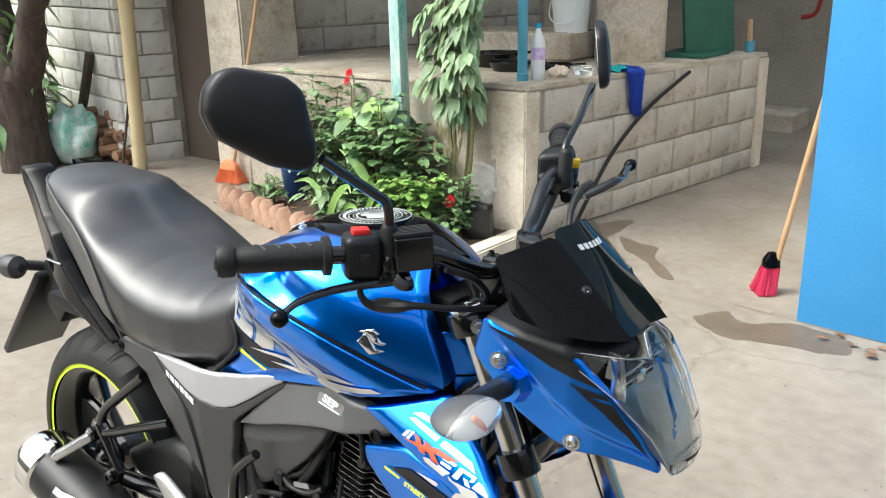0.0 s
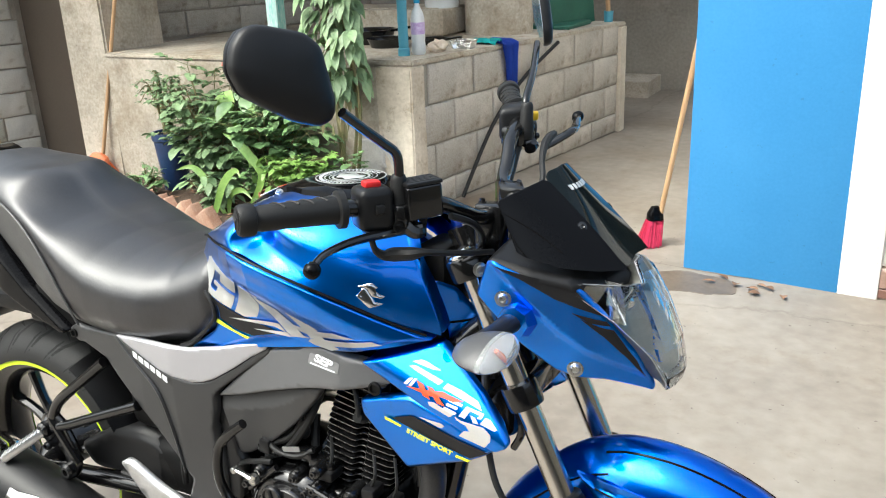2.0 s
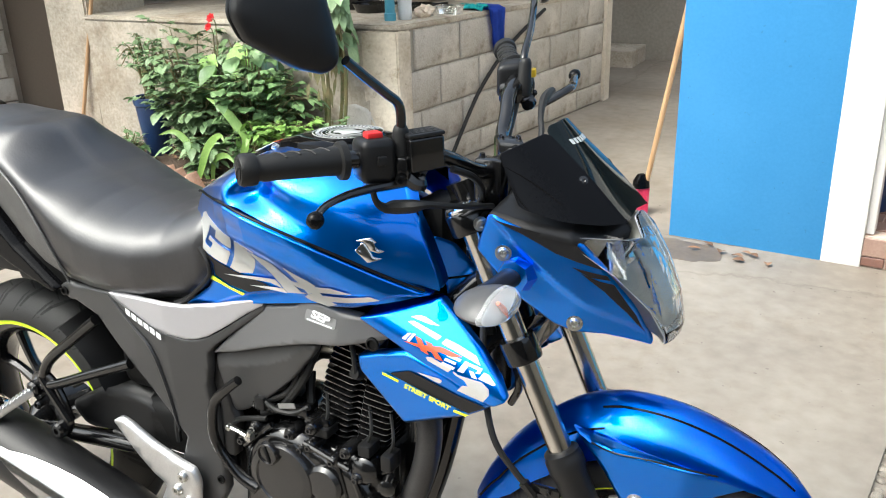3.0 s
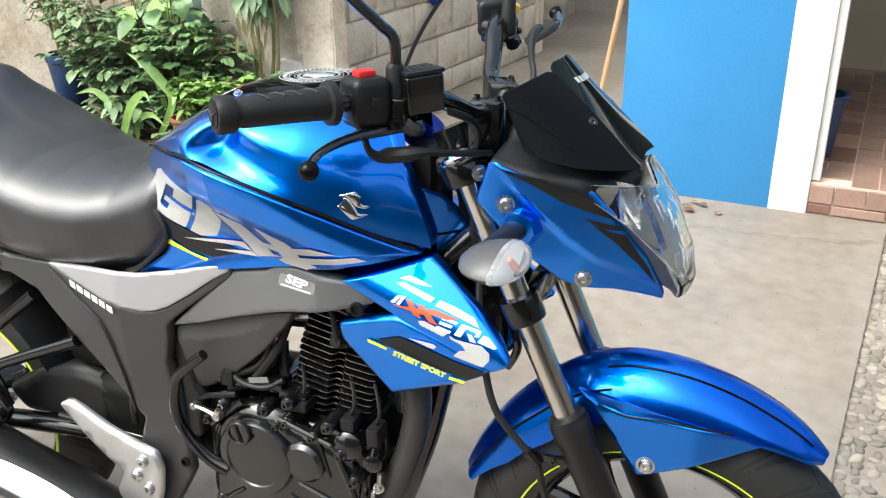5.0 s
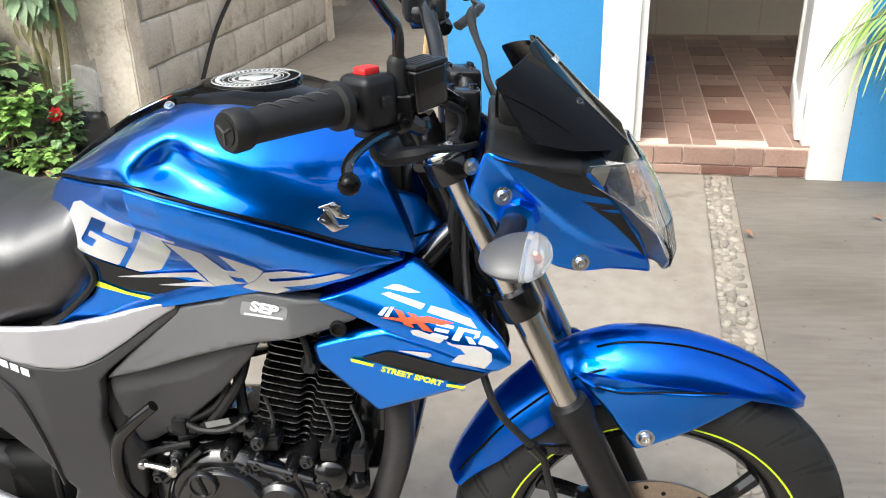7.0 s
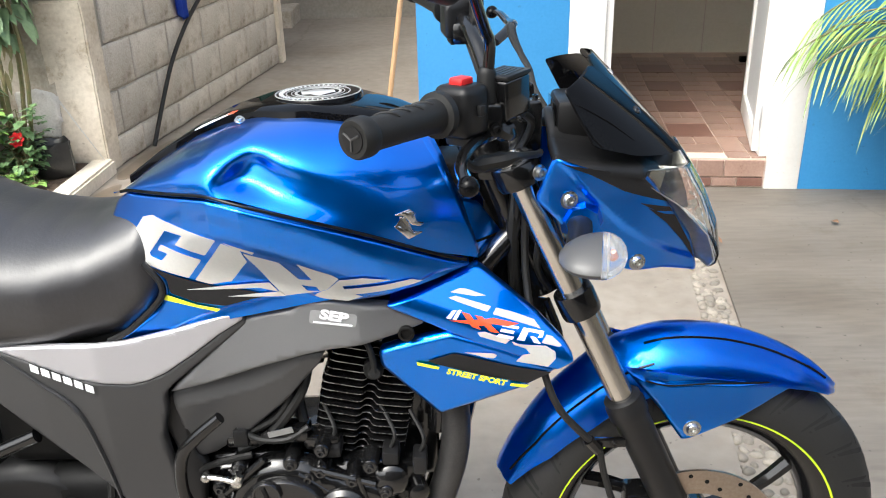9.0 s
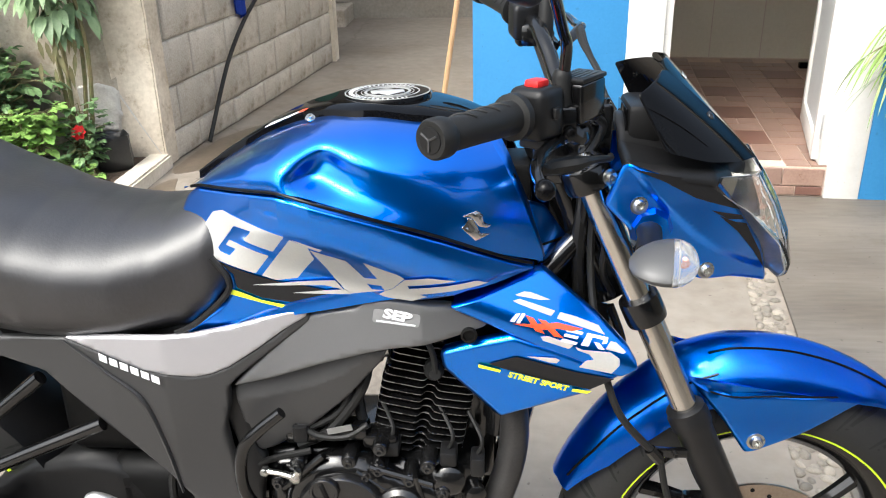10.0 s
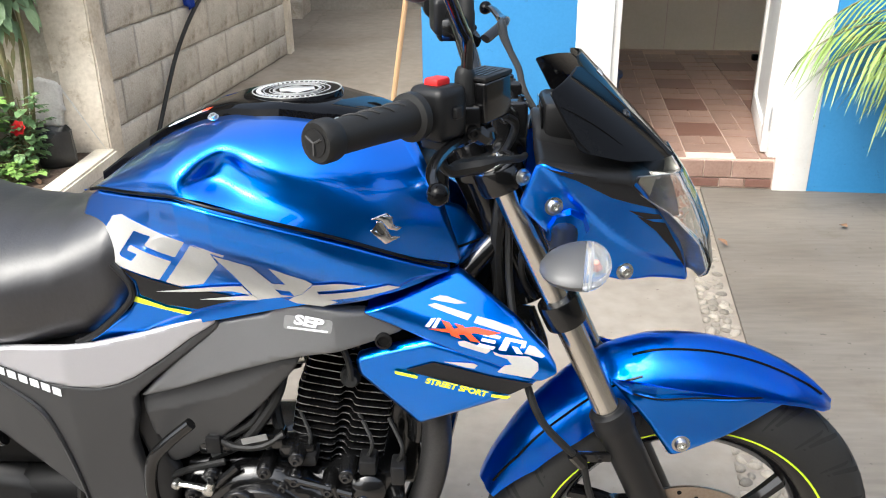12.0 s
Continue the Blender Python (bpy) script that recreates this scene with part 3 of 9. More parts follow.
prism(b, [(PB.x + 0.006, PB.y - 0.10), (PB.x + 0.010, PB.y + 0.006), (PB.x - 0.10, PB.y + 0.02), (PB.x - 0.10, PB.y - 0.08)], 0, PH - 0.06)
part("corner_post", b, POST_PLASTER, platform)
# rough cement render over the front of the platform
b = bmesh.new()
rows = []
for i in range(61):
    x = -2.71 + (PA.x - 0.17 + 2.71) * i / 60
    row = []
    for j in range(22):
        z = (PH - 0.03) * j / 21
        p = Vector((x, 0, z))
        worn = 0.012 * max(noise.noise(p * 2.1 + Vector((3.7, 0, 1.3))) - 0.10, 0) + 0.0035 * noise.noise(p * 11) + 0.0018 * noise.noise(p * 34)
        row.append((x, 2.600 + 0.010 * (x + 3.1) / 2.4 + worn, z))
    rows.append(row)
skin(b, rows, closed=False, caps=False)
part("render_coat", b, PLASTER, platform, "stained rough cement render", smooth=60)
# a whitish block left bare of render beside the post
b = bmesh.new()
rnd = random.Random(12)
o = rounded([(-0.955, 0.378), (-0.860, 0.392), (-0.775, 0.374), (-0.768, 0.26), (-0.790, 0.172), (-0.880, 0.182), (-0.965, 0.160), (-0.945, 0.27)], 0.02, 4)
sheet([(x + rnd.uniform(-0.006, 0.006), z + rnd.uniform(-0.006, 0.006)) for x, z in o], lambda a, c: (a, 2.590 + 0.004 * noise.noise(Vector((a, 0, c)) * 30), c), (0, 0.03, 0), 0.012, 0.008, b)
part("bare_block", b, PALE_BLOCK, platform, "whitish bare concrete block", smooth=60)
# back part of the place
bm = bmesh.new()
prism(bm, [(-3.4, 6.70), (6.2, 6.70), (6.2, 6.9), (-3.4, 6.9)], -0.02, 2.9)
setting("wall_back", bm, BARE_WALL, "bare cement wall at the end of the passage", cat="wall")
bm = bmesh.new()
box(bm, -2.0, -0.40, 6.25, 6.70, -0.02, 0.14, 0.01)
setting("back_step", bm, PLASTER, "low cement step at the end of the passage", cat="step")
# unseen roof, added to shade the platform top and the passage; front edge lowered
bm = bmesh.new()
prism(bm, [(-4.6, 2.0), (-0.77, 2.0), (-0.45, 3.6), (-0.25, 5.2), (-0.25, 6.9), (-4.6, 6.9)], 2.76, 2.84)
for v in bm.verts:
    v.co.z -= 0.40 * min(max((3.2 - v.co.y) / 1.6, 0), 1)
setting("roof", bm, PLASTER, "unseen slab roof added to shade the wash place and passage", cat="roof")

# block walls at the far end
UA, UB = Vector((-3.02, 3.15, 0)), Vector((-2.20, 5.35, 0))
WU = (UB - UA).normalized()
WN = Vector((WU.y, -WU.x, 0))
bm = bmesh.new()
i = 0.010
prism(bm, [(UA.x - WN.x * i, UA.y - WN.y * i), (UB.x - WN.x * i, UB.y - WN.y * i), (UB.x - 0.3, UB.y + 0.1), (UA.x - 0.3, UA.y + 0.02)], PH - 0.02, 2.75)
wall_upper = setting("wall_upper", bm, MORTAR, "grey concrete block wall behind the wash place", cat="wall")
# sloping buttress beside the door
b = bmesh.new()
loops = [[(x0, y0, z), (x1, y0, z), (x1, y1, z), (x0, y1, z)] for x0, x1, y0, y1, z in ((-3.03, -2.69, 2.59, 3.1, -0.02), (-3.07, -2.72, 2.63, 3.1, 1.0), (-3.12, -2.80, 2.68, 3.1, 2.75))]
skin(b, loops)
bmesh.ops.bevel(b, geom=b.edges[:], offset=0.012, segments=2, affect="EDGES")
setting("buttress", b, PLASTER, "sloping stained cement buttress", cat="buttress")
bm = bmesh.new()
box(bm, -3.80, -3.10, 2.90, 2.95, 0.0, 2.2)
setting("door_back", bm, BROWN_DOOR, "plain brown painted door, shut", cat="door")
bm = bmesh.new()
prism(bm, [(-3.80, 2.86), (-3.80, 3.1), (-8.0, 3.6), (-8.0, 3.3), (-4.05, 2.60), (-3.93, 2.50)], 0.0, 2.75)
wall_left = setting("wall_left", bm, MORTAR, "pale concrete block wall beside the brown door", cat="wall")
bm = bmesh.new()
prism(bm, [(-3.80, 2.88), (-3.10, 2.88), (-3.10, 3.1), (-3.80, 3.1)], 2.2, 2.75)
setting("lintel", bm, PLASTER, "cement lintel above the brown door", cat="lintel")
bm = bmesh.new()
prism(bm, [(-3.9, 2.42), (-2.62, 2.25), (-2.52, 2.62), (-3.0, 2.70), (-3.1, 2.90), (-3.8, 2.90)], 0.0, 0.035)
setting("door_slab", bm, CONCRETE, "worn cement slab before the brown door", cat="slab")
# garden bed with soil and a cement kerb
bm = bmesh.new()
prism(bm, [(-2.50, 2.18), (-1.40, 2.00), (-0.70, 2.02), (-0.68, 2.62), (-2.50, 2.62)], 0.0, 0.05)
bed = setting("garden_bed", bm, SOIL, "garden bed of dark soil along the wash place", cat="garden bed")
b = bmesh.new()
prism(b, [(-0.70, 1.96), (-0.60, 1.95), (-0.575, 2.62), (-0.68, 2.62)], -0.01, 0.065)
bmesh.ops.bevel(b, geom=b.edges[:], offset=0.010, segments=2, affect="EDGES")
part("kerb", b, POST_PLASTER, bed, "pale cement kerb")
b = bmesh.new()
prism(b, [(-0.70, 1.955), (-0.60, 1.945), (-1.38, 1.87), (-1.42, 1.97)], -0.01, 0.05)
part("kerb", b, POST_PLASTER, bed, "pale cement kerb")
# damp stains along the house wall and beside the kerb
for pts in ([(0.485, 2.186), (0.512, 2.247), (0.569, 2.309), (0.624, 2.256), (0.689, 2.26), (0.816, 2.337), (0.925, 2.321), (1.03, 2.307), (1.07, 2.239), (1.047, 2.164), (0.958, 2.135), (0.785, 2.108), (0.673, 2.066), (0.555, 2.112)], [(-0.238, 2.977), (-0.125, 2.94), (-0.004, 2.912), (0.04, 2.785), (0.227, 2.561), (0.163, 2.552), (0.022, 2.701), (-0.141, 2.818)], [(-0.56, 2.55), (-0.40, 2.60), (-0.30, 3.0), (-0.34, 3.3), (-0.50, 3.0)], [(-0.62, 1.90), (-0.45, 2.1), (-0.50, 2.45), (-0.57, 2.3)], [(0.02, 2.0), (0.2, 2.05), (0.32, 2.25), (0.22, 2.3), (0.08, 2.2)]):
    b = bmesh.new()
    sm = spline([Vector((x, y, 0)) for x, y in pts], 6, closed=True)
    sm = [(p.x + 0.018 * noise.noise(p * 14) + 0.008 * noise.noise(p * 40), p.y + 0.018 * noise.noise(p * 14 + Vector((5, 0, 0))) + 0.008 * noise.noise(p * 40 + Vector((9, 0, 0)))) for p in sm]
    prism(b, sm, 0.0, 0.0015)
    setting("damp_patch", b, DAMP, "dark damp stain on the concrete", cat="stain")

# open joint between the yard slab and the passage slab
b = bmesh.new()
line = spline([Vector((x, y, 0.0012)) for x, y in [(0.568, 2.405), (0.802, 2.381), (0.955, 2.362), (1.15, 2.355)]], 8)
skin(b, [[p + Vector((0.002 * noise.noise(p * 30), s * (0.004 + 0.003 * noise.noise(p * 17)), 0)) for s in (-1, 1)] for p in line], closed=False, caps=False)
setting("slab_joint", b, DAMP, "dirty open joint between two concrete slabs", cat="joint")

# unseen walls added round the yard to shape the light and reflections
for x0, x1, y0, y1, h in ((-0.4, 6.2, -4.4, -4.2, 3.1), (-9.0, -0.4, -6.2, -6.0, 2.0), (6.0, 6.2, -4.2, 6.7, 2.4), (-9.2, -9.0, -6.0, 3.2, 2.0)):
    bm = bmesh.new()
    box(bm, x0, x1, y0, y1, -0.1, h)
    setting("wall_yard", bm, DARK_WALL if x1 > 1 else PLASTER, "unseen yard wall added to shape light and reflections", cat="wall")
# ---- the motorcycle: x forward from the rear axle, y to its left, z up; it leans a little on its stand ----
bike = thing("motorcycle", "blue metallic motorcycle parked on its stand on the concrete floor", "motorcycle", m=pose(0, 0, 0, -3, 0, 0))

SEAM = [(0.52, 0.866), (0.56, 0.88), (0.6, 0.886), (0.64, 0.893), (0.68, 0.898), (0.72, 0.891), (0.76, 0.88), (0.8, 0.867), (0.84, 0.853), (0.88, 0.836), (0.92, 0.815), (0.96, 0.793), (1.0, 0.777)]
CROWN = [(0.52, 0.858), (0.573, 0.896), (0.632, 0.932), (0.681, 0.954), (0.727, 0.967), (0.788, 0.971), (0.847, 0.966), (0.90, 0.953), (0.95, 0.934), (1.0, 0.880)]
WAIST = [(0.52, 0.056), (0.56, 0.088), (0.6, 0.12), (0.64, 0.152), (0.68, 0.178), (0.72, 0.19), (0.76, 0.19), (0.8, 0.184), (0.84, 0.175), (0.88, 0.161), (0.92, 0.141), (0.96, 0.116), (1.0, 0.096)]
LOW = [(0.52, 0.114), (0.593, 0.119), (0.666, 0.123), (0.8, 0.125), (0.9, 0.116), (1.0, 0.096)]


def smoothstep(a, b, x):
    t = min(max((x - a) / (b - a), 0), 1)
    return t * t * (3 - 2 * t)


def tank_side(x, z):
    """y of the lower right tank panel."""
    s = lerp_at(SEAM, x) - z
    v = smoothstep(0.015, 0.14, s)
    groove = 0.006 * math.exp(-((s - 0.030) / 0.014) ** 2) * smoothstep(0.60, 0.66, x) * (1 - smoothstep(0.78, 0.88, x))
    return -(lerp_at(WAIST, x) * (1 - v) + lerp_at(LOW, x) * v + 0.004 * smoothstep(0.004, 0.03, s) * (1 - v) - groove)


KNEE = [(0.692, 0.892), (0.696, 0.917), (0.703, 0.932), (0.716, 0.947), (0.733, 0.956), (0.752, 0.951), (0.770, 0.943), (0.808, 0.930), (0.871, 0.913), (0.93, 0.892), (0.93, 0.78), (0.845, 0.80), (0.775, 0.82), (0.700, 0.85)]
KNEE_TOP = KNEE[4:10]


def tank_upper(u, th):
    """The right upper half: a rounded crown above the seam."""
    c, s = math.cos(th), math.sin(th)
    x = 0.525 + u * ((1.0 - 0.078 * s ** 1.4) - 0.525)
    zs, zt, w = lerp_at(SEAM, x), lerp_at(CROWN, x), lerp_at(WAIST, x)
    q = Vector((x, -w * c ** 0.80, zs + 0.004 + (zt - zs) * s ** 0.80))
    q.y += 0.010 * smoothstep(0.93, 0.99, x + 0.25 * (q.z - 0.80)) * c
    return q


def knee_depth(q):
    """How far the knee recess lies inside the plain crown."""
    inside = edge_distance(KNEE, q.x, q.z)
    if inside < -0.006:
        return 0.0
    zs, zt, w = lerp_at(SEAM, q.x), lerp_at(CROWN, q.x), lerp_at(WAIST, q.x)
    top = lerp_at(KNEE_TOP, q.x)
    k = min(max((top - zs) / (zt - zs), 0.0), 0.97)
    crest = w * (1 - k ** 2.5) ** 0.4
    f = min(max((q.z - zs) / (top - zs), 0), 1)
    floor_y = -(crest + 0.28 * (w - crest) * (1 - f))
    m = smoothstep(-0.006, 0.024, inside) * (1 - smoothstep(0.77, 0.91, q.x)) * smoothstep(-0.05, 0.36, f)
    return 0.70 * m * max(floor_y - q.y, 0)


def crown_z(x, y):
    """Height of the upper tank surface."""
    zs, zt, w = lerp_at(SEAM, x), lerp_at(CROWN, x), lerp_at(WAIST, x)
    return zs + 0.004 + (zt - zs) * max(1 - min(abs(y) / w, 1) ** 2.5, 0) ** 0.4


def build_tank():
    NU, NV = 120, 64
    bm = bmesh.new()
    rows = [[tank_upper(i / NU, j / NV * math.pi / 2) for j in range(NV + 1)] for i in range(NU + 1)]
    dent = np.array([[knee_depth(q) for q in r] for r in rows])
    yz = np.array([[(q.y, q.z) for q in r] for r in rows])
    for k in range(9):
        yz[1:-1] = (yz[:-2] + 2 * yz[1:-1] + yz[2:]) / 4
        if k < 6:
            dent[1:-1] = (dent[:-2] + 2 * dent[1:-1] + dent[2:]) / 4
            dent[:, 1:-1] = (dent[:, :-2] + 2 * dent[:, 1:-1] + dent[:, 2:]) / 4
    rows = [[Vector((q.x, yz[i, j, 0] + dent[i, j], yz[i, j, 1])) for j, q in enumerate(r)] for i, r in enumerate(rows)]
    full = [r + [Vector((p.x, -p.y, p.z)) for p in reversed(r[:-1])] for r in rows]
    skin(bm, full, closed=False, caps=False)
    tank = part("fuel_tank", bm, BLUE, bike, "glossy blue metallic fuel tank", smooth=50)
    # lower side panels with their lettering bands
    low = [(0.5523, 0.8776), (0.5290, 0.8616), (0.5180, 0.8407), (0.5163, 0.8186), (0.5392, 0.8004), (0.5747, 0.7896), (0.5948, 0.7679), (0.5953, 0.7495), (0.5824, 0.7270), (0.5219, 0.6839), (0.5268, 0.6814), (0.5531, 0.6823), (0.5871, 0.6924), (0.6311, 0.7169), (0.6765, 0.7326), (0.7352, 0.7463), (0.7803, 0.7526), (0.7900, 0.7490), (0.8059, 0.7434), (0.8419, 0.7410), (0.8838, 0.7515), (0.9425, 0.7773), (0.9928, 0.7758), (0.9600, 0.7900), (0.9200, 0.8120), (0.8800, 0.8330), (0.8400, 0.8500), (0.8000, 0.8640), (0.7600, 0.8770), (0.7200, 0.8880), (0.6800, 0.8950), (0.6400, 0.8900), (0.6000, 0.8830), (0.5600, 0.8770)]
    bm = sheet(rounded(low, 0.008), lambda a, b: (a, tank_side(a, b), b), (0, 0.02, 0), 0.0034, 0.004)
    left = flipped(bm)
    right = part("side_panel", bm, BLUE, bike, "lower blue tank side panel with silver graphics", smooth=50)
    part("side_panel", left, BLUE, bike, smooth=50)
    # black seam lines
    bm = bmesh.new()
    tube(bm, [(x, tank_side(x, z - 0.0005) - 0.0005, z + 0.0025) for x, z in [(0.540, 0.874), *SEAM[1:-1], (0.985, 0.783)]], 0.0023, 8, 5)
    part("seam_trim", bm, GLOSS_BLACK, right)
    # black centre cover with filler cap
    half = [(0.53, 0.004), (0.58, 0.012), (0.64, 0.030), (0.70, 0.060), (0.76, 0.086), (0.84, 0.088), (0.90, 0.062), (0.95, 0.04)]
    bm = bmesh.new()
    loops = []
    for i in range(49):
        x = 0.527 + 0.425 * i / 48
        w = lerp_at(half, x)
        row = []
        for j in range(-10, 11):
            y = w * j / 10
            z = max(crown_z(x, y), crown_z(x, 0) - 0.030) + 0.004 + 0.007 * (1 - abs(j / 10) ** 6) - (0.022 if abs(j) == 10 else 0)
            row.append((x, y, z))
        loops.append(row)
    skin(bm, loops, closed=False, caps=False)
    cover = part("tank_cover", bm, GLOSS_BLACK, bike, "gloss black tank centre cover")
    cz = 0.9835
    mid_cap = Vector((0.794, 0, cz))
    bm = bmesh.new()
    lathe(bm, [(0.059, -0.014), (0.059, -0.001), (0.057, 0.002), (0.0, 0.0022)], mid_cap, (-0.02, 0, 1), 56)
    cap = part("filler_cap", bm, GLOSS_BLACK, bike, "round black filler cap with silver rings")
    for r0, r1, h, mt in ((0.0568, 0.0552, 0.0030, SILVER_DECAL), (0.0428, 0.0412, 0.0027, SILVER_DECAL), (0.0355, 0.0345, 0.0027, SILVER_DECAL), (0.0310, 0.0275, 0.0027, SILVER_DECAL)):
        bm = bmesh.new()
        lathe(bm, [(r0, 0), (r0, h), (r1, h), (r1, 0)], mid_cap, (-0.02, 0, 1), 56, caps=False)
        part("cap_ring", bm, mt, cap)
    for k in range(48):
        a = 2 * math.pi * k / 48
        bm = bmesh.new()
        box(bm, 0.0460, 0.0515, -0.0010, 0.0010, 0.0015, 0.0027, 0, m=Matrix.Translation(mid_cap) @ Matrix.Rotation(a, 4, "Z"))
        part("cap_tick", bm, WHITE_DECAL, cap)
    bm = bmesh.new()
    box(bm, -0.022, 0.022, -0.009, 0.009, 0.001, 0.0034, 0.001, m=Matrix.Translation(mid_cap) @ Matrix.Rotation(0.25, 4, "Z"))
    box(bm, -0.015, 0.015, -0.018, 0.018, 0.001, 0.0030, 0.001, m=Matrix.Translation(mid_cap) @ Matrix.Rotation(0.9, 4, "Z"))
    part("key_flap", bm, SILVER_DECAL, cap)

    def cover_top(a, b):
        return (a, b, crown_z(a, b) + 0.0098)
    part("warning_label", sheet([(0.635, -0.036), (0.69, -0.046), (0.70, -0.024), (0.645, -0.012)], cover_top, (0, 0, -0.001), 0.006, 0), WHITE_DECAL, cover, "white warning sticker")
    part("label_band", sheet([(0.682, -0.046), (0.692, -0.047), (0.702, -0.023), (0.692, -0.022)], lambda a, b: Vector(cover_top(a, b)) + Vector((0, 0, 0.0006)), (0, 0, -0.0006), 0.006, 0), RED_DECAL, cover)
    for c in ((0.704, -0.070, 0.966), (0.856, -0.080, 0.962)):
        bm = bmesh.new()
        hexbolt(bm, (c[0], c[1] - 0.001, c[2]), (0.0, -0.45, 1), 0.0045, 0.004)
        part("tank_bolt", bm, ZINC, tank)
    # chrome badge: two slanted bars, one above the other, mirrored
    def badge(a, b):
        x, z = 0.912 + a, 0.847 + b
        zs, zt, w = lerp_at(SEAM, x), lerp_at(CROWN, x), lerp_at(WAIST, x)
        k = min(max((z - zs - 0.004) / (zt - zs), 0), 0.98)
        return (x, -w * (1 - k ** 2.5) ** 0.4 + 0.001, z)
    for pts in ([(-0.0131, 0.0166), (0.0044, 0.0201), (0.0120, 0.0128), (0.0074, 0.0112), (0.0144, 0.0026), (0.0213, -0.0006), (0.0161, -0.0024), (0.0062, 0.0019), (-0.0015, 0.0141)], [(0.0194, -0.0112), (0.0023, -0.0162), (-0.0142, 0.0035), (-0.0061, 0.0037), (-0.0022, -0.0029), (0.0057, -0.0086), (-0.0075, 0.0132), (-0.0015, 0.0135), (0.0088, -0.0081)]):
        part("badge", sheet(rounded(pts, 0.0015), lambda a, b: Vector(badge(a, b)) - Vector((0, 0.0045, 0)), (0, 0.012, 0), 0.02, 0.0012), CHROME, tank, "chrome badge")
    return tank, right


tank, tank_panel = build_tank()


def decal(points, surface, material, parent, name="decal", lift=0.0014, label="", r=0.002, step=0.0055):
    """A thin sticker that follows a side surface y = surface(x, z)."""
    return part(name, sheet(rounded(points, r, 2), lambda a, b: (a, surface(a, b) - lift, b), (0, 0.0006, 0), step, 0), material, parent, label, smooth=60)


def tank_graphics():
    P, S = tank_panel, tank_side
    # a hooked block, a slanted block and crossing sweeps
    decal([(0.5770, 0.8535), (0.5943, 0.8599), (0.6836, 0.8426), (0.6611, 0.8137), (0.6221, 0.8251), (0.6364, 0.8413), (0.6105, 0.8430), (0.5806, 0.8067), (0.5827, 0.8029), (0.5972, 0.7984), (0.6081, 0.8100), (0.5937, 0.8133), (0.6003, 0.8215), (0.6538, 0.8055), (0.6301, 0.7754), (0.5677, 0.7933), (0.5478, 0.8015), (0.5427, 0.8083), (0.5462, 0.8153)], S, SILVER_DECAL, P, label="silver graphics on the tank panel")
    for pts in ([(0.6898, 0.8386), (0.7117, 0.8295), (0.7148, 0.8080), (0.6850, 0.7706), (0.6563, 0.7664), (0.6380, 0.7726)],
                [(0.6920, 0.8398), (0.7301, 0.8277), (0.7265, 0.8239), (0.7106, 0.8294)],
                [(0.7139, 0.8244), (0.7571, 0.8109), (0.7748, 0.7794), (0.7917, 0.7798), (0.7764, 0.7682), (0.7819, 0.7588), (0.7988, 0.7583), (0.7775, 0.7539), (0.7529, 0.7492), (0.7454, 0.7553), (0.7355, 0.7725)],
                [(0.7787, 0.8096), (0.8188, 0.7905), (0.8265, 0.7834), (0.8099, 0.7635), (0.7988, 0.7583), (0.7949, 0.7670), (0.7771, 0.7683), (0.7917, 0.7798), (0.7907, 0.7823)]):
        decal(pts, S, SILVER_DECAL, P, r=0.0006)
    for pts in ([(0.6243, 0.7587), (0.6778, 0.7647), (0.7350, 0.7706), (0.7439, 0.7562), (0.7210, 0.7614), (0.6566, 0.7591)],
                [(0.6781, 0.7491), (0.7466, 0.7562), (0.7529, 0.7492), (0.7359, 0.7486), (0.7057, 0.7487)],
                [(0.8268, 0.7819), (0.8566, 0.7862), (0.8908, 0.7806), (0.8295, 0.7706), (0.8308, 0.7649), (0.8436, 0.7667), (0.9031, 0.7765), (0.9159, 0.7781), (0.9298, 0.7727), (0.8956, 0.7659), (0.8433, 0.7549), (0.8527, 0.7515), (0.8329, 0.7426), (0.8002, 0.7475), (0.7907, 0.7517), (0.7988, 0.7583), (0.8099, 0.7635)]):
        decal(pts, S, SILVER_DECAL, P, lift=0.0030, r=0.0004)
    decal([(0.5786, 0.7891), (0.6060, 0.7798), (0.6288, 0.7726), (0.6576, 0.7644), (0.7099, 0.7556), (0.7310, 0.7495), (0.7033, 0.7436), (0.6728, 0.7355), (0.6349, 0.7404), (0.6024, 0.7533), (0.5998, 0.7729)], S, BLACK_DECAL, P, label="black sticker band", lift=0.0022)
    decal([(0.5966, 0.7515), (0.6345, 0.7374), (0.6662, 0.7316), (0.6605, 0.7279), (0.6306, 0.7349), (0.5920, 0.7445)], S, YELLOW_DECAL, P, lift=0.0036, label="lime pinstripe", r=0.0005)


tank_graphics()


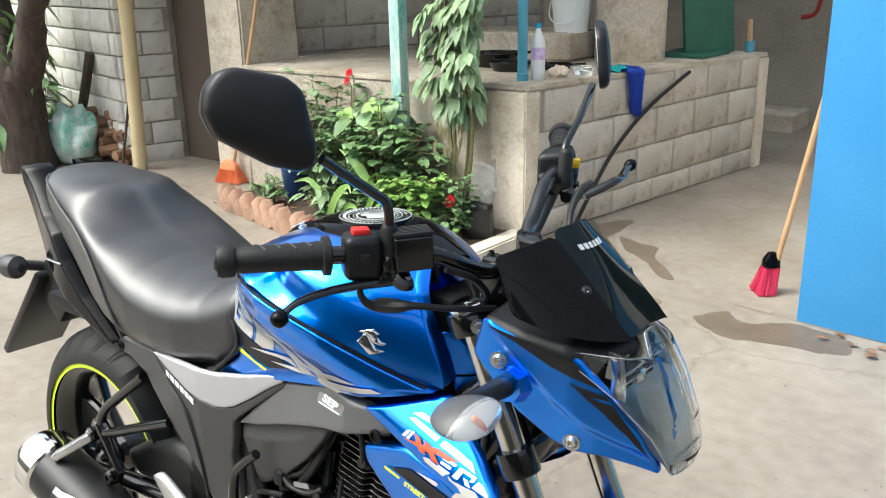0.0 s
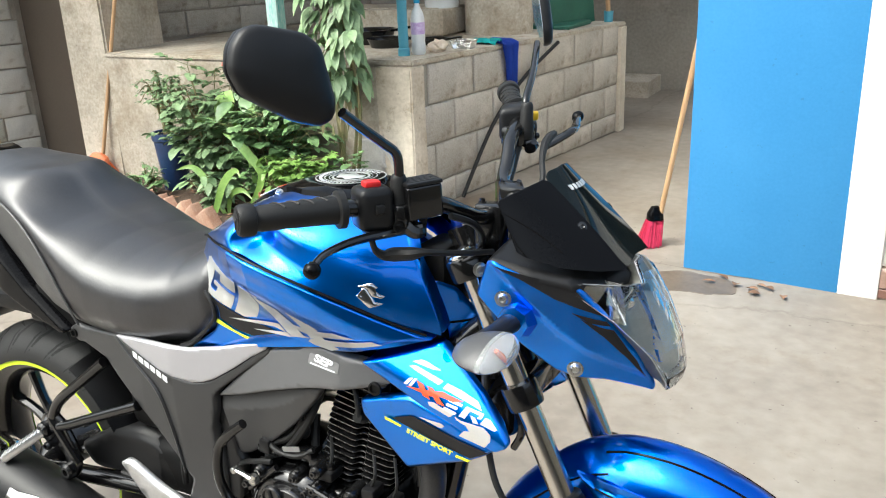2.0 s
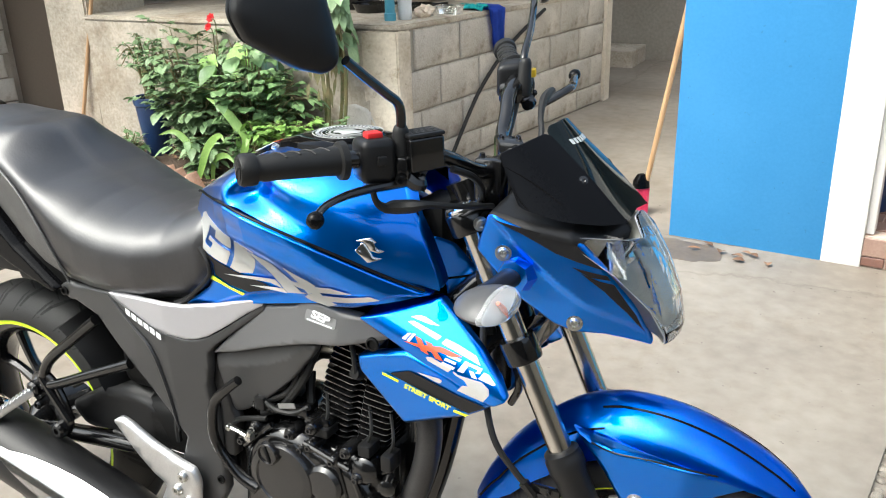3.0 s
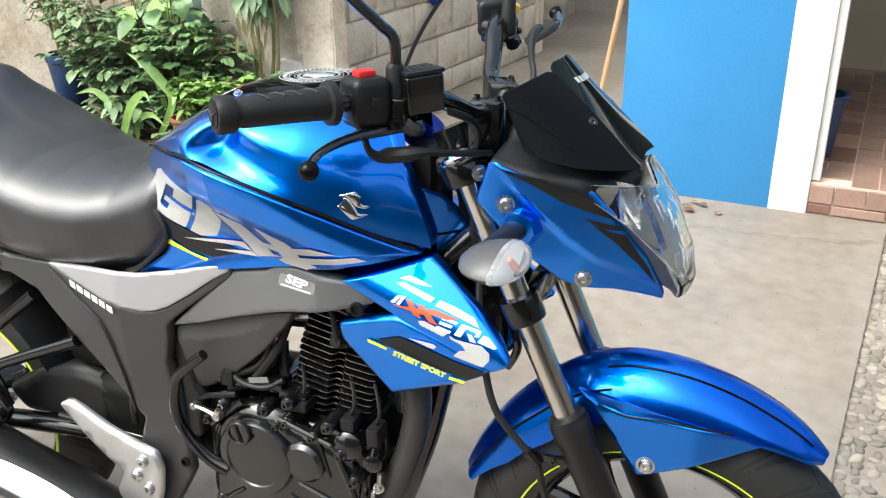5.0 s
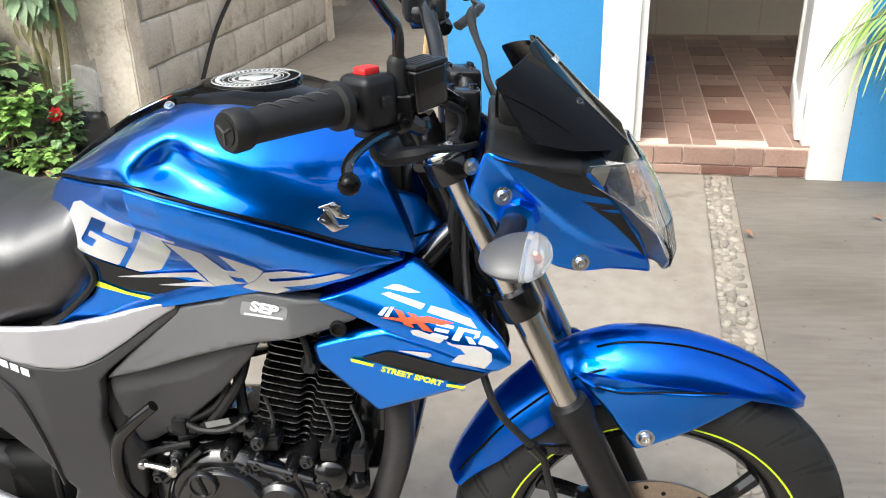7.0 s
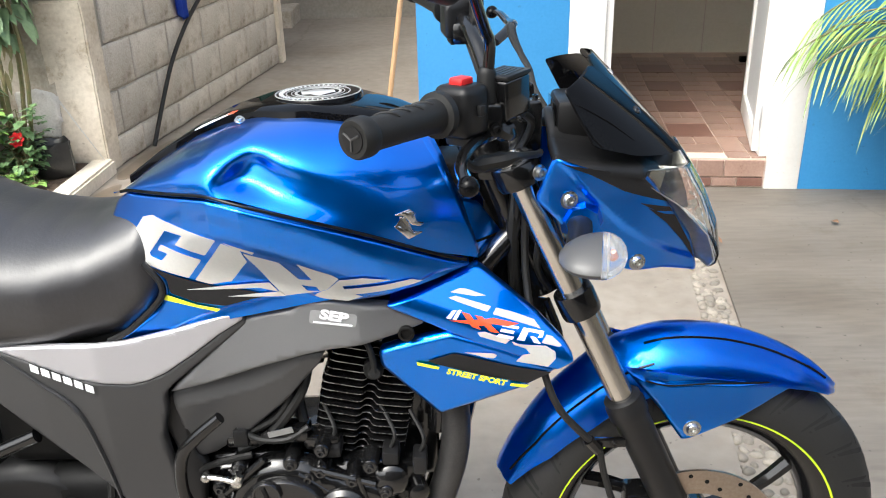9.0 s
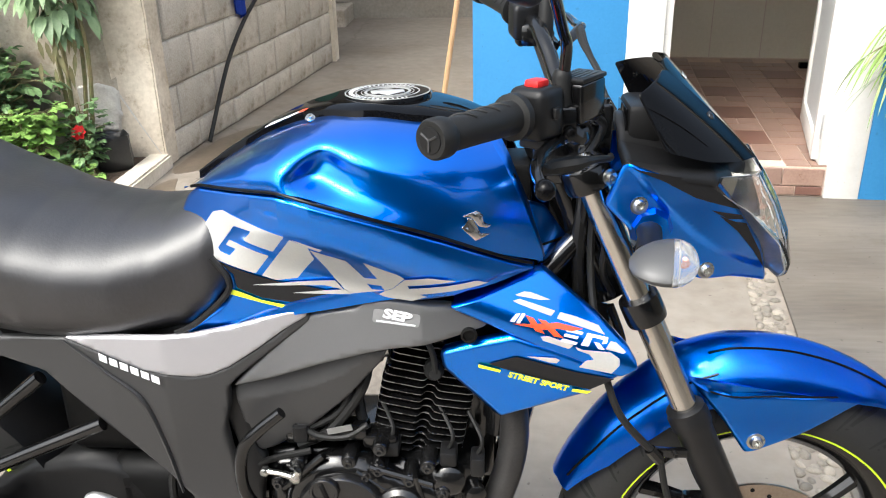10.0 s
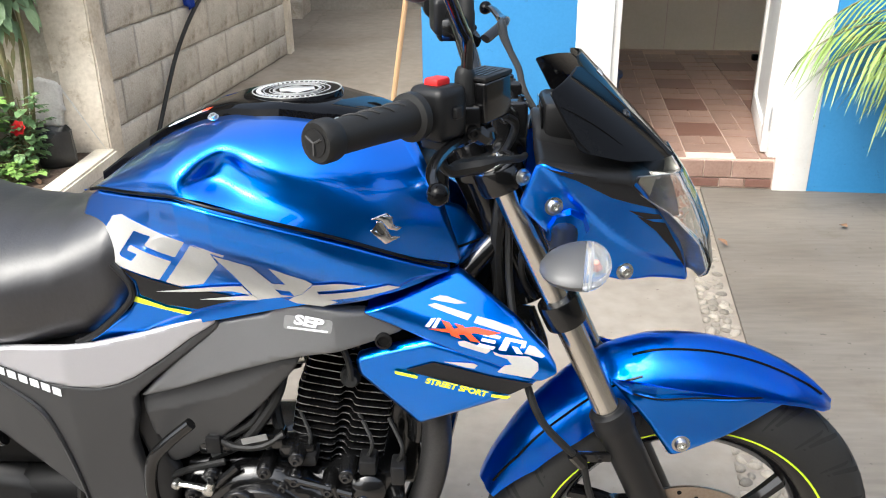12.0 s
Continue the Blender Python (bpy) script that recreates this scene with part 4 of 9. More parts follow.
def build_seat():
    # x, top, widest half, height of the widest, bottom half, bottom
    rows = [(-0.115, 0.945, 0.035, 0.930, 0.03, 0.905), (-0.09, 0.962, 0.068, 0.940, 0.06, 0.89), (-0.04, 0.968, 0.100, 0.935, 0.095, 0.865), (0.04, 0.958, 0.122, 0.915, 0.122, 0.830),
            (0.12, 0.938, 0.138, 0.890, 0.140, 0.785), (0.17, 0.914, 0.147, 0.868, 0.150, 0.750), (0.22, 0.888, 0.156, 0.835, 0.156, 0.722), (0.27, 0.869, 0.163, 0.800, 0.155, 0.702),
            (0.32, 0.846, 0.165, 0.775, 0.150, 0.690), (0.38, 0.832, 0.161, 0.760, 0.145, 0.684), (0.44, 0.828, 0.152, 0.755, 0.138, 0.684), (0.49, 0.834, 0.138, 0.760, 0.128, 0.690),
            (0.530, 0.850, 0.128, 0.772, 0.124, 0.697), (0.562, 0.864, 0.120, 0.785, 0.118, 0.722), (0.584, 0.868, 0.108, 0.790, 0.106, 0.750)]
    arr = np.array(rows)
    xs = np.concatenate([np.linspace(-0.115, -0.04, 8), np.linspace(-0.03, 0.584, 110)])
    loops, sides = [], []
    for x in xs:
        zt, ym, zm, yb, zb = [float(np.interp(x, arr[:, 0], arr[:, k])) for k in range(1, 6)]
        half = []
        for j in range(13):
            a = j / 12 * math.pi / 2
            y, z = ym * math.sin(a) ** 0.84, zm + (zt - zm) * math.cos(a) ** 0.93
            half.append((y, z))
        for j in range(1, 7):
            t = j / 6
            half.append((ym + (yb - ym) * t * t - 0.012 * t ** 4, zm + (zb - zm) * t))
        # a hollow where the rider's thighs lie, and the raised front lip of the pillion part
        def lip(y):
            d = x - 0.150 + 0.085 * (y / ym) ** 2
            return 0.016 * math.exp(-(d / (0.024 if d > 0 else 0.055)) ** 2) - 0.014 * math.exp(-((d - 0.085) / 0.060) ** 2)
        half = [(y, z + lip(y) * (1 - (y / ym) ** 4) if z > zm else z) for y, z in half]
        sides.append((float(x), half))
        loops.append([(float(x), -y, z) for y, z in half] + [(float(x), y, z) for y, z in reversed(half)])
    bm = bmesh.new()
    skin(bm, loops)
    seat = part("seat", bm, SEAT_VINYL, bike, "black vinyl stepped seat with a pillion part", smooth=70)
    # grained side band below the piping
    edge = [(-0.095, 0.948), (-0.04, 0.943), (0.05, 0.914), (0.13, 0.884), (0.19, 0.845), (0.24, 0.790), (0.275, 0.730), (0.29, 0.697)]
    for sgn in (1, -1):
        bm = bmesh.new()
        rows2 = []
        for x, half in sides:
            if not -0.09 < x < 0.288:
                continue
            zb, zp = half[-1][1] + 0.004, lerp_at(edge, x)
            zs = [h[1] for h in reversed(half)]
            ys = [h[0] for h in reversed(half)]
            row = []
            for j in range(9):
                z = zb + (max(zp, zb + 0.002) - zb) * j / 8
                row.append((x, -sgn * (float(np.interp(z, zs, ys)) + 0.0016), z))
            rows2.append(row)
        skin(bm, rows2, closed=False, caps=False)
        bmesh.ops.recalc_face_normals(bm, faces=bm.faces)
        part("seat_side", bm, SEAT_SIDE, seat, "grained black vinyl side band", smooth=80)
    # piping along the side of the pillion part
    for sgn in (1, -1):
        bm = bmesh.new()
        tube(bm, [(-0.095, -0.062 * sgn, 0.948), (-0.04, -0.098 * sgn, 0.943), (0.05, -0.126 * sgn, 0.914), (0.13, -0.142 * sgn, 0.884), (0.19, -0.1535 * sgn, 0.845), (0.24, -0.1615 * sgn, 0.790), (0.275, -0.160 * sgn, 0.730), (0.29, -0.156 * sgn, 0.697)], 0.0024, 6, 6)
        part("piping", bm, SEAT_SIDE, seat)
    bm = bmesh.new()
    tube(bm, [(0.572, -0.120, 0.795), (0.592, -0.124, 0.768), (0.588, -0.126, 0.745), (0.545, -0.128, 0.705), (0.515, -0.130, 0.690)], 0.0042, 8, 6)
    part("front_trim", bm, MATT_BLACK, seat)
    bm = bmesh.new()
    box(bm, -0.08, 0.56, -0.11, 0.11, 0.665, 0.700, 0.01)
    box(bm, 0.10, 0.30, -0.12, 0.12, 0.66, 0.74, 0.01)
    part("seat_pan", bm, BLACK_AND_SHADE, seat)


build_seat()


def side_panel(name, outline, surface, material, label="", thick=0.018, roll=0.0028, step=0.007, r=0.006, both=True, smooth=45):
    bm = sheet(rounded(outline, r), lambda a, b: (a, surface(a, b), b), (0, thick, 0), step, roll)
    other = flipped(bm)
    ob = part(name, bm, material, bike, label, smooth=smooth)
    if both:
        part(name, other, material, bike, smooth=smooth)
    else:
        other.free()
    return ob


SWEEP = [(0.5910, 0.5824), (0.6350, 0.5906), (0.6987, 0.6080), (0.7384, 0.6281), (0.7701, 0.6527)]


def build_side_covers():
    # dark grey frame cover with the long leg towards the foot rest
    frame_y = lambda x, z: lerp_at([(0.22, -0.126), (0.35, -0.138), (0.42, -0.1435), (0.5, -0.1445), (0.56, -0.134), (0.69, -0.113)], x) + 0.010 * smoothstep(0.62, 0.45, z)
    cover = side_panel("frame_cover", [(0.215, 0.664), (0.245, 0.682), (0.2701, 0.6798), (0.3637, 0.6842), (0.4150, 0.6636), (0.4662, 0.6404), (0.5038, 0.6324), (0.5361, 0.6273), (0.5586, 0.6308), (0.5817, 0.6396), (0.6210, 0.6643), (0.6564, 0.6899), (0.6915, 0.7161), (0.6928, 0.7029), (0.6551, 0.6740), (0.6194, 0.6465), (0.5895, 0.6225), (0.5760, 0.6076), (0.5741, 0.5785), (0.5647, 0.5410), (0.5672, 0.5013), (0.5748, 0.4512), (0.580, 0.330), (0.540, 0.255), (0.500, 0.262), (0.488, 0.360), (0.5094, 0.4281), (0.4781, 0.4691), (0.4333, 0.5198), (0.3853, 0.5699), (0.3270, 0.6318), (0.2636, 0.6509), (0.250, 0.648)], frame_y, GREY_PLASTIC, "dark grey plastic frame cover", roll=0.002, r=0.005)
    # a raised rib that follows its rear edge
    bm = bmesh.new()
    tube(bm, [(x, frame_y(x, z) - 0.0005, z) for x, z in [(0.3632, 0.6816), (0.4183, 0.6355), (0.4594, 0.5962), (0.4794, 0.5266), (0.4947, 0.4386)]], [0.002, 0.004, 0.006, 0.005, 0.003], 6, 6, flat=0.6)
    part("cover_rib", bm, GREY_PLASTIC, cover)
    silver = side_panel("silver_panel", [(0.3654, 0.6864), (0.4362, 0.6900), (0.5337, 0.6909), (0.5997, 0.7014), (0.6428, 0.7119), (0.6895, 0.7223), (0.6894, 0.7107), (0.6572, 0.6919), (0.6219, 0.6664), (0.5826, 0.6417), (0.5596, 0.6330), (0.5372, 0.6295), (0.5050, 0.6346), (0.4676, 0.6427), (0.4166, 0.6659)],
                        lambda x, z: frame_y(x, z) - 0.0025, SILVER_PLASTIC, "silver grey plastic panel under the seat", roll=0.0016, r=0.003, thick=0.010)
    def on_frame(x, z):
        return frame_y(x, z) - 0.0045
    # maker's mark as a row of plain white bars
    for k in range(6):
        x = 0.4135 + 0.0136 * k
        z = 0.6620 - 0.0060 * k
        decal([(x, z + 0.0062), (x + 0.0105, z + 0.0016), (x + 0.0105, z - 0.0092), (x, z - 0.0046)], on_frame, WHITE_DECAL, cover, "mark_bar", 0.0018, r=0.001)
    for c in ((0.239, 0.663), (0.572, 0.352)):
        bm = bmesh.new()
        lathe(bm, [(0.0085, 0), (0.0085, 0.003), (0.006, 0.0035), (0.0055, 0.0)], (c[0], frame_y(*c) - 0.001, c[1]), (0, -1, 0), 14)
        part("grommet", bm, BLACK_AND_SHADE, cover)
    # airbox cover: upper gunmetal arm and lower grey body
    arm_y = lambda x, z: -0.117 - 0.12 * (x - 0.781) + 0.27 * (z - 0.724) + 0.6 * max(z - 0.736, 0) + 0.30 * max(x - 0.845, 0)
    arm = side_panel("air_cleaner_arm", [(0.5818, 0.6074), (0.6299, 0.6557), (0.6704, 0.6906), (0.6958, 0.7115), (0.7331, 0.7183), (0.7547, 0.7226), (0.7752, 0.7379), (0.8243, 0.7343), (0.8835, 0.7273), (0.9272, 0.7132), (0.9288, 0.7012), (0.8982, 0.6920), (0.8540, 0.6816), (0.8015, 0.6727), (0.7710, 0.6654), (0.7010, 0.6446), (0.6372, 0.6224)],
                     arm_y, AIRBOX_GREY, "gunmetal grey side cover arm", roll=0.0025, step=0.008)
    side_panel("air_cleaner_top", [(0.6864, 0.7136), (0.6921, 0.7286), (0.7332, 0.7341), (0.7635, 0.7386), (0.7783, 0.7356), (0.7533, 0.7164), (0.7087, 0.7057)], lambda x, z: -0.108, GREY_PLASTIC, roll=0.003)
    side_panel("air_cleaner_body", [(0.5807, 0.6023), (0.6374, 0.6220), (0.7008, 0.6433), (0.7625, 0.6582), (0.7959, 0.6639), (0.7861, 0.6451), (0.7355, 0.5857), (0.6812, 0.5365), (0.6260, 0.4977), (0.6051, 0.4904), (0.5916, 0.5088), (0.5867, 0.5549)],
               lambda x, z: -0.1185 + 0.22 * max(z - lerp_at(SWEEP, x), 0) + 0.16 * max(lerp_at(SWEEP, x) - z, 0), GREY_PLASTIC, "dark grey air cleaner cover", roll=0.002, step=0.006)
    side_panel("cover_edge", [(0.560, 0.592), (0.590, 0.600), (0.600, 0.500), (0.612, 0.480), (0.600, 0.400), (0.575, 0.400), (0.575, 0.510), (0.560, 0.560)], lambda x, z: -0.112, MATT_BLACK, roll=0.003)
    # engine badge: a silver plate with lettering
    plate = decal([(0.7803, 0.7244), (0.8426, 0.7201), (0.8403, 0.7036), (0.7778, 0.7071)], arm_y, BADGE_GREY, arm, "badge_plate", 0.0012, "small silver badge plate", r=0.004)
    lettering("SEP", 0.0165, 0.2, lambda a, b: (0.8105 + a * 1.5, arm_y(0.8105 + a * 1.5, 0.7185 + b - 0.19 * a) - 0.0046, 0.7185 + b - 0.19 * a), WHITE_DECAL, "badge_lettering", plate)
    decal([(0.7840, 0.7109), (0.8360, 0.7078), (0.8359, 0.7056), (0.7839, 0.7087)], arm_y, WHITE_DECAL, plate, "badge_bar", 0.0030, r=0.0005)
    bm = bmesh.new()
    lathe(bm, [(0.011, 0), (0.011, 0.004), (0.008, 0.005), (0.0075, 0.001)], (0.905, arm_y(0.905, 0.69) - 0.001, 0.692), (0, -1, 0), 14)
    part("grommet", bm, BLACK_AND_SHADE, arm)


build_side_covers()


def build_shroud():
    def soft_max(a, b, k):
        h = max(k - abs(a - b), 0) / k
        return max(a, b) + h * h * k * 0.25

    def up(x, z):
        return soft_max(-0.084 + 0.22 * (x - 1.0) + 0.64 * (z - 0.769), -0.115 - 0.063 * (x - 0.868) - 0.10 * (z - 0.654), 0.010)
    lo = lambda x, z: up(x, z) + 0.0012
    upper = side_panel("radiator_shroud", [(0.8802, 0.7298), (0.9410, 0.7506), (0.9978, 0.7686), (1.0044, 0.7667), (1.0432, 0.7357), (1.0756, 0.7090), (1.1113, 0.6740), (1.1239, 0.6529), (1.1238, 0.6469), (1.1034, 0.6339), (1.0701, 0.6472), (1.0333, 0.6632), (0.9968, 0.6755), (0.9621, 0.6912), (0.9177, 0.7119), (0.8857, 0.7256)],
                       up, BLUE, "blue metallic tank shroud with racing graphics", thick=0.014, roll=0.003, step=0.004)
    lower = side_panel("shroud_scoop", [(0.8658, 0.6541), (0.8694, 0.6613), (0.9154, 0.6764), (0.9620, 0.6894), (0.9969, 0.6790), (1.0334, 0.6667), (1.0701, 0.6508), (1.1055, 0.6366), (1.0887, 0.6230), (1.0550, 0.6017), (0.9482, 0.5566), (0.9429, 0.5585), (0.9100, 0.5917), (0.8686, 0.6333)],
                       lo, BLUE, "lower blue scoop of the tank shroud", thick=0.014, roll=0.008, step=0.004)
    for sgn in (1, -1):
        bm = bmesh.new()
        rows = []
        for k in range(13):
            t = k / 12
            x, z = 0.884 + 0.116 * t, 0.7300 + 0.0390 * t
            y = up(x, z) + 0.002
            inner = -0.072 - 0.006 * math.sin(math.pi * t)
            rows.append([(x, sgn * (y + (inner - y) * u), z + 0.006 * math.sin(math.pi * u * 0.5) - 0.002) for u in (0, 0.1, 0.3, 0.6, 1.0)])
        skin(bm, rows, closed=False, caps=False)
        bmesh.ops.solidify(bm, geom=bm.faces[:], thickness=0.003)
        part("shroud_top", bm, BLUE, upper, smooth=40)
    # racing graphics: slanted blocks and crossed bars
    for pts in ([(0.9637, 0.7429), (0.9757, 0.7460), (0.9847, 0.7446), (1.0099, 0.7348), (0.9964, 0.7354)],
                [(0.9611, 0.7368), (0.9701, 0.7382), (1.0164, 0.7221), (1.0108, 0.7168), (0.9723, 0.7316)],
                [(1.0182, 0.7135), (1.0230, 0.7201), (1.0440, 0.7138), (1.0725, 0.7025), (1.0811, 0.6914), (1.0585, 0.6995)],
                [(0.9979, 0.6924), (1.0069, 0.6936), (1.0402, 0.6811), (1.0341, 0.6761), (1.0007, 0.6869)],
                [(1.0426, 0.6791), (1.0515, 0.6749), (1.0878, 0.6712), (1.0997, 0.6630), (1.1002, 0.6536), (1.0906, 0.6410), (1.0483, 0.6487), (1.0574, 0.6592), (1.0670, 0.6610), (1.0605, 0.6691), (1.0455, 0.6745)],
                [(1.0884, 0.6837), (1.0959, 0.6816), (1.1085, 0.6705), (1.1045, 0.6688), (1.0818, 0.6753)]):
        decal(pts, up, SILVER_DECAL, upper, lift=0.0018, r=0.0008)
    decal([(0.9803, 0.6613), (1.0182, 0.6603), (1.0235, 0.6574), (1.0195, 0.6526), (1.0119, 0.6530)], lo, SILVER_DECAL, lower, lift=0.0024, r=0.0008)
    for pts in ([(0.9655, 0.7223), (0.9714, 0.7225), (0.9633, 0.7124), (0.9574, 0.7136)],
                [(0.9732, 0.7224), (0.9780, 0.7219), (0.9704, 0.7105), (0.9657, 0.7116)],
                [(1.0313, 0.7024), (1.0529, 0.6965), (1.0509, 0.6937), (1.0300, 0.6990)],
                [(1.0290, 0.6964), (1.0466, 0.6921), (1.0447, 0.6890), (1.0273, 0.6932)],
                [(1.0261, 0.6904), (1.0458, 0.6850), (1.0427, 0.6819), (1.0218, 0.6870)],
                [(1.0583, 0.6952), (1.0855, 0.6884), (1.0833, 0.6820), (1.0766, 0.6817), (1.0793, 0.6860), (1.0648, 0.6901), (1.0589, 0.6797), (1.0493, 0.6815)],
                [(1.0664, 0.6848), (1.0736, 0.6830), (1.0806, 0.6748), (1.0721, 0.6761)]):
        decal(pts, up, WHITE_DECAL, upper, "graphic_block", 0.0026, r=0.0006)
    for pts, h in (([(0.9779, 0.7203), (0.9882, 0.7167), (1.0026, 0.6972), (0.9907, 0.7012)], 0.0034), ([(0.9612, 0.7104), (0.9925, 0.7094), (1.0195, 0.7095), (1.0525, 0.7001), (1.0372, 0.6987), (1.0193, 0.7027), (1.0012, 0.7020)], 0.0030), ([(0.9942, 0.7153), (1.0046, 0.7124), (1.0264, 0.6916), (1.0144, 0.6938)], 0.0034)):
        decal(pts, up, RED_DECAL, upper, "graphic_block", h, r=0.0005)
    decal([(0.9306, 0.6463), (0.9665, 0.6592), (0.9755, 0.6573), (1.0451, 0.6398), (1.0953, 0.6318), (1.0648, 0.6139), (1.0051, 0.6249), (0.9472, 0.6408)], lo, BLACK_DECAL, lower, label="black sticker band", lift=0.0022)
    decal([(0.9167, 0.6455), (0.9471, 0.6382), (0.9454, 0.6344), (0.9170, 0.6407)], lo, YELLOW_DECAL, lower, lift=0.0040, r=0.0005)
    decal([(1.0418, 0.6141), (1.0664, 0.6116), (1.0608, 0.6074), (1.0405, 0.6100)], lo, YELLOW_DECAL, lower, lift=0.0040, r=0.0005)
    lettering("STREET SPORT", 0.0120, 0.35, lambda a, b: (0.9951 + a, lo(0.9951 + a, 0.6237 + b - 0.230 * a) - 0.0050, 0.6237 + b - 0.230 * a), YELLOW_DECAL, "stripe_lettering", lower)
    # added near-black filler blocks for the shaded gap between tank, fork and shroud
    bm = bmesh.new()
    box(bm, 0.90, 1.02, -0.075, 0.075, 0.60, 0.735, 0.02)
    box(bm, 1.010, 1.085, -0.012, 0.012, 0.63, 0.84, 0.005)
    box(bm, 0.93, 0.985, -0.045, 0.045, 0.72, 0.90, 0.01)
    part("inner_duct", bm, BLACK_AND_SHADE, bike)
    # blue panel beside the steering head, crossed by a black seam
    face = lambda x, z: -0.067 + 0.75 * (x - 0.974)
    infill = side_panel("tank_infill", [(0.9752, 0.8564), (1.0026, 0.8424), (1.0336, 0.7930), (1.0299, 0.7677), (1.0214, 0.7437), (0.9959, 0.7527), (0.9918, 0.7884)], face, BLUE, "blue infill beside the steering head", thick=0.006, roll=0.002)
    for sgn in (1, -1):
        bm = bmesh.new()
        tube(bm, [(x, sgn * (face(x, z) - 0.0006), z) for x, z in ((0.990, 0.789), (1.012, 0.790), (1.033, 0.793))], 0.0018, 6, 3)
        part("infill_seam", bm, GLOSS_BLACK, infill)
    # recessed front face of the tank with its rubber plug
    inner = [(0.775, 0.996, -0.052), (0.800, 0.992, -0.056), (0.856, 0.976, -0.066), (0.890, 0.962, -0.072), (0.915, 0.952, -0.066), (0.95, 0.93, -0.03)]
    for sgn in (1, -1):
        rows = []
        for k in range(25):
            rim = tank_upper(1.0, 0.02 + 1.35 * k / 24)
            z = rim.z
            end = Vector((lerp_at([(a, b) for a, b, c in inner], z) + 0.004, lerp_at([(a, c) for a, b, c in inner], z), z + 0.002))
            rows.append([Vector((q.x, q.y * -sgn, q.z)) for q in (rim, rim.lerp(end, 0.15) + Vector((0.003, 0, 0)), rim.lerp(end, 0.5) + Vector((0.002, 0, 0)), end)])
        bm = bmesh.new()
        skin(bm, rows, closed=False, caps=False)
        bmesh.ops.recalc_face_normals(bm, faces=bm.faces)
        front = part("tank_front", bm, BLUE, bike, "recessed blue front face of the tank", smooth=60)
        bm = bmesh.new()
        lathe(bm, [(0.0095, -0.004), (0.0095, 0.002), (0.007, 0.003), (0.0062, 0.001), (0.003, 0.001), (0.0025, 0.003), (0, 0.003)], (0.955, -0.083 * sgn, 0.890), (0.45, -0.9 * sgn, 0.1), 18)
        part("rubber_plug", bm, GLOSS_BLACK, front)


build_shroud()
# ---- fork, wheels, headlamp, bars ----
def fork_x(z):
    return 1.324 - 0.45 * (z - 0.29)


FORK_AXIS = Vector((-0.45, 0, 1)).normalized()
AXLE_F, AXLE_R = Vector((1.327, 0, 0.290)), Vector((0.0, 0, 0.300))


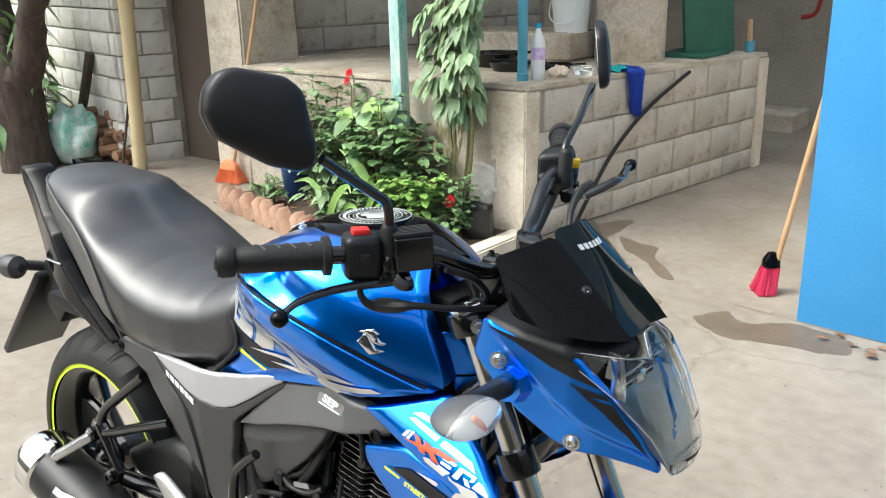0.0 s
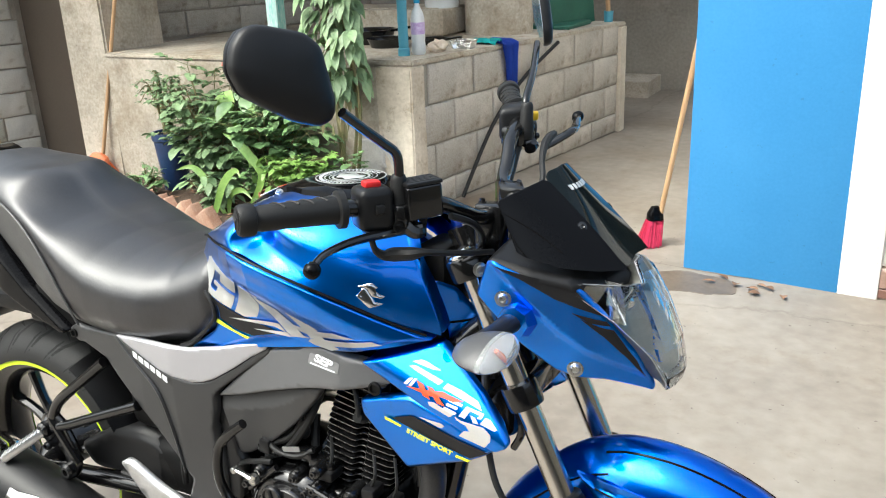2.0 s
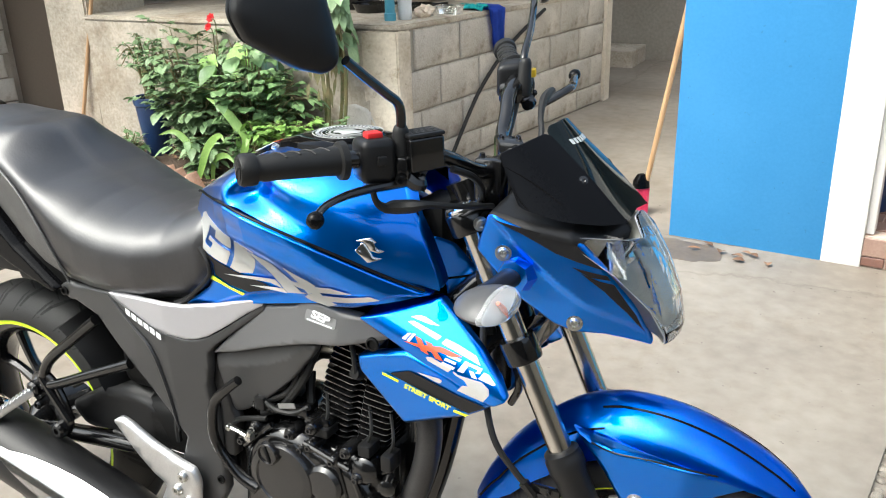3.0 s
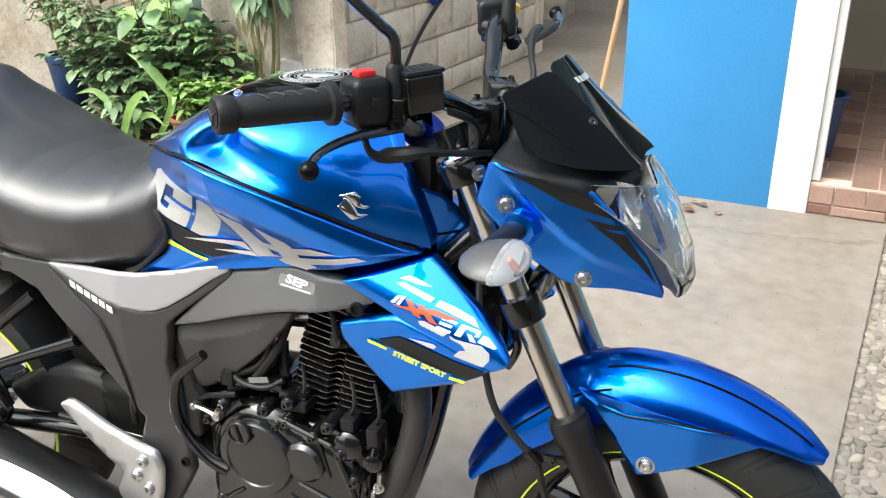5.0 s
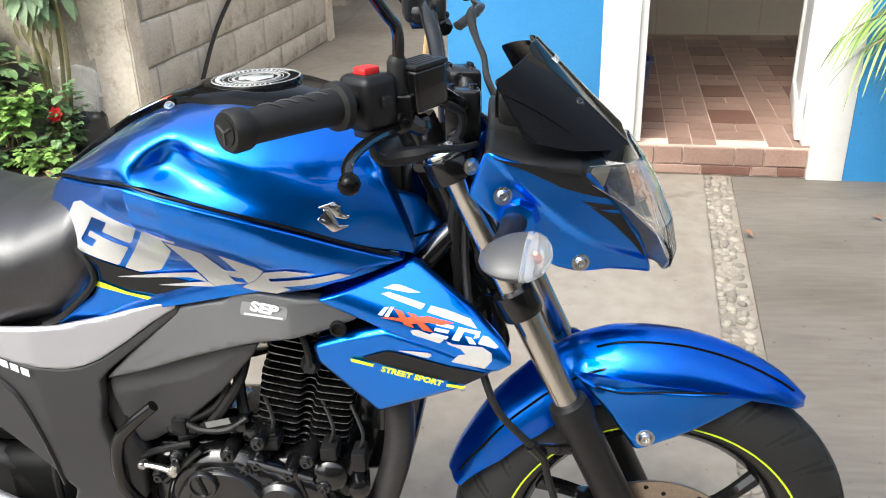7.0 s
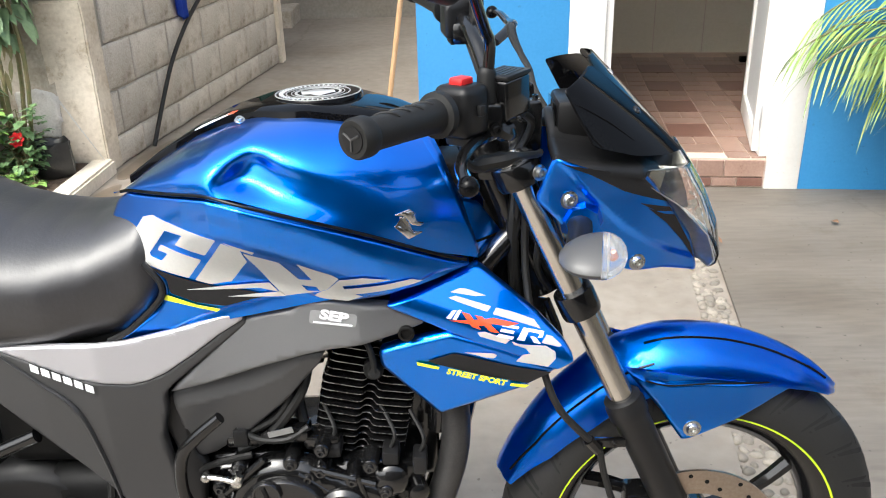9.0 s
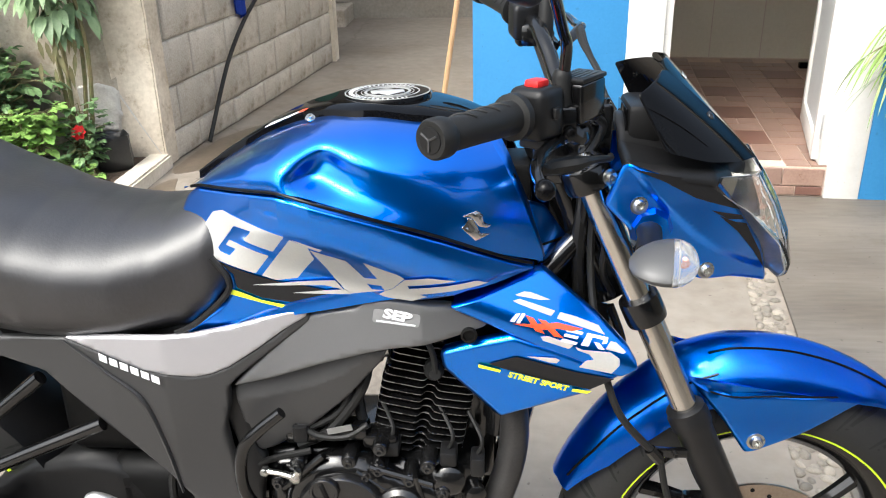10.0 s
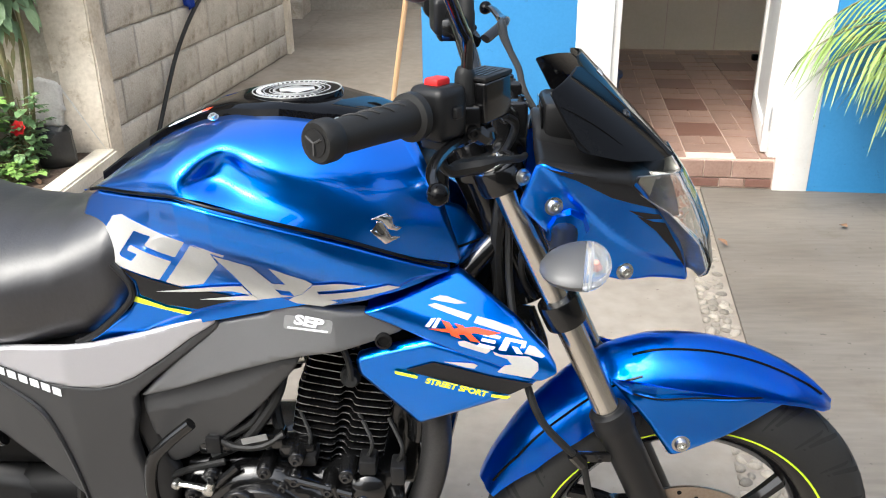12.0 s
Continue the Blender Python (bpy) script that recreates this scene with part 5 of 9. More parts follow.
def build_fork():
    for sgn, nm in ((-1, "right"), (1, "left")):
        y = 0.090 * sgn
        at = lambda z: Vector((fork_x(z), y, z))
        bm = bmesh.new()
        tube(bm, [at(0.50), at(0.912)], 0.0178, 20, 1)
        leg = part("fork_tube", bm, FORK_CHROME, bike, "polished steel fork tube")
        bm = bmesh.new()
        lathe(bm, [(0.020, -0.30), (0.025, -0.28), (0.0255, -0.02), (0.0285, -0.012), (0.0285, 0.006), (0.0265, 0.010), (0.0265, 0.016), (0.021, 0.020), (0.019, 0.020)], at(0.555), FORK_AXIS, 24)
        slider = part("fork_slider", bm, MATT_BLACK, bike, "matt black lower fork leg")
        # lower clamp
        bm = bmesh.new()
        lathe(bm, [(0.018, -0.018), (0.0265, -0.018), (0.0275, -0.012), (0.0275, 0.012), (0.0265, 0.018), (0.018, 0.018)], at(0.718), FORK_AXIS, 24)
        box(bm, fork_x(0.718) - 0.012, fork_x(0.718) + 0.012, min(y, 0), max(y, 0), 0.700, 0.735, 0.004)
        part("lower_clamp", bm, SATIN_BLACK, bike)
        # upper clamp with its cap nut
        bm = bmesh.new()
        lathe(bm, [(0.018, -0.018), (0.030, -0.018), (0.0315, -0.014), (0.0315, 0.011), (0.0295, 0.014), (0.018, 0.014)], at(0.900), FORK_AXIS, 24)
        box(bm, fork_x(0.893) - 0.030, fork_x(0.893) + 0.010, min(y * 1.02, 0), max(y * 1.02, 0), 0.880, 0.904, 0.006)
        part("upper_clamp", bm, SATIN_BLACK, bike)
        bm = bmesh.new()
        lathe(bm, [(0.0265, 0), (0.0265, 0.003), (0.024, 0.005), (0.017, 0.005), (0.0155, 0.008), (0.011, 0.009), (0.010, 0.004), (0, 0.004)], at(0.913), FORK_AXIS, 20)
        part("fork_cap", bm, CHROME, leg, "chrome fork cap")
        bm = bmesh.new()
        hexbolt(bm, at(0.900) + Vector((0.026, 0.020 * sgn, 0.002)), (0.7, sgn * 0.9, 0), 0.007, 0.008)
        part("clamp_bolt", bm, ZINC, leg)
    # steering head and frame tubes behind it
    bm = bmesh.new()
    tube(bm, [(fork_x(0.70) - 0.04, 0, 0.70), (fork_x(0.93) - 0.04, 0, 0.93)], 0.028, 16, 1)
    tube(bm, [(1.055, 0.03, 0.76), (0.98, 0.06, 0.72), (0.93, 0.07, 0.64)], 0.018, 10, 5)
    tube(bm, [(1.055, -0.03, 0.80), (0.99, -0.055, 0.73), (0.95, -0.06, 0.62), (0.94, -0.05, 0.50)], 0.016, 10, 5)
    tube(bm, [(1.06, 0, 0.74), (1.0, 0, 0.60), (0.955, 0, 0.42), (0.90, 0, 0.26)], 0.02, 10, 5)
    part("frame_head", bm, SATIN_BLACK, bike, "black tubular frame round the steering head")
    # wiring and horn behind the fork
    bm = bmesh.new()
    tube(bm, [(1.06, -0.01, 0.89), (1.052, -0.040, 0.84), (1.048, -0.042, 0.78), (1.055, -0.02, 0.70)], 0.009, 8, 6)
    tube(bm, [(1.05, -0.035, 0.90), (1.055, -0.05, 0.85), (1.05, -0.04, 0.79), (1.05, -0.03, 0.70)], 0.006, 8, 6)
    tube(bm, [(1.07, -0.03, 0.90), (1.085, -0.06, 0.83), (1.08, -0.06, 0.76), (1.10, -0.03, 0.71)], 0.005, 8, 6)
    part("wiring", bm, RUBBER, bike)
    bm = bmesh.new()
    lathe(bm, [(0.036, 0), (0.040, 0.006), (0.040, 0.018), (0.030, 0.026), (0.012, 0.028)], (1.075, -0.03, 0.655), (0.8, -0.5, 0.1), 20)
    part("horn", bm, SATIN_BLACK, bike)
    bm = bmesh.new()
    tube(bm, [(1.095, -0.045, 0.70), (1.115, -0.050, 0.64), (1.100, -0.045, 0.60)], 0.006, 8, 5)
    part("brake_hose_clip", bm, SATIN_BLACK, bike)
    # brake hose with its bracket on the slider
    bm = bmesh.new()
    tube(bm, [(1.062, -0.045, 0.90), (1.064, -0.050, 0.84), (1.064, -0.066, 0.76), (1.072, -0.090, 0.69), (1.088, -0.108, 0.62), (1.108, -0.118, 0.57), (1.142, -0.116, 0.527), (1.165, -0.112, 0.500), (1.176, -0.110, 0.455), (1.195, -0.110, 0.40), (1.235, -0.100, 0.365)], 0.0052, 8, 6)
    hose = part("brake_hose", bm, RUBBER, bike, "black front brake hose")
    bm = bmesh.new()
    tube(bm, [(1.151, -0.1145, 0.516), (1.166, -0.112, 0.497)], 0.0082, 8, 1)
    box(bm, 1.158, 1.205, -0.108, -0.100, 0.498, 0.512, 0.002)
    hexbolt(bm, (1.188, -0.108, 0.505), (0, -1, 0), 0.004, 0.005)
    part("hose_bracket", bm, SATIN_BLACK, hose)


build_fork()


def wheel(name, c, R, half, rim_r, spokes, label):
    hub = thing(name, label, "")
    hub.parent = bike
    hub.location = c
    sec = [(0.0, R), (0.35, R - 0.005), (0.66, R - 0.020), (0.88, R - 0.042), (1.0, R - 0.060), (0.98, R - 0.072), (0.88, rim_r + 0.012), (0.80, rim_r + 0.003), (0.66, rim_r - 0.002)]
    prof = [(r, h * half) for h, r in sec]
    prof = [(r, -h) for r, h in reversed(prof)] + prof[1:]
    bm = bmesh.new()
    lathe(bm, prof, (0, 0, 0), (0, 1, 0), 96, caps=False)
    tyre = part("tyre", bm, TYRE_RUBBER, hub, "black rubber road tyre with siped tread", smooth=60)
    # tread grooves: curved near-black strips laid on the shoulders as the slots' shade
    bm = bmesh.new()
    def on(a, h, lift=0.0006):
        r = float(np.interp(abs(h), [s[0] for s in sec[:6]], [s[1] for s in sec[:6]])) + lift
        return Vector((r * math.cos(a), h * half, r * math.sin(a)))
    nseg = 26
    for k in range(nseg):
        for sgn in (-1, 1):
            a0 = 2 * math.pi * (k + (0.5 if sgn > 0 else 0)) / nseg
            for off, lo, hi, sw, wd in ((0.0, 0.20, 0.92, 0.14, 0.017), (0.10, 0.50, 0.96, 0.09, 0.011), (-0.06, 0.08, 0.42, -0.12, 0.014)):
                row = []
                for j in range(9):
                    t = j / 8
                    h = (lo + (hi - lo) * t) * sgn
                    a = a0 + off + sw * t ** 1.5
                    w = wd * math.sin(math.pi * min(max(t * 0.9 + 0.05, 0), 1)) ** 0.5
                    row.append((on(a - w, h), on(a + w, h)))
                vs = [(bm.verts.new(p), bm.verts.new(q)) for p, q in row]
                for (p0, q0), (p1, q1) in zip(vs, vs[1:]):
                    bm.faces.new((p0, q0, q1, p1))
    part("tread_groove", bm, GROOVE_SHADE, tyre, kind="stuff", smooth=0)
    w = half * 0.86
    bm = bmesh.new()
    lathe(bm, [(rim_r + 0.004, -w), (rim_r + 0.004, -w + 0.006), (rim_r - 0.012, -w + 0.012), (rim_r - 0.026, -w * 0.5), (rim_r - 0.028, 0), (rim_r - 0.026, w * 0.5), (rim_r - 0.012, w - 0.012), (rim_r + 0.004, w - 0.006), (rim_r + 0.004, w),
               (rim_r - 0.006, w), (rim_r - 0.022, w - 0.010), (rim_r - 0.036, w * 0.4), (rim_r - 0.038, 0), (rim_r - 0.036, -w * 0.4), (rim_r - 0.022, -w + 0.010), (rim_r - 0.006, -w), (rim_r + 0.004, -w)], (0, 0, 0), (0, 1, 0), 72, caps=False)
    rim = part("rim", bm, SATIN_BLACK, hub, "satin black cast alloy rim")
    for sgn in (-1, 1):
        bm = bmesh.new()
        lathe(bm, [(rim_r + 0.0085, sgn * (w + 0.0045)), (rim_r - 0.0040, sgn * (w + 0.0050))], (0, 0, 0), (0, 1, 0), 96, caps=False)
        part("rim_tape", bm, STRIPE, rim, "lime yellow rim tape")
    for k in range(spokes):
        a = 2 * math.pi * (k // 2) / (spokes / 2) + (0.20 if k % 2 else -0.20) + 0.3
        a1 = a + (0.10 if k % 2 else -0.10)
        bm = bmesh.new()
        tube(bm, [(0.035 * math.cos(a), 0, 0.035 * math.sin(a)), (0.12 * math.cos(a), 0, 0.12 * math.sin(a)), ((rim_r - 0.03) * math.cos(a1), 0, (rim_r - 0.03) * math.sin(a1))], [0.016, 0.011, 0.013], 8, 4)
        part("spoke", bm, SATIN_BLACK, rim)
    bm = bmesh.new()
    lathe(bm, [(0.012, -0.075), (0.030, -0.06), (0.032, -0.03), (0.045, -0.02), (0.045, 0.02), (0.032, 0.03), (0.030, 0.06), (0.012, 0.075)], (0, 0, 0), (0, 1, 0), 24)
    part("hub", bm, SATIN_BLACK, hub)
    return hub


front_wheel = wheel("front_wheel", AXLE_F, 0.293, 0.050, 0.222, 6, "front wheel with a lime striped black rim")
rear_wheel = wheel("rear_wheel", AXLE_R, 0.300, 0.068, 0.222, 6, "rear wheel with a lime striped black rim")


def build_brake():
    bm = bmesh.new()
    lathe(bm, [(0.092, -0.060), (0.133, -0.060), (0.133, -0.056), (0.092, -0.056), (0.092, -0.060)], (0, 0, 0), (0, 1, 0), 64, caps=False)
    disc = part("brake_disc", bm, DISC_STEEL, front_wheel, "drilled steel brake disc")
    # drilled holes as flat near-black spots, their shade put into the colour
    for k in range(30):
        a = 2 * math.pi * k / 30
        r = 0.104 + 0.010 * (k % 3)
        bm = bmesh.new()
        lathe(bm, [(0.0035, 0.0), (0.0035, 0.0006), (0.0, 0.0006)], (r * math.cos(a), -0.0603, r * math.sin(a)), (0, -1, 0), 8, caps=False)
        part("disc_hole", bm, BLACK_AND_SHADE, disc)
    bm = bmesh.new()
    box(bm, 1.215, 1.275, -0.090, -0.040, 0.335, 0.400, 0.008)
    part("caliper", bm, SATIN_BLACK, bike, "black front brake caliper")


build_brake()


def build_fender():
    crest = [(160, 0.318), (145, 0.322), (125, 0.336), (110, 0.352), (100, 0.354), (85, 0.345), (70, 0.334), (58, 0.327), (50, 0.320)]
    edge = [(160, 0.300), (145, 0.272), (128, 0.266), (112, 0.276), (100, 0.280), (80, 0.282), (65, 0.298), (55, 0.308), (50, 0.312)]
    width = [(160, 0.045), (140, 0.056), (110, 0.064), (90, 0.064), (65, 0.056), (54, 0.040), (50, 0.018)]
    S = lambda tb, a: float(np.interp(a, [p[0] for p in reversed(tb)], [p[1] for p in reversed(tb)]))
    bm = bmesh.new()
    loops = []
    for i in range(61):
        a = 50 + 110 * i / 60
        rc, re, w = S(crest, a), S(edge, a), S(width, a)
        row = []
        for j in range(-12, 13):
            t = abs(j) / 12
            y = w * math.sin(t * math.pi / 2) ** 1.15 * (1 if j > 0 else -1)
            r = re + (rc - re) * (1 - t ** 1.7)
            # two creases beside a raised ridge
            r -= 0.0035 * smoothstep(0.24, 0.26, t)
            ar = radians(a)
            row.append((AXLE_F.x + r * math.cos(ar), y, AXLE_F.z + r * math.sin(ar)))
        loops.append(row)
    skin(bm, loops, closed=False, caps=False)
    r = bmesh.ops.solidify(bm, geom=bm.faces[:], thickness=0.003)
    fender = part("front_fender", bm, BLUE, bike, "blue metallic front fender", smooth=32)
    # black lines added along the ridge creases to stand for their shade
    for sgn in (1, -1):
        bm = bmesh.new()
        row = []
        for k in range(22):
            a = 55 + 50 * k / 21
            r = S(edge, a) + (S(crest, a) - S(edge, a)) * (1 - 0.30 ** 1.7) - 0.0030
            row.append((AXLE_F.x + r * math.cos(radians(a)), sgn * S(width, a) * math.sin(0.30 * math.pi / 2) ** 1.15, AXLE_F.z + r * math.sin(radians(a))))
        tube(bm, row, 0.0020, 6, 1)
        part("fender_crease", bm, GLOSS_BLACK, fender)
    # side stay plate that hides the fork fixing
    lobe = [(1.205, 0.600), (1.236, 0.580), (1.268, 0.572), (1.320, 0.574), (1.400, 0.570), (1.470, 0.562), (1.465, 0.554), (1.385, 0.524), (1.305, 0.486), (1.292, 0.484), (1.262, 0.530)]
    lob = lambda x, z: -0.0665 + 0.030 * smoothstep(1.36, 1.48, x) - 0.004 * smoothstep(0.56, 0.50, z)
    bm = sheet(rounded(lobe, 0.005), lambda a, b: (a, lob(a, b), b), (0, 0.006, 0), 0.010, 0.003)
    other = flipped(bm)
    lo = part("fender_stay", bm, BLUE, fender, "blue fender side plate")
    part("fender_stay", other, BLUE, fender)
    for sgn in (1, -1):
        bm = bmesh.new()
        tube(bm, [(x, sgn * (lob(x, z) - 0.0012), z + 0.001) for x, z in lobe[1:6]], 0.0014, 6, 5)
        part("fender_seam", bm, GLOSS_BLACK, fender)
        bm = bmesh.new()
        row = []
        for k in range(15):
            a = 104 + 52 * k / 14
            t = 0.62
            r = S(edge, a) + (S(crest, a) - S(edge, a)) * (1 - t ** 1.7) - 0.0012
            row.append((AXLE_F.x + r * math.cos(radians(a)), sgn * -S(width, a) * math.sin(t * math.pi / 2) ** 1.15, AXLE_F.z + r * math.sin(radians(a))))
        tube(bm, row, 0.0018, 6, 1)
        part("fender_seam", bm, GLOSS_BLACK, fender)
        bm = bmesh.new()
        lathe(bm, [(0.013, 0), (0.013, 0.001), (0.0095, 0.0012), (0.009, 0.004), (0.007, 0.007), (0.004, 0.007), (0.0035, 0.003)], (1.306, -0.0695 * sgn, 0.503), (0, -sgn, 0), 20)
        part("fender_bolt", bm, ZINC, fender, "bright fender bolt")


build_fender()


FOLD = [(1.06, 0.955), (1.095, 0.915), (1.139, 0.862), (1.186, 0.815), (1.223, 0.789), (1.31, 0.742)]


def build_headlamp():
    def side(x, z):
        return -0.122 + 0.032 * smoothstep(1.08, 1.23, x) + 0.058 * smoothstep(1.20, 1.33, x) + 0.12 * max(0.80 - z, 0) - 0.05 * max(z - 0.87, 0) - 0.006 * smoothstep(0.0, 0.018, z - lerp_at(FOLD, x)) + 0.06 * max(lerp_at(FOLD, x) - z, 0)
    fair = side_panel("headlamp_fairing", [(1.072, 0.868), (1.078, 0.885), (1.092, 0.921), (1.100, 0.921), (1.135, 0.908), (1.212, 0.891), (1.240, 0.857), (1.284, 0.797), (1.302, 0.742), (1.302, 0.733), (1.270, 0.745), (1.244, 0.754), (1.205, 0.757), (1.178, 0.766), (1.135, 0.802), (1.098, 0.842)],
                      side, BLUE, "blue metallic headlamp side fairing", thick=0.008, roll=0.004, step=0.005)
    decal([(1.100, 0.918), (1.138, 0.908), (1.205, 0.892), (1.222, 0.874), (1.244, 0.852), (1.228, 0.858), (1.183, 0.874), (1.139, 0.900)], side, BLACK_DECAL, fair, label="black sticker wedge", lift=0.002, r=0.0006, step=0.003)
    decal([(1.205, 0.856), (1.247, 0.844), (1.252, 0.837), (1.228, 0.842)], side, BLACK_DECAL, fair, r=0.0004, step=0.0025)
    decal([(1.216, 0.848), (1.240, 0.836), (1.256, 0.831), (1.284, 0.784), (1.294, 0.758), (1.272, 0.790), (1.245, 0.822)], side, BLACK_DECAL, fair, r=0.0005, step=0.003)
    for c in ((1.113, 0.868), (1.208, 0.771)):
        for sgn in (1, -1):
            bm = bmesh.new()
            y = side(*c) - 0.001
            lathe(bm, [(0.0115, 0), (0.0115, 0.001), (0.0085, 0.0012), (0.0080, 0.0035), (0.006, 0.006), (0.0035, 0.006), (0.003, 0.003)], (c[0], y * sgn, c[1]), (0.25, -sgn, 0), 18)
            part("fairing_bolt", bm, ZINC, fair, "bright fairing bolt")
    # matt cowl over the lamp
    def cowl(x, y):
        t = min(abs(y) / 0.12, 1)
        return (x, y, 0.925 - 0.20 * (x - 1.09) + 0.012 * (1 - t * t) - 0.35 * max(x - 1.20, 0) + 0.024 * max(1 - (y / 0.05) ** 2, 0))
    half = [(1.092, -0.122), (1.150, -0.116), (1.206, -0.103), (1.235, -0.060), (1.262, -0.022), (1.246, -0.014)]
    bm = sheet(rounded(half + [(x, -y) for x, y in reversed(half)], 0.004), cowl, (0, 0, -0.012), 0.010, 0.005)
    part("lamp_cowl", bm, MATT_BLACK, bike, "matt black cowl above the headlamp", smooth=50)
    # lens
    front = [(0.735, 1.322), (0.745, 1.334), (0.763, 1.338), (0.804, 1.330), (0.851, 1.310), (0.885, 1.290), (0.915, 1.268)]
    def lens(y, z, lift=0.0):
        a = abs(y)
        return (lerp_at(front, z) - 0.05 * a - 4.0 * a * a - 15.0 * max(a - 0.05, 0) ** 2 - lift, y, z)
    right = [(0.0, 0.916), (-0.018, 0.913), (-0.030, 0.888), (-0.060, 0.891), (-0.101, 0.898), (-0.102, 0.888), (-0.084, 0.845), (-0.064, 0.795), (-0.044, 0.752), (-0.030, 0.738), (0.0, 0.734)]
    outline = rounded(right[:-1] + [(0.0, 0.734)] + [(-y, z) for y, z in reversed(right[1:-1])], 0.004)
    bm = sheet(outline, lens, (-0.0025, 0, 0), 0.007, 0.0008)
    lamp = part("headlamp_lens", bm, LENS, bike, "clear headlamp lens with chrome reflector")
    lamp.visible_shadow = False
    inset = lambda y, z, k, lift: Vector(lens(y * k, 0.836 + (z - 0.836) * k, lift))
    # bright serrated edge just inside the lens
    bm = bmesh.new()
    tube(bm, [inset(y, z, 0.985, 0.005) for y, z in outline[::2]] + [inset(*outline[0], 0.985, 0.005)], 0.0006, 6, 2)
    part("lens_rim", bm, ALLOY, lamp)
    # mirror bowl: flat flanks that fall back to a flat rear plate
    bm = bmesh.new()
    loops = []
    for k, back in ((0.990, 0.006), (0.93, 0.018), (0.90, 0.024), (0.84, 0.040), (0.70, 0.062), (0.50, 0.078), (0.28, 0.086)):
        loops.append([inset(y, z, k, back) for y, z in outline[::2]])
    skin(bm, loops, True, False)
    bm.faces.new([v for v in bm.verts][-len(loops[0]):])
    bowl = part("reflector", bm, REFLECTOR, lamp, "dull mirror reflector bowl", smooth=24)
    bm = bmesh.new()
    lathe(bm, [(0.016, -0.05), (0.016, 0.0), (0.012, 0.006), (0.012, 0.022), (0.005, 0.027)], (1.236, -0.004, 0.850), (1, 0, -0.1), 16)
    part("bulb_shield", bm, CHROME, lamp)
    # dark slats beside the bulb, and the wall of the small side chamber
    for k, dz in enumerate((-0.024, -0.015, -0.006, 0.003, 0.012, 0.021)):
        bm = bmesh.new()
        box(bm, 1.196, 1.262 - 0.4 * abs(dz), -0.060, 0.046, 0.862 + dz, 0.8655 + dz, 0.0008)
        part("reflector_fin", bm, CHROME if k % 2 else GLOSS_BLACK, lamp)
    for sgn in (1, -1):
        bm = bmesh.new()
        rows = [[inset(-0.060 - 0.014 * t, 0.893 - 0.052 * t, 1.0, 0.008) + Vector((-d, 0.010 * d / 0.05, 0)) for d in (0, 0.02, 0.05)] for t in (0, 0.33, 0.66, 1)]
        skin(bm, [[Vector((q.x, q.y * sgn, q.z)) for q in r] for r in rows], closed=False, caps=False)
        bmesh.ops.solidify(bm, geom=bm.faces[:], thickness=0.0015)
        part("chamber_wall", bm, CHROME, lamp, smooth=10)
        bm = bmesh.new()
        for a, b, c in (((-0.066, 0.889), (-0.090, 0.893), (-0.080, 0.868)), ((-0.090, 0.893), (-0.094, 0.878), (-0.080, 0.868)), ((-0.066, 0.889), (-0.080, 0.868), (-0.068, 0.862))):
            vs = [bm.verts.new(Vector((q.x, q.y * sgn, q.z))) for q in (inset(*a, 1, 0.020), inset(*b, 1, 0.012), inset(*c, 1, 0.024))]
            bm.faces.new(vs)
        part("chamber_facet", bm, CHROME, lamp, smooth=0)
    # fluted foot of the lens
    for k in range(13):
        y = -0.036 + 0.006 * k
        bm = bmesh.new()
        tube(bm, [lens(y, 0.741 + 0.1 * abs(y), 0.004), lens(y, 0.778 - 0.2 * abs(y), 0.004)], 0.0019, 6, 1)
        part("lens_rib", bm, FROSTED, lamp)
    # smoked flyscreen: tall middle and folded wings
    def mid(y, z):
        t = (z - 0.915) / (1.048 - 0.915)
        return (1.264 - 0.126 * t - (1.0 + 11.0 * t * t) * y * y, y, z)
    m_out = [(0.0, 1.034), (-0.034, 1.030), (-0.046, 1.022), (-0.049, 0.967), (-0.052, 0.925), (-0.050, 0.914), (0.0, 0.919)]
    bm = sheet(rounded(m_out + [(-y, z) for y, z in reversed(m_out[1:-1])], 0.005), mid, (-0.003, 0, 0), 0.008, 0)
    screen = part("flyscreen", bm, SMOKE, bike, "smoked dark flyscreen above the headlamp")
    bm = bmesh.new()
    inner = [(0.0, 1.026), (-0.036, 1.018), (-0.044, 0.99), (-0.045, 0.96), (-0.042, 0.924), (0.0, 0.926)]
    bm = sheet(rounded(inner + [(-y, z) for y, z in reversed(inner[1:-1])], 0.004), lambda y, z: Vector(mid(y, z)) - Vector((0.0045, 0, 0.001)), (-0.003, 0, 0), 0.012, 0.001)
    part("screen_backing", bm, GLOSS_BLACK, screen, "gloss black panel behind the screen")
    for sgn in (1, -1):
        def wing(a, b):
            # a runs back from the fold, b up
            rear = Vector((1.142, -0.130, 0.936)).lerp(Vector((1.106, -0.119, 1.003)), b)
            q = Vector(mid(-0.0515 + 0.0055 * b, 0.912 + 0.110 * b)).lerp(rear, a)
            q.y -= 0.012 * math.sin(math.pi * min(max(a, 0), 1))
            q.y *= sgn
            return q
        o = [(0.0, 0.0), (0.0, 0.97), (0.05, 1.0), (0.96, 1.0), (1.0, 0.96), (1.0, 0.05), (0.95, 0.0), (0.62, -0.07), (0.25, -0.05)]
        bm = sheet(rounded(o, 0.02), wing, (-0.003, sgn * 0.002, 0), 0.06, 0)
        w = part("screen_wing", bm, GLOSS_BLACK, screen, "gloss black screen wing", smooth=60)
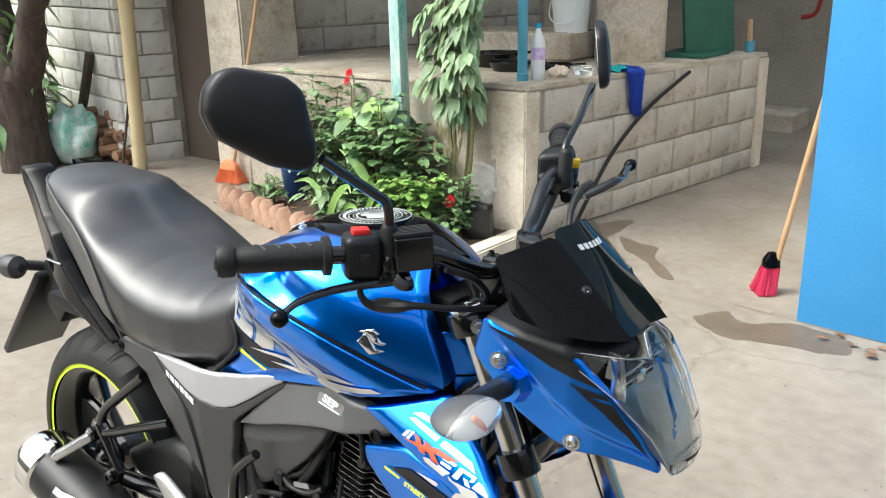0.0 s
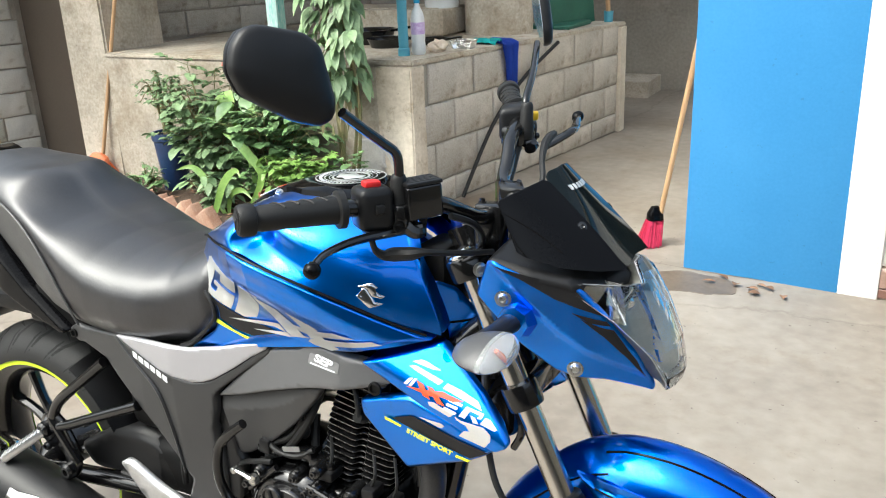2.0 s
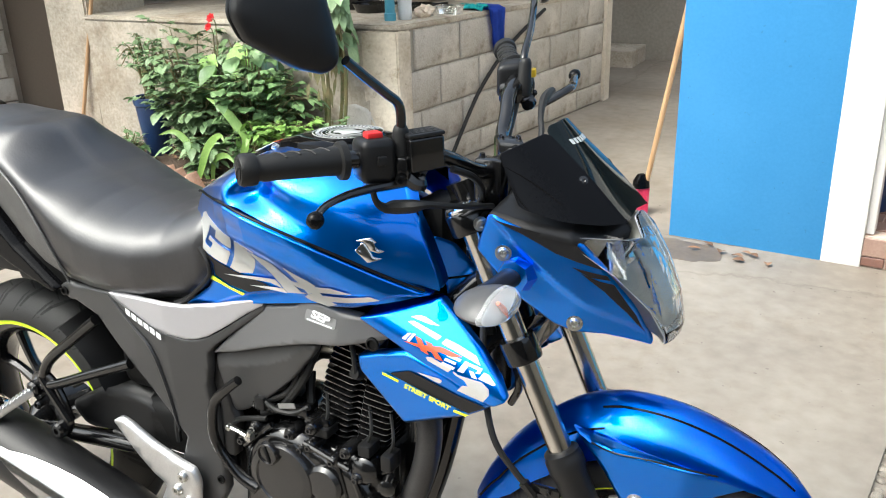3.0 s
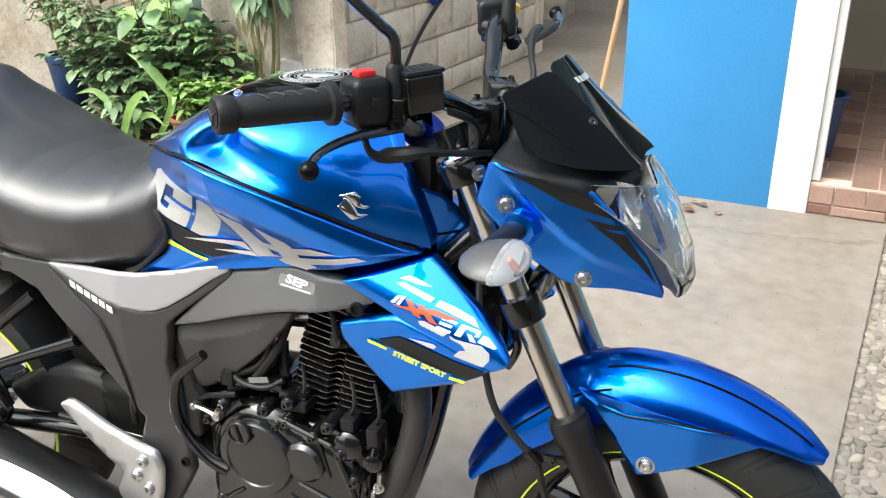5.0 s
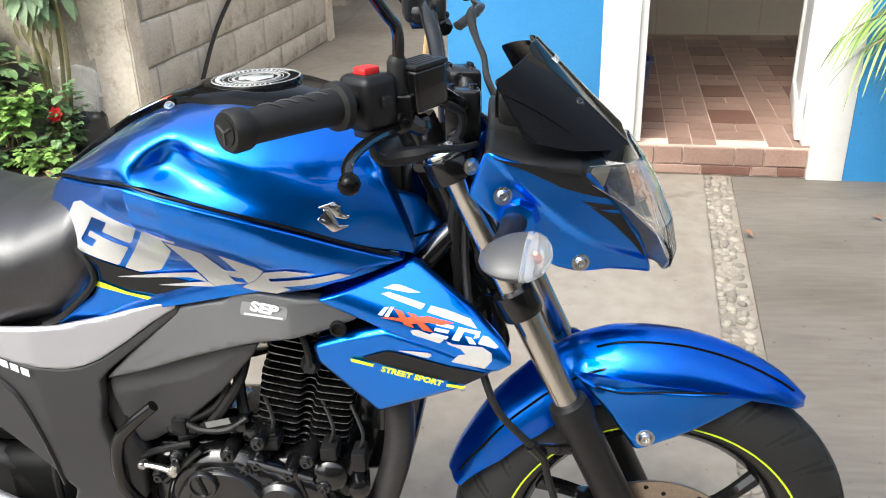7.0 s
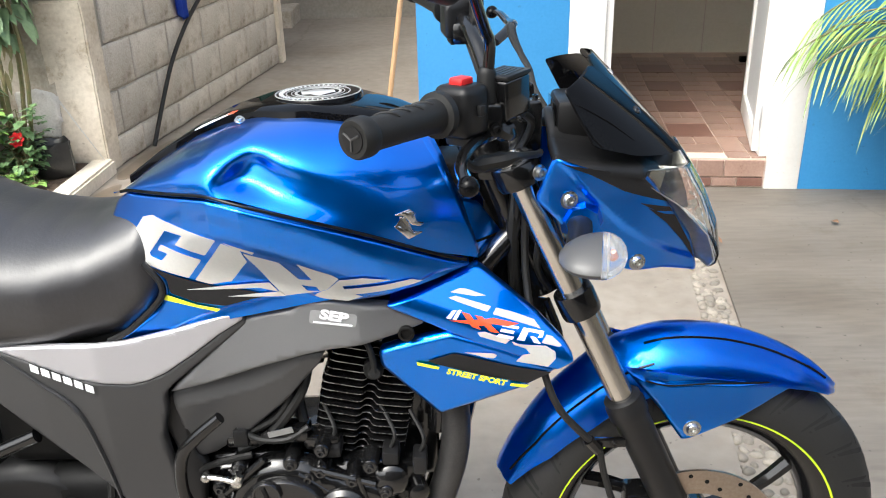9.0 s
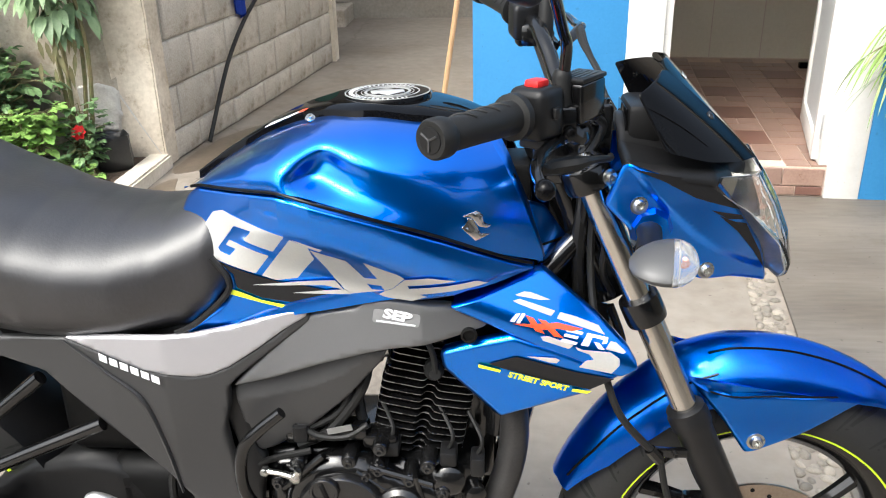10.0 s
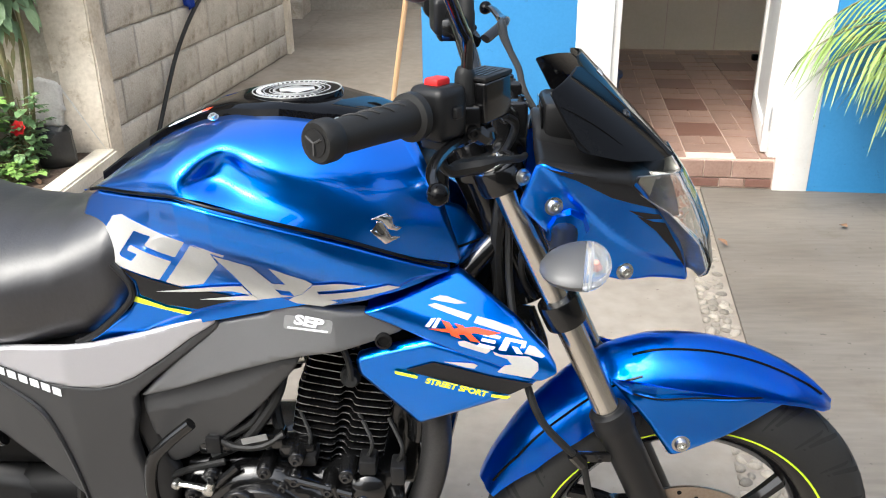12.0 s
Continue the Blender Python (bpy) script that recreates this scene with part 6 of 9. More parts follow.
        for line in ([(0.985, 0.78), (0.80, 0.62), (0.62, 0.40), (0.50, 0.16)], [(0.985, 0.40), (0.97, 0.20), (0.92, 0.03)]):
            bm = bmesh.new()
            tube(bm, [Vector(wing(a, b)) + Vector((0, -0.0004 * sgn, 0)) for a, b in line], [0.0006, 0.0014, 0.0014, 0.0006][:len(line)], 6, 6)
            part("wing_crease", bm, GLOSS_BLACK, w)
        bm = bmesh.new()
        lathe(bm, [(0.0068, -0.002), (0.0068, 0.0004), (0.0046, 0.0006), (0.0042, 0.0014), (0.0026, 0.0018), (0.0014, 0.0008)], Vector(wing(0.10, 0.48)), (0.62, -sgn * 0.62, 0.48), 16)
        part("screen_bolt", bm, CASE_GREY, screen, "dark steel screen bolt")
    # maker's mark on the screen as plain bars
    for k in range(6):
        y = -0.028 + 0.0092 * k
        bm = sheet([(y, 1.011), (y + 0.0066, 1.011), (y + 0.0066, 1.0050), (y, 1.0050)], lambda a, b: Vector(mid(a, b)) + Vector((0.0008, 0, 0.0006)), (-0.0004, 0, 0), 0.01, 0)
        part("mark_bar", bm, SILVER_DECAL, screen, smooth=0)
    # meter behind the screen
    bm = bmesh.new()
    box(bm, 1.104, 1.148, -0.046, 0.046, 0.925, 0.976, 0.008)
    meter = part("meter", bm, MATT_BLACK, bike, "black digital meter housing")
    bm = bmesh.new()
    box(bm, -0.002, 0.0, -0.040, 0.040, -0.019, 0.019, 0.001, m=pose(1.1035, 0, 0.951, 0, 0, 0))
    part("meter_glass", bm, GLOSS_BLACK, meter)


build_headlamp()


def build_indicators():
    for sgn in (1, -1):
        m = Matrix.Diagonal((1, sgn, 1, 1))
        c = Vector((1.140, -0.211, 0.830))

        def almond(lo, hi, scale, n=9):
            """Rings of an almond whose long axis points outward; lo and hi are stations back to front."""
            rings = []
            for i in range(n):
                t = lo + (hi - lo) * i / (n - 1)
                k = math.sqrt(max(1 - (t / (0.050 if t < 0 else 0.030)) ** 2, 0.0004)) * scale
                ring = []
                for a in np.linspace(0, 2 * math.pi, 20, endpoint=False):
                    yy = 0.043 * math.cos(a)
                    zz = 0.022 * math.sin(a) * (1 - 0.35 * max(-math.cos(a), 0) ** 2) + 0.22 * yy
                    ring.append(m @ (c + Vector((t + 0.18 * yy * k, yy * k, zz * k))))
                rings.append(ring)
            return rings
        bm = bmesh.new()
        tube(bm, [m @ Vector(v) for v in ((1.128, -0.100, 0.838), (1.124, -0.145, 0.836), (1.116, -0.190, 0.833))], [0.018, 0.015, 0.016], 12, 4, flat=0.8)
        stalk = part("indicator_stalk", bm, MATT_BLACK, bike, "black rubber indicator stalk")
        bm = bmesh.new()
        skin(bm, almond(-0.0490, 0.0, 0.90))
        part("indicator_housing", bm, INDICATOR_GREY, stalk, "dark grey indicator housing")
        bm = bmesh.new()
        skin(bm, almond(0.0005, 0.0299, 0.92, 12))
        ln = part("indicator_lens", bm, INDICATOR_LENS, stalk, "clear indicator lens with an amber bulb")
        ln.visible_shadow = False
        bm = bmesh.new()
        tube(bm, [m @ (c + Vector((0.0105, 0.008, -0.010))), m @ (c + Vector((0.0125, 0.0, -0.002))), m @ (c + Vector((0.0105, -0.010, 0.009)))], [0.003, 0.0042, 0.003], 10, 4)
        part("indicator_bulb", bm, AMBER, stalk)
        bm = bmesh.new()
        rings = almond(0.0052, 0.0060, 0.84, 2)
        skin(bm, [rings[1], [m @ c + (v - m @ c) * 0.45 + Vector((0.0045, 0, 0)) for v in rings[1]]], True, True)
        part("indicator_reflector", bm, WHITE_PLASTIC, stalk, "pale faceted backing")
        # raised seat of the stalk on the fairing
        bm = bmesh.new()
        tube(bm, [m @ Vector((1.130, -0.104, 0.838)), m @ Vector((1.130, -0.124, 0.838))], [0.029, 0.022], 8, 1)
        part("stalk_boot", bm, BLUE, stalk)


build_indicators()


def build_bars():
    path = [(0.885, -0.363, 1.012), (0.963, -0.256, 1.010), (1.005, -0.200, 1.008), (1.035, -0.150, 1.000), (1.058, -0.095, 0.972), (1.062, -0.045, 0.962), (1.062, 0.045, 0.962), (1.058, 0.095, 0.972), (1.035, 0.150, 1.000), (1.005, 0.200, 1.008), (0.963, 0.256, 1.010), (0.885, 0.363, 1.012)]
    bm = bmesh.new()
    tube(bm, path, 0.0112, 14, 5)
    bar = part("handlebar", bm, SATIN_BLACK, bike, "black tubular handlebar with rubber grips")
    for y in (-0.045, 0.045):
        bm = bmesh.new()
        box(bm, 1.040, 1.084, y - 0.015, y + 0.015, 0.895, 0.980, 0.006)
        for dx in (-0.014, 0.014):
            hexbolt(bm, (1.062 + dx, y, 0.979), (0, 0, 1), 0.004, 0.006)
        part("bar_clamp", bm, SATIN_BLACK, bar)
    for sgn in (1, -1):
        end, inn = Vector((0.885, -0.363 * sgn, 1.012)), Vector((0.963, -0.256 * sgn, 1.010))
        d = (inn - end).normalized()
        bm = bmesh.new()
        lathe(bm, [(0.006, -0.004), (0.009, -0.006), (0.0175, -0.006), (0.0198, -0.002), (0.0198, 0.010), (0.0188, 0.014), (0.0150, 0.015), (0.0150, 0.019), (0.0162, 0.022), (0.0164, 0.060), (0.0172, 0.100), (0.0182, 0.116), (0.0240, 0.118), (0.0245, 0.126), (0.0190, 0.128)], end, d, 28)
        grip = part("grip", bm, RUBBER, bar, "ribbed black rubber grip")
        side = d.cross(Vector((0, 0, 1))).normalized()
        up = side.cross(d)
        # slanted ribs round the grip
        for k in range(5):
            bm = bmesh.new()
            pts = []
            for j in range(9):
                a = 0.2 + 1.9 * j / 8 + (0.0 if k % 2 else 0.15)
                h = 0.030 + 0.018 * k + 0.020 * j / 8
                r = 0.0166 + 0.008 * max(h - 0.06, 0) * 2
                pts.append(end + d * h + (side * math.cos(a) * -sgn + up * math.sin(a)) * r)
            tube(bm, pts, 0.0014, 5, 1)
            part("grip_rib", bm, RUBBER, grip)
        bm = bmesh.new()
        lathe(bm, [(0.0, 0.0), (0.0125, 0.0), (0.0125, 0.003), (0.0, 0.004)], end - d * 0.004, -d, 20, caps=False)
        part("bar_end", bm, MATT_BLACK, grip)
        for a in (0.5, 2.6, 4.7):
            bm = bmesh.new()
            q = end - d * 0.0082
            tube(bm, [q, q + (side * math.cos(a) + up * math.sin(a)) * 0.0105], 0.0012, 5, 1)
            part("bar_end_rib", bm, GREY_PLASTIC, grip)
        # switch box
        c = inn + d * 0.034
        fm = Matrix((( d.x, side.x * -sgn, up.x, c.x), (d.y, side.y * -sgn, up.y, c.y), (d.z, side.z * -sgn, up.z, c.z), (0, 0, 0, 1)))
        bm = bmesh.new()
        box(bm, -0.024, 0.022, -0.022, 0.024, -0.030, 0.026, 0.010, 3, m=fm)
        box(bm, -0.012, 0.014, -0.018, 0.016, -0.040, -0.026, 0.004, m=fm)
        sw = part("switch_box", bm, MATT_BLACK, bar, "black handlebar switch housing")
        if sgn > 0:
            bm = bmesh.new()
            box(bm, -0.013, 0.009, -0.008, 0.010, 0.022, 0.033, 0.003, 2, m=fm)
            part("kill_switch", bm, RED_PLASTIC, sw, "red engine stop switch")
            bm = bmesh.new()
            box(bm, -0.006, 0.006, -0.027, -0.018, -0.006, 0.006, 0.002, m=fm)
            part("starter_button", bm, MATT_BLACK, sw)
        else:
            bm = bmesh.new()
            box(bm, -0.006, 0.008, -0.032, -0.018, -0.004, 0.010, 0.003, m=fm)
            part("horn_button", bm, YELLOW_PLASTIC, sw, "yellow horn button")
            bm = bmesh.new()
            box(bm, -0.018, 0.016, -0.030, -0.018, -0.024, -0.008, 0.004, m=fm)
            part("turn_switch", bm, MATT_BLACK, sw)
        # mirror stalk boot, perch and lever
        base = Vector((1.006, -0.203 * sgn, 0.990))
        bm = bmesh.new()
        box(bm, -0.016, 0.020, -0.020, 0.018, -0.018, 0.016, 0.007, 2, m=Matrix.Translation(base + Vector((0.0, 0, 0.006))))
        tube(bm, [base + Vector((0.004, -0.004 * sgn, 0.0)), base + Vector((0.022, -0.004 * sgn, -0.014)), base + Vector((0.028, 0.006 * sgn, -0.016))], [0.012, 0.010, 0.009], 8, 4)
        perch = part("lever_perch", bm, SATIN_BLACK, bar, "black lever perch")
        bm = bmesh.new()
        hexbolt(bm, base + Vector((0.012, -0.022 * sgn, -0.006)), (0.4, -sgn, 0), 0.005, 0.006)
        part("perch_bolt", bm, SATIN_BLACK, perch)
        if sgn > 0:
            lever = [(1.034, -0.196, 0.980), (1.005, -0.226, 0.976), (0.986, -0.284, 0.977), (0.979, -0.334, 0.973), (0.986, -0.366, 0.965)]
        else:
            lever = [(1.040, 0.222, 0.970), (1.058, 0.262, 0.982), (1.048, 0.300, 0.976), (1.030, 0.345, 0.976), (1.016, 0.375, 0.968)]
        bm = bmesh.new()
        tube(bm, lever, [0.010, 0.009, 0.0075, 0.006, 0.005], 10, 6, flat=0.7)
        lev = part("lever", bm, SATIN_BLACK, bar, "black brake lever with a ball end" if sgn > 0 else "black clutch lever with a ball end")
        bm = bmesh.new()
        lathe(bm, [(0.002, -0.0105), (0.006, -0.009), (0.0098, -0.004), (0.0105, 0.001), (0.009, 0.006), (0.005, 0.0095), (0.001, 0.0105)], lever[-1], (Vector(lever[-1]) - Vector(lever[-2])), 18)
        part("lever_ball", bm, GLOSS_BLACK, lev)
        # mirror
        elbow = Vector((1.012, -0.214 * sgn, 1.072))
        bm = bmesh.new()
        tube(bm, [(1.003, 0.205, 1.02), (1.006, 0.208, 1.055), (1.004, 0.214, 1.092), (0.985, 0.290, 1.130), (0.956, 0.378, 1.172)] if sgn < 0 else [base + Vector((0.002, -0.002 * sgn, 0.010)), (1.009, -0.2075 * sgn, 1.025), elbow, (1.006, -0.236 * sgn, 1.092), (0.999, -0.268 * sgn, 1.114), (0.992, -0.300 * sgn, 1.137)], 0.0062, 10, 6)
        stem = part("mirror_stem", bm, SATIN_BLACK, bar, "black bent mirror stem")
        bm = bmesh.new()
        lathe(bm, [(0.012, -0.004), (0.0125, 0.0), (0.0125, 0.022), (0.0110, 0.028), (0.0105, 0.050), (0.008, 0.056), (0.0065, 0.057)], base + Vector((0.002, -0.003 * sgn, 0.002)) + (Vector((0.0, 0, 0.040)) if sgn < 0 else Vector((0, 0, 0))), (0.02, -0.03 * sgn, 1), 18)
        part("stem_boot", bm, RUBBER, stem)
        ax = Vector((-0.50, -0.84 * sgn, 0.20)).normalized()
        nrm = Vector((0.82, -0.50 * sgn, 0.12)).normalized()
        upm = nrm.cross(ax).normalized() * (1 if nrm.cross(ax).z > 0 else -1)
        nrm = (ax.cross(upm) if ax.cross(upm).x > 0 else upm.cross(ax)).normalized()
        c0 = Vector((0.946, -0.347 * sgn, 1.183)) if sgn > 0 else Vector((0.943, 0.425, 1.226))
        shape = rounded([(-0.068, -0.042), (-0.052, -0.053), (-0.015, -0.051), (0.050, -0.030), (0.068, -0.005), (0.068, 0.022), (0.058, 0.042), (0.040, 0.050), (-0.020, 0.050), (-0.042, 0.038), (-0.068, -0.022)], 0.008, 3)
        bm = bmesh.new()
        loops = []
        for k, h in ((1.0, -0.006), (1.02, -0.003), (1.02, 0.001), (0.995, 0.006), (0.95, 0.0095), (0.86, 0.0118), (0.6, 0.0150), (0.3, 0.0165)):
            loops.append([c0 + ax * (a * 0.93 - 0.003) * k + upm * b * 0.97 * k + nrm * h for a, b in shape])
        skin(bm, loops)
        shell = part("mirror_shell", bm, MATT_BLACK, bar, "black plastic mirror shell")
        bm = bmesh.new()
        skin(bm, [[c0 + ax * a * 0.95 + upm * b * 0.95 - nrm * h for a, b in shape] for h in (0.0062, 0.0070)])
        part("mirror_glass", bm, CHROME, shell, "mirror glass")
    # brake fluid reservoir
    fm = Matrix.Translation((1.030, -0.190, 1.014)) @ Matrix.Rotation(radians(-36), 4, "Z") @ Matrix.Rotation(radians(3), 4, "X")
    bm = bmesh.new()
    box(bm, -0.018, 0.018, -0.024, 0.024, -0.022, 0.022, 0.004, 3, m=fm)
    res = part("brake_reservoir", bm, SATIN_BLACK, bar, "black brake fluid reservoir")
    bm = bmesh.new()
    box(bm, -0.0188, 0.0188, -0.0248, 0.0248, 0.0215, 0.027, 0.002, 2, m=fm)
    lid = part("reservoir_lid", bm, MATT_BLACK, res, "black reservoir lid with raised writing")
    for k in range(5):
        bm = bmesh.new()
        box(bm, -0.014 + 0.006 * k, -0.0115 + 0.006 * k, -0.019, 0.019 - 0.005 * (k % 2), 0.0265, 0.0278, 0, m=fm)
        part("lid_bar", bm, GREY_PLASTIC, lid, smooth=0)
    # cables
    for pts, r in (([(0.982, -0.236, 0.980), (0.984, -0.232, 0.955), (0.992, -0.224, 0.944), (1.003, -0.216, 0.944), (1.027, -0.212, 0.947), (1.045, -0.200, 0.948), (1.070, -0.150, 0.936), (1.080, -0.080, 0.920)], [0.0042, 0.0042, 0.0062, 0.0095, 0.0090, 0.0045, 0.0042, 0.0042]),
                   ([(1.052, -0.150, 0.985), (1.066, -0.110, 0.965), (1.060, -0.070, 0.930), (1.040, -0.060, 0.900)], 0.0050),
                   ([(1.072, 0.200, 1.000), (1.085, 0.170, 1.000), (1.105, 0.125, 0.985), (1.122, 0.090, 0.962), (1.110, 0.040, 0.930)], [0.006, 0.007, 0.0045, 0.0045, 0.0045]),
                   ([(1.000, 0.215, 0.985), (1.040, 0.150, 0.960), (1.060, 0.080, 0.930), (1.050, 0.040, 0.880)], 0.0062)):
        bm = bmesh.new()
        tube(bm, pts, r, 8, 6)
        part("cable", bm, RUBBER, bar)
    # top yoke with ignition switch
    bm = bmesh.new()
    box(bm, 1.000, 1.060, -0.075, 0.075, 0.880, 0.905, 0.008)
    lathe(bm, [(0.020, 0), (0.020, 0.016), (0.015, 0.018), (0.0, 0.018)], (1.010, 0, 0.905), (-0.2, 0, 1), 20)
    part("top_yoke", bm, SATIN_BLACK, bike)


    # the bars are turned and tipped a little, so the far end stands forward and higher
    for ob in [bar] + list(bar.children_recursive):
        if ob.name.startswith(("mirror", "stem")) or ob.type != "MESH":
            continue
        for v in ob.data.vertices:
            k = max(v.co.y, 0) / 0.37
            v.co += Vector((0.050 * k - 0.028 * smoothstep(0.02, 0.09, v.co.y) - 0.024 * smoothstep(0.01, 0.10, v.co.y) * (1 - smoothstep(0.14, 0.26, v.co.y)), 0, 0.074 * k))


build_bars()
# ---- engine, exhaust and rear end ----
def build_engine():
    eng = bike
    lean = radians(11)
    ax = Vector((math.sin(lean), 0, math.cos(lean)))
    fx = Vector((math.cos(lean), 0, -math.sin(lean)))
    base = Vector((0.822, 0, 0.468))
    # finned cylinder
    bm = bmesh.new()
    lathe(bm, [(0.050, 0.0), (0.050, 0.19)], base, ax, 20)
    cyl = part("cylinder", bm, ENGINE_BLACK, eng, "black finned engine cylinder")
    for k in range(15):
        c = base + ax * (0.012 + 0.0118 * k)
        wx = 0.066 if k < 10 else 0.064 - 0.002 * (k - 10)
        wy = 0.082
        shape = rounded([(-wx, -wy), (-0.006, -wy), (-0.002, -wy + 0.014), (0.010, -wy + 0.014), (0.014, -wy), (wx, -wy * 0.92), (wx, wy), (-wx, wy)], 0.010, 2)
        bm = bmesh.new()
        skin(bm, [[c + fx * (a * s) + Vector((0, b * s, 0)) + ax * h for a, b in shape] for s, h in ((0.985, -0.0016), (1.0, -0.0008), (1.0, 0.0008), (0.985, 0.0016))])
        fin = part("fin", bm, ENGINE_BLACK, cyl)
        bm = bmesh.new()
        skin(bm, [[c + fx * (a * 1.006) + Vector((0, b * 1.006, 0)) + ax * h for a, b in shape] for h in (-0.0004, 0.0006)])
        part("fin_edge", bm, FIN_EDGE, cyl, "bright machined fin edge")
    bm = bmesh.new()
    box(bm, -0.068, 0.066, -0.070, 0.070, 0.186, 0.245, 0.014, 3, m=Matrix.Translation(base) @ Matrix.Rotation(lean, 4, "Y"))
    box(bm, -0.030, 0.045, -0.088, -0.060, 0.190, 0.235, 0.010, 3, m=Matrix.Translation(base) @ Matrix.Rotation(lean, 4, "Y"))
    part("cylinder_head", bm, ENGINE_BLACK, eng, "black cylinder head")
    # chain tunnel and spark plug cap between the fins
    bm = bmesh.new()
    lathe(bm, [(0.012, 0), (0.014, 0.004), (0.014, 0.022), (0.010, 0.026), (0.008, 0.040)], base + Vector((0.030, -0.070, 0.145)), (0.15, -1, 0.25), 14)
    tube(bm, [base + Vector((0.036, -0.105, 0.155)), base + Vector((0.03, -0.10, 0.19)), base + Vector((0.0, -0.07, 0.23)), (0.80, 0.0, 0.72)], 0.0045, 8, 5)
    part("plug_cap", bm, RUBBER, cyl, "black spark plug cap and lead")
    # crankcase
    bm = bmesh.new()
    box(bm, 0.600, 0.905, -0.105, 0.105, 0.235, 0.475, 0.03, 3)
    box(bm, 0.560, 0.720, -0.085, 0.085, 0.300, 0.488, 0.03, 3)
    box(bm, 0.700, 0.870, -0.060, 0.060, 0.180, 0.260, 0.02, 3)
    case = part("crankcase", bm, ENGINE_BLACK, eng, "black crankcase with ribbed covers")
    bm = bmesh.new()
    o = rounded([(0.622, 0.300), (0.640, 0.440), (0.690, 0.492), (0.760, 0.486), (0.800, 0.462), (0.862, 0.448), (0.892, 0.400), (0.880, 0.320), (0.830, 0.262), (0.700, 0.248)], 0.03, 4)
    sheet(o, lambda a, b: (a, -0.126 - 0.010 * math.exp(-((a - 0.72) ** 2 + (b - 0.40) ** 2) / 0.006), b), (0, 0.03, 0), 0.016, 0.010, bm)
    part("clutch_cover", bm, ENGINE_BLACK, case, "black clutch cover")
    bm = bmesh.new()
    lathe(bm, [(0.066, 0.0), (0.066, 0.012), (0.062, 0.018), (0.050, 0.020), (0.048, 0.017), (0.0, 0.017)], (0.722, -0.124, 0.408), (0, -1, 0), 40)
    disc = part("clutch_disc", bm, CASE_GREY, case, "grey round clutch cover plate")
    bm = bmesh.new()
    lathe(bm, [(0.0215, 0), (0.0215, 0.006), (0.0195, 0.009), (0.0165, 0.009), (0.0155, 0.006), (0, 0.006)], (0.702, -0.142, 0.455), (0, -1, 0), 28)
    plug = part("oil_filler_plug", bm, CASE_GREY, case, "grey slotted oil filler plug")
    # near-black bar on the plug's face in place of the shaded slot
    bm = bmesh.new()
    box(bm, -0.0028, 0.0028, -0.0035, 0.0, -0.0145, 0.0145, 0.001, 1, m=Matrix.Translation((0.702, -0.1475, 0.455)) @ Matrix.Rotation(radians(-18), 4, "Y"))
    part("plug_slot", bm, BLACK_AND_SHADE, plug)
    bm = bmesh.new()
    lathe(bm, [(0.034, 0), (0.034, 0.016), (0.028, 0.022), (0.0, 0.024)], (0.806, -0.118, 0.418), (0, -1, 0), 28)
    part("small_cover", bm, CASE_GREY, case)
    bm = bmesh.new()
    lathe(bm, [(0.024, 0), (0.024, 0.020), (0.017, 0.026), (0.0, 0.027)], (0.872, -0.098, 0.452), (0.1, -1, 0.1), 20)
    lathe(bm, [(0.015, 0), (0.015, 0.03), (0.009, 0.034), (0.0, 0.034)], (0.905, -0.085, 0.430), (0.3, -1, 0), 16)
    box(bm, 0.860, 0.920, -0.095, -0.06, 0.395, 0.47, 0.01, 2)
    part("water_fitting", bm, ENGINE_BLACK, case)
    rnd = random.Random(4)
    spots = [(0.632, 0.452), (0.662, 0.484), (0.735, 0.490), (0.776, 0.478), (0.820, 0.462), (0.866, 0.442), (0.886, 0.398), (0.876, 0.330), (0.828, 0.268), (0.766, 0.252), (0.700, 0.254), (0.640, 0.300), (0.758, 0.468), (0.846, 0.485), (0.780, 0.512)]
    for x, z in spots:
        bm = bmesh.new()
        lathe(bm, [(0.0125, -0.03), (0.0115, 0.006), (0.0095, 0.009), (0.0, 0.0095)], (x, -0.119, z), (0, -1, 0), 14)
        boss = part("bolt_boss", bm, ENGINE_BLACK, case)
        bm = bmesh.new()
        hexbolt(bm, (x, -0.1275, z), (0, -1, 0), 0.0056, 0.007)
        part("case_bolt", bm, CASE_GREY, case)
    # cast webs, sensor plug, clips and a small tag
    for p, q, r in (((0.640, 0.446), (0.700, 0.500), 0.006), ((0.765, 0.484), (0.852, 0.456), 0.005), ((0.862, 0.444), (0.888, 0.372), 0.006), ((0.745, 0.476), (0.792, 0.440), 0.0045), ((0.828, 0.470), (0.846, 0.398), 0.0045), ((0.690, 0.338), (0.640, 0.296), 0.005), ((0.776, 0.350), (0.846, 0.300), 0.005), ((0.792, 0.374), (0.868, 0.346), 0.005)):
        bm = bmesh.new()
        tube(bm, [(p[0], -0.128, p[1]), (q[0], -0.126, q[1])], r, 8, 1)
        part("case_web", bm, ENGINE_BLACK, case)
    for x, z, w, h in ((0.775, 0.492, 0.030, 0.018), (0.655, 0.512, 0.022, 0.026), (0.862, 0.478, 0.024, 0.022), (0.905, 0.462, 0.020, 0.030)):
        bm = bmesh.new()
        box(bm, x, x + w, -0.116, -0.080, z, z + h, 0.004, 2)
        plugged = part("sensor_plug", bm, MATT_BLACK, case)
        bm = bmesh.new()
        tube(bm, [(x + w / 2, -0.100, z + h), (x + w / 2 + 0.006, -0.098, z + h + 0.022), (x + w / 2 - 0.014, -0.07, z + h + 0.050)], 0.003, 6, 4)
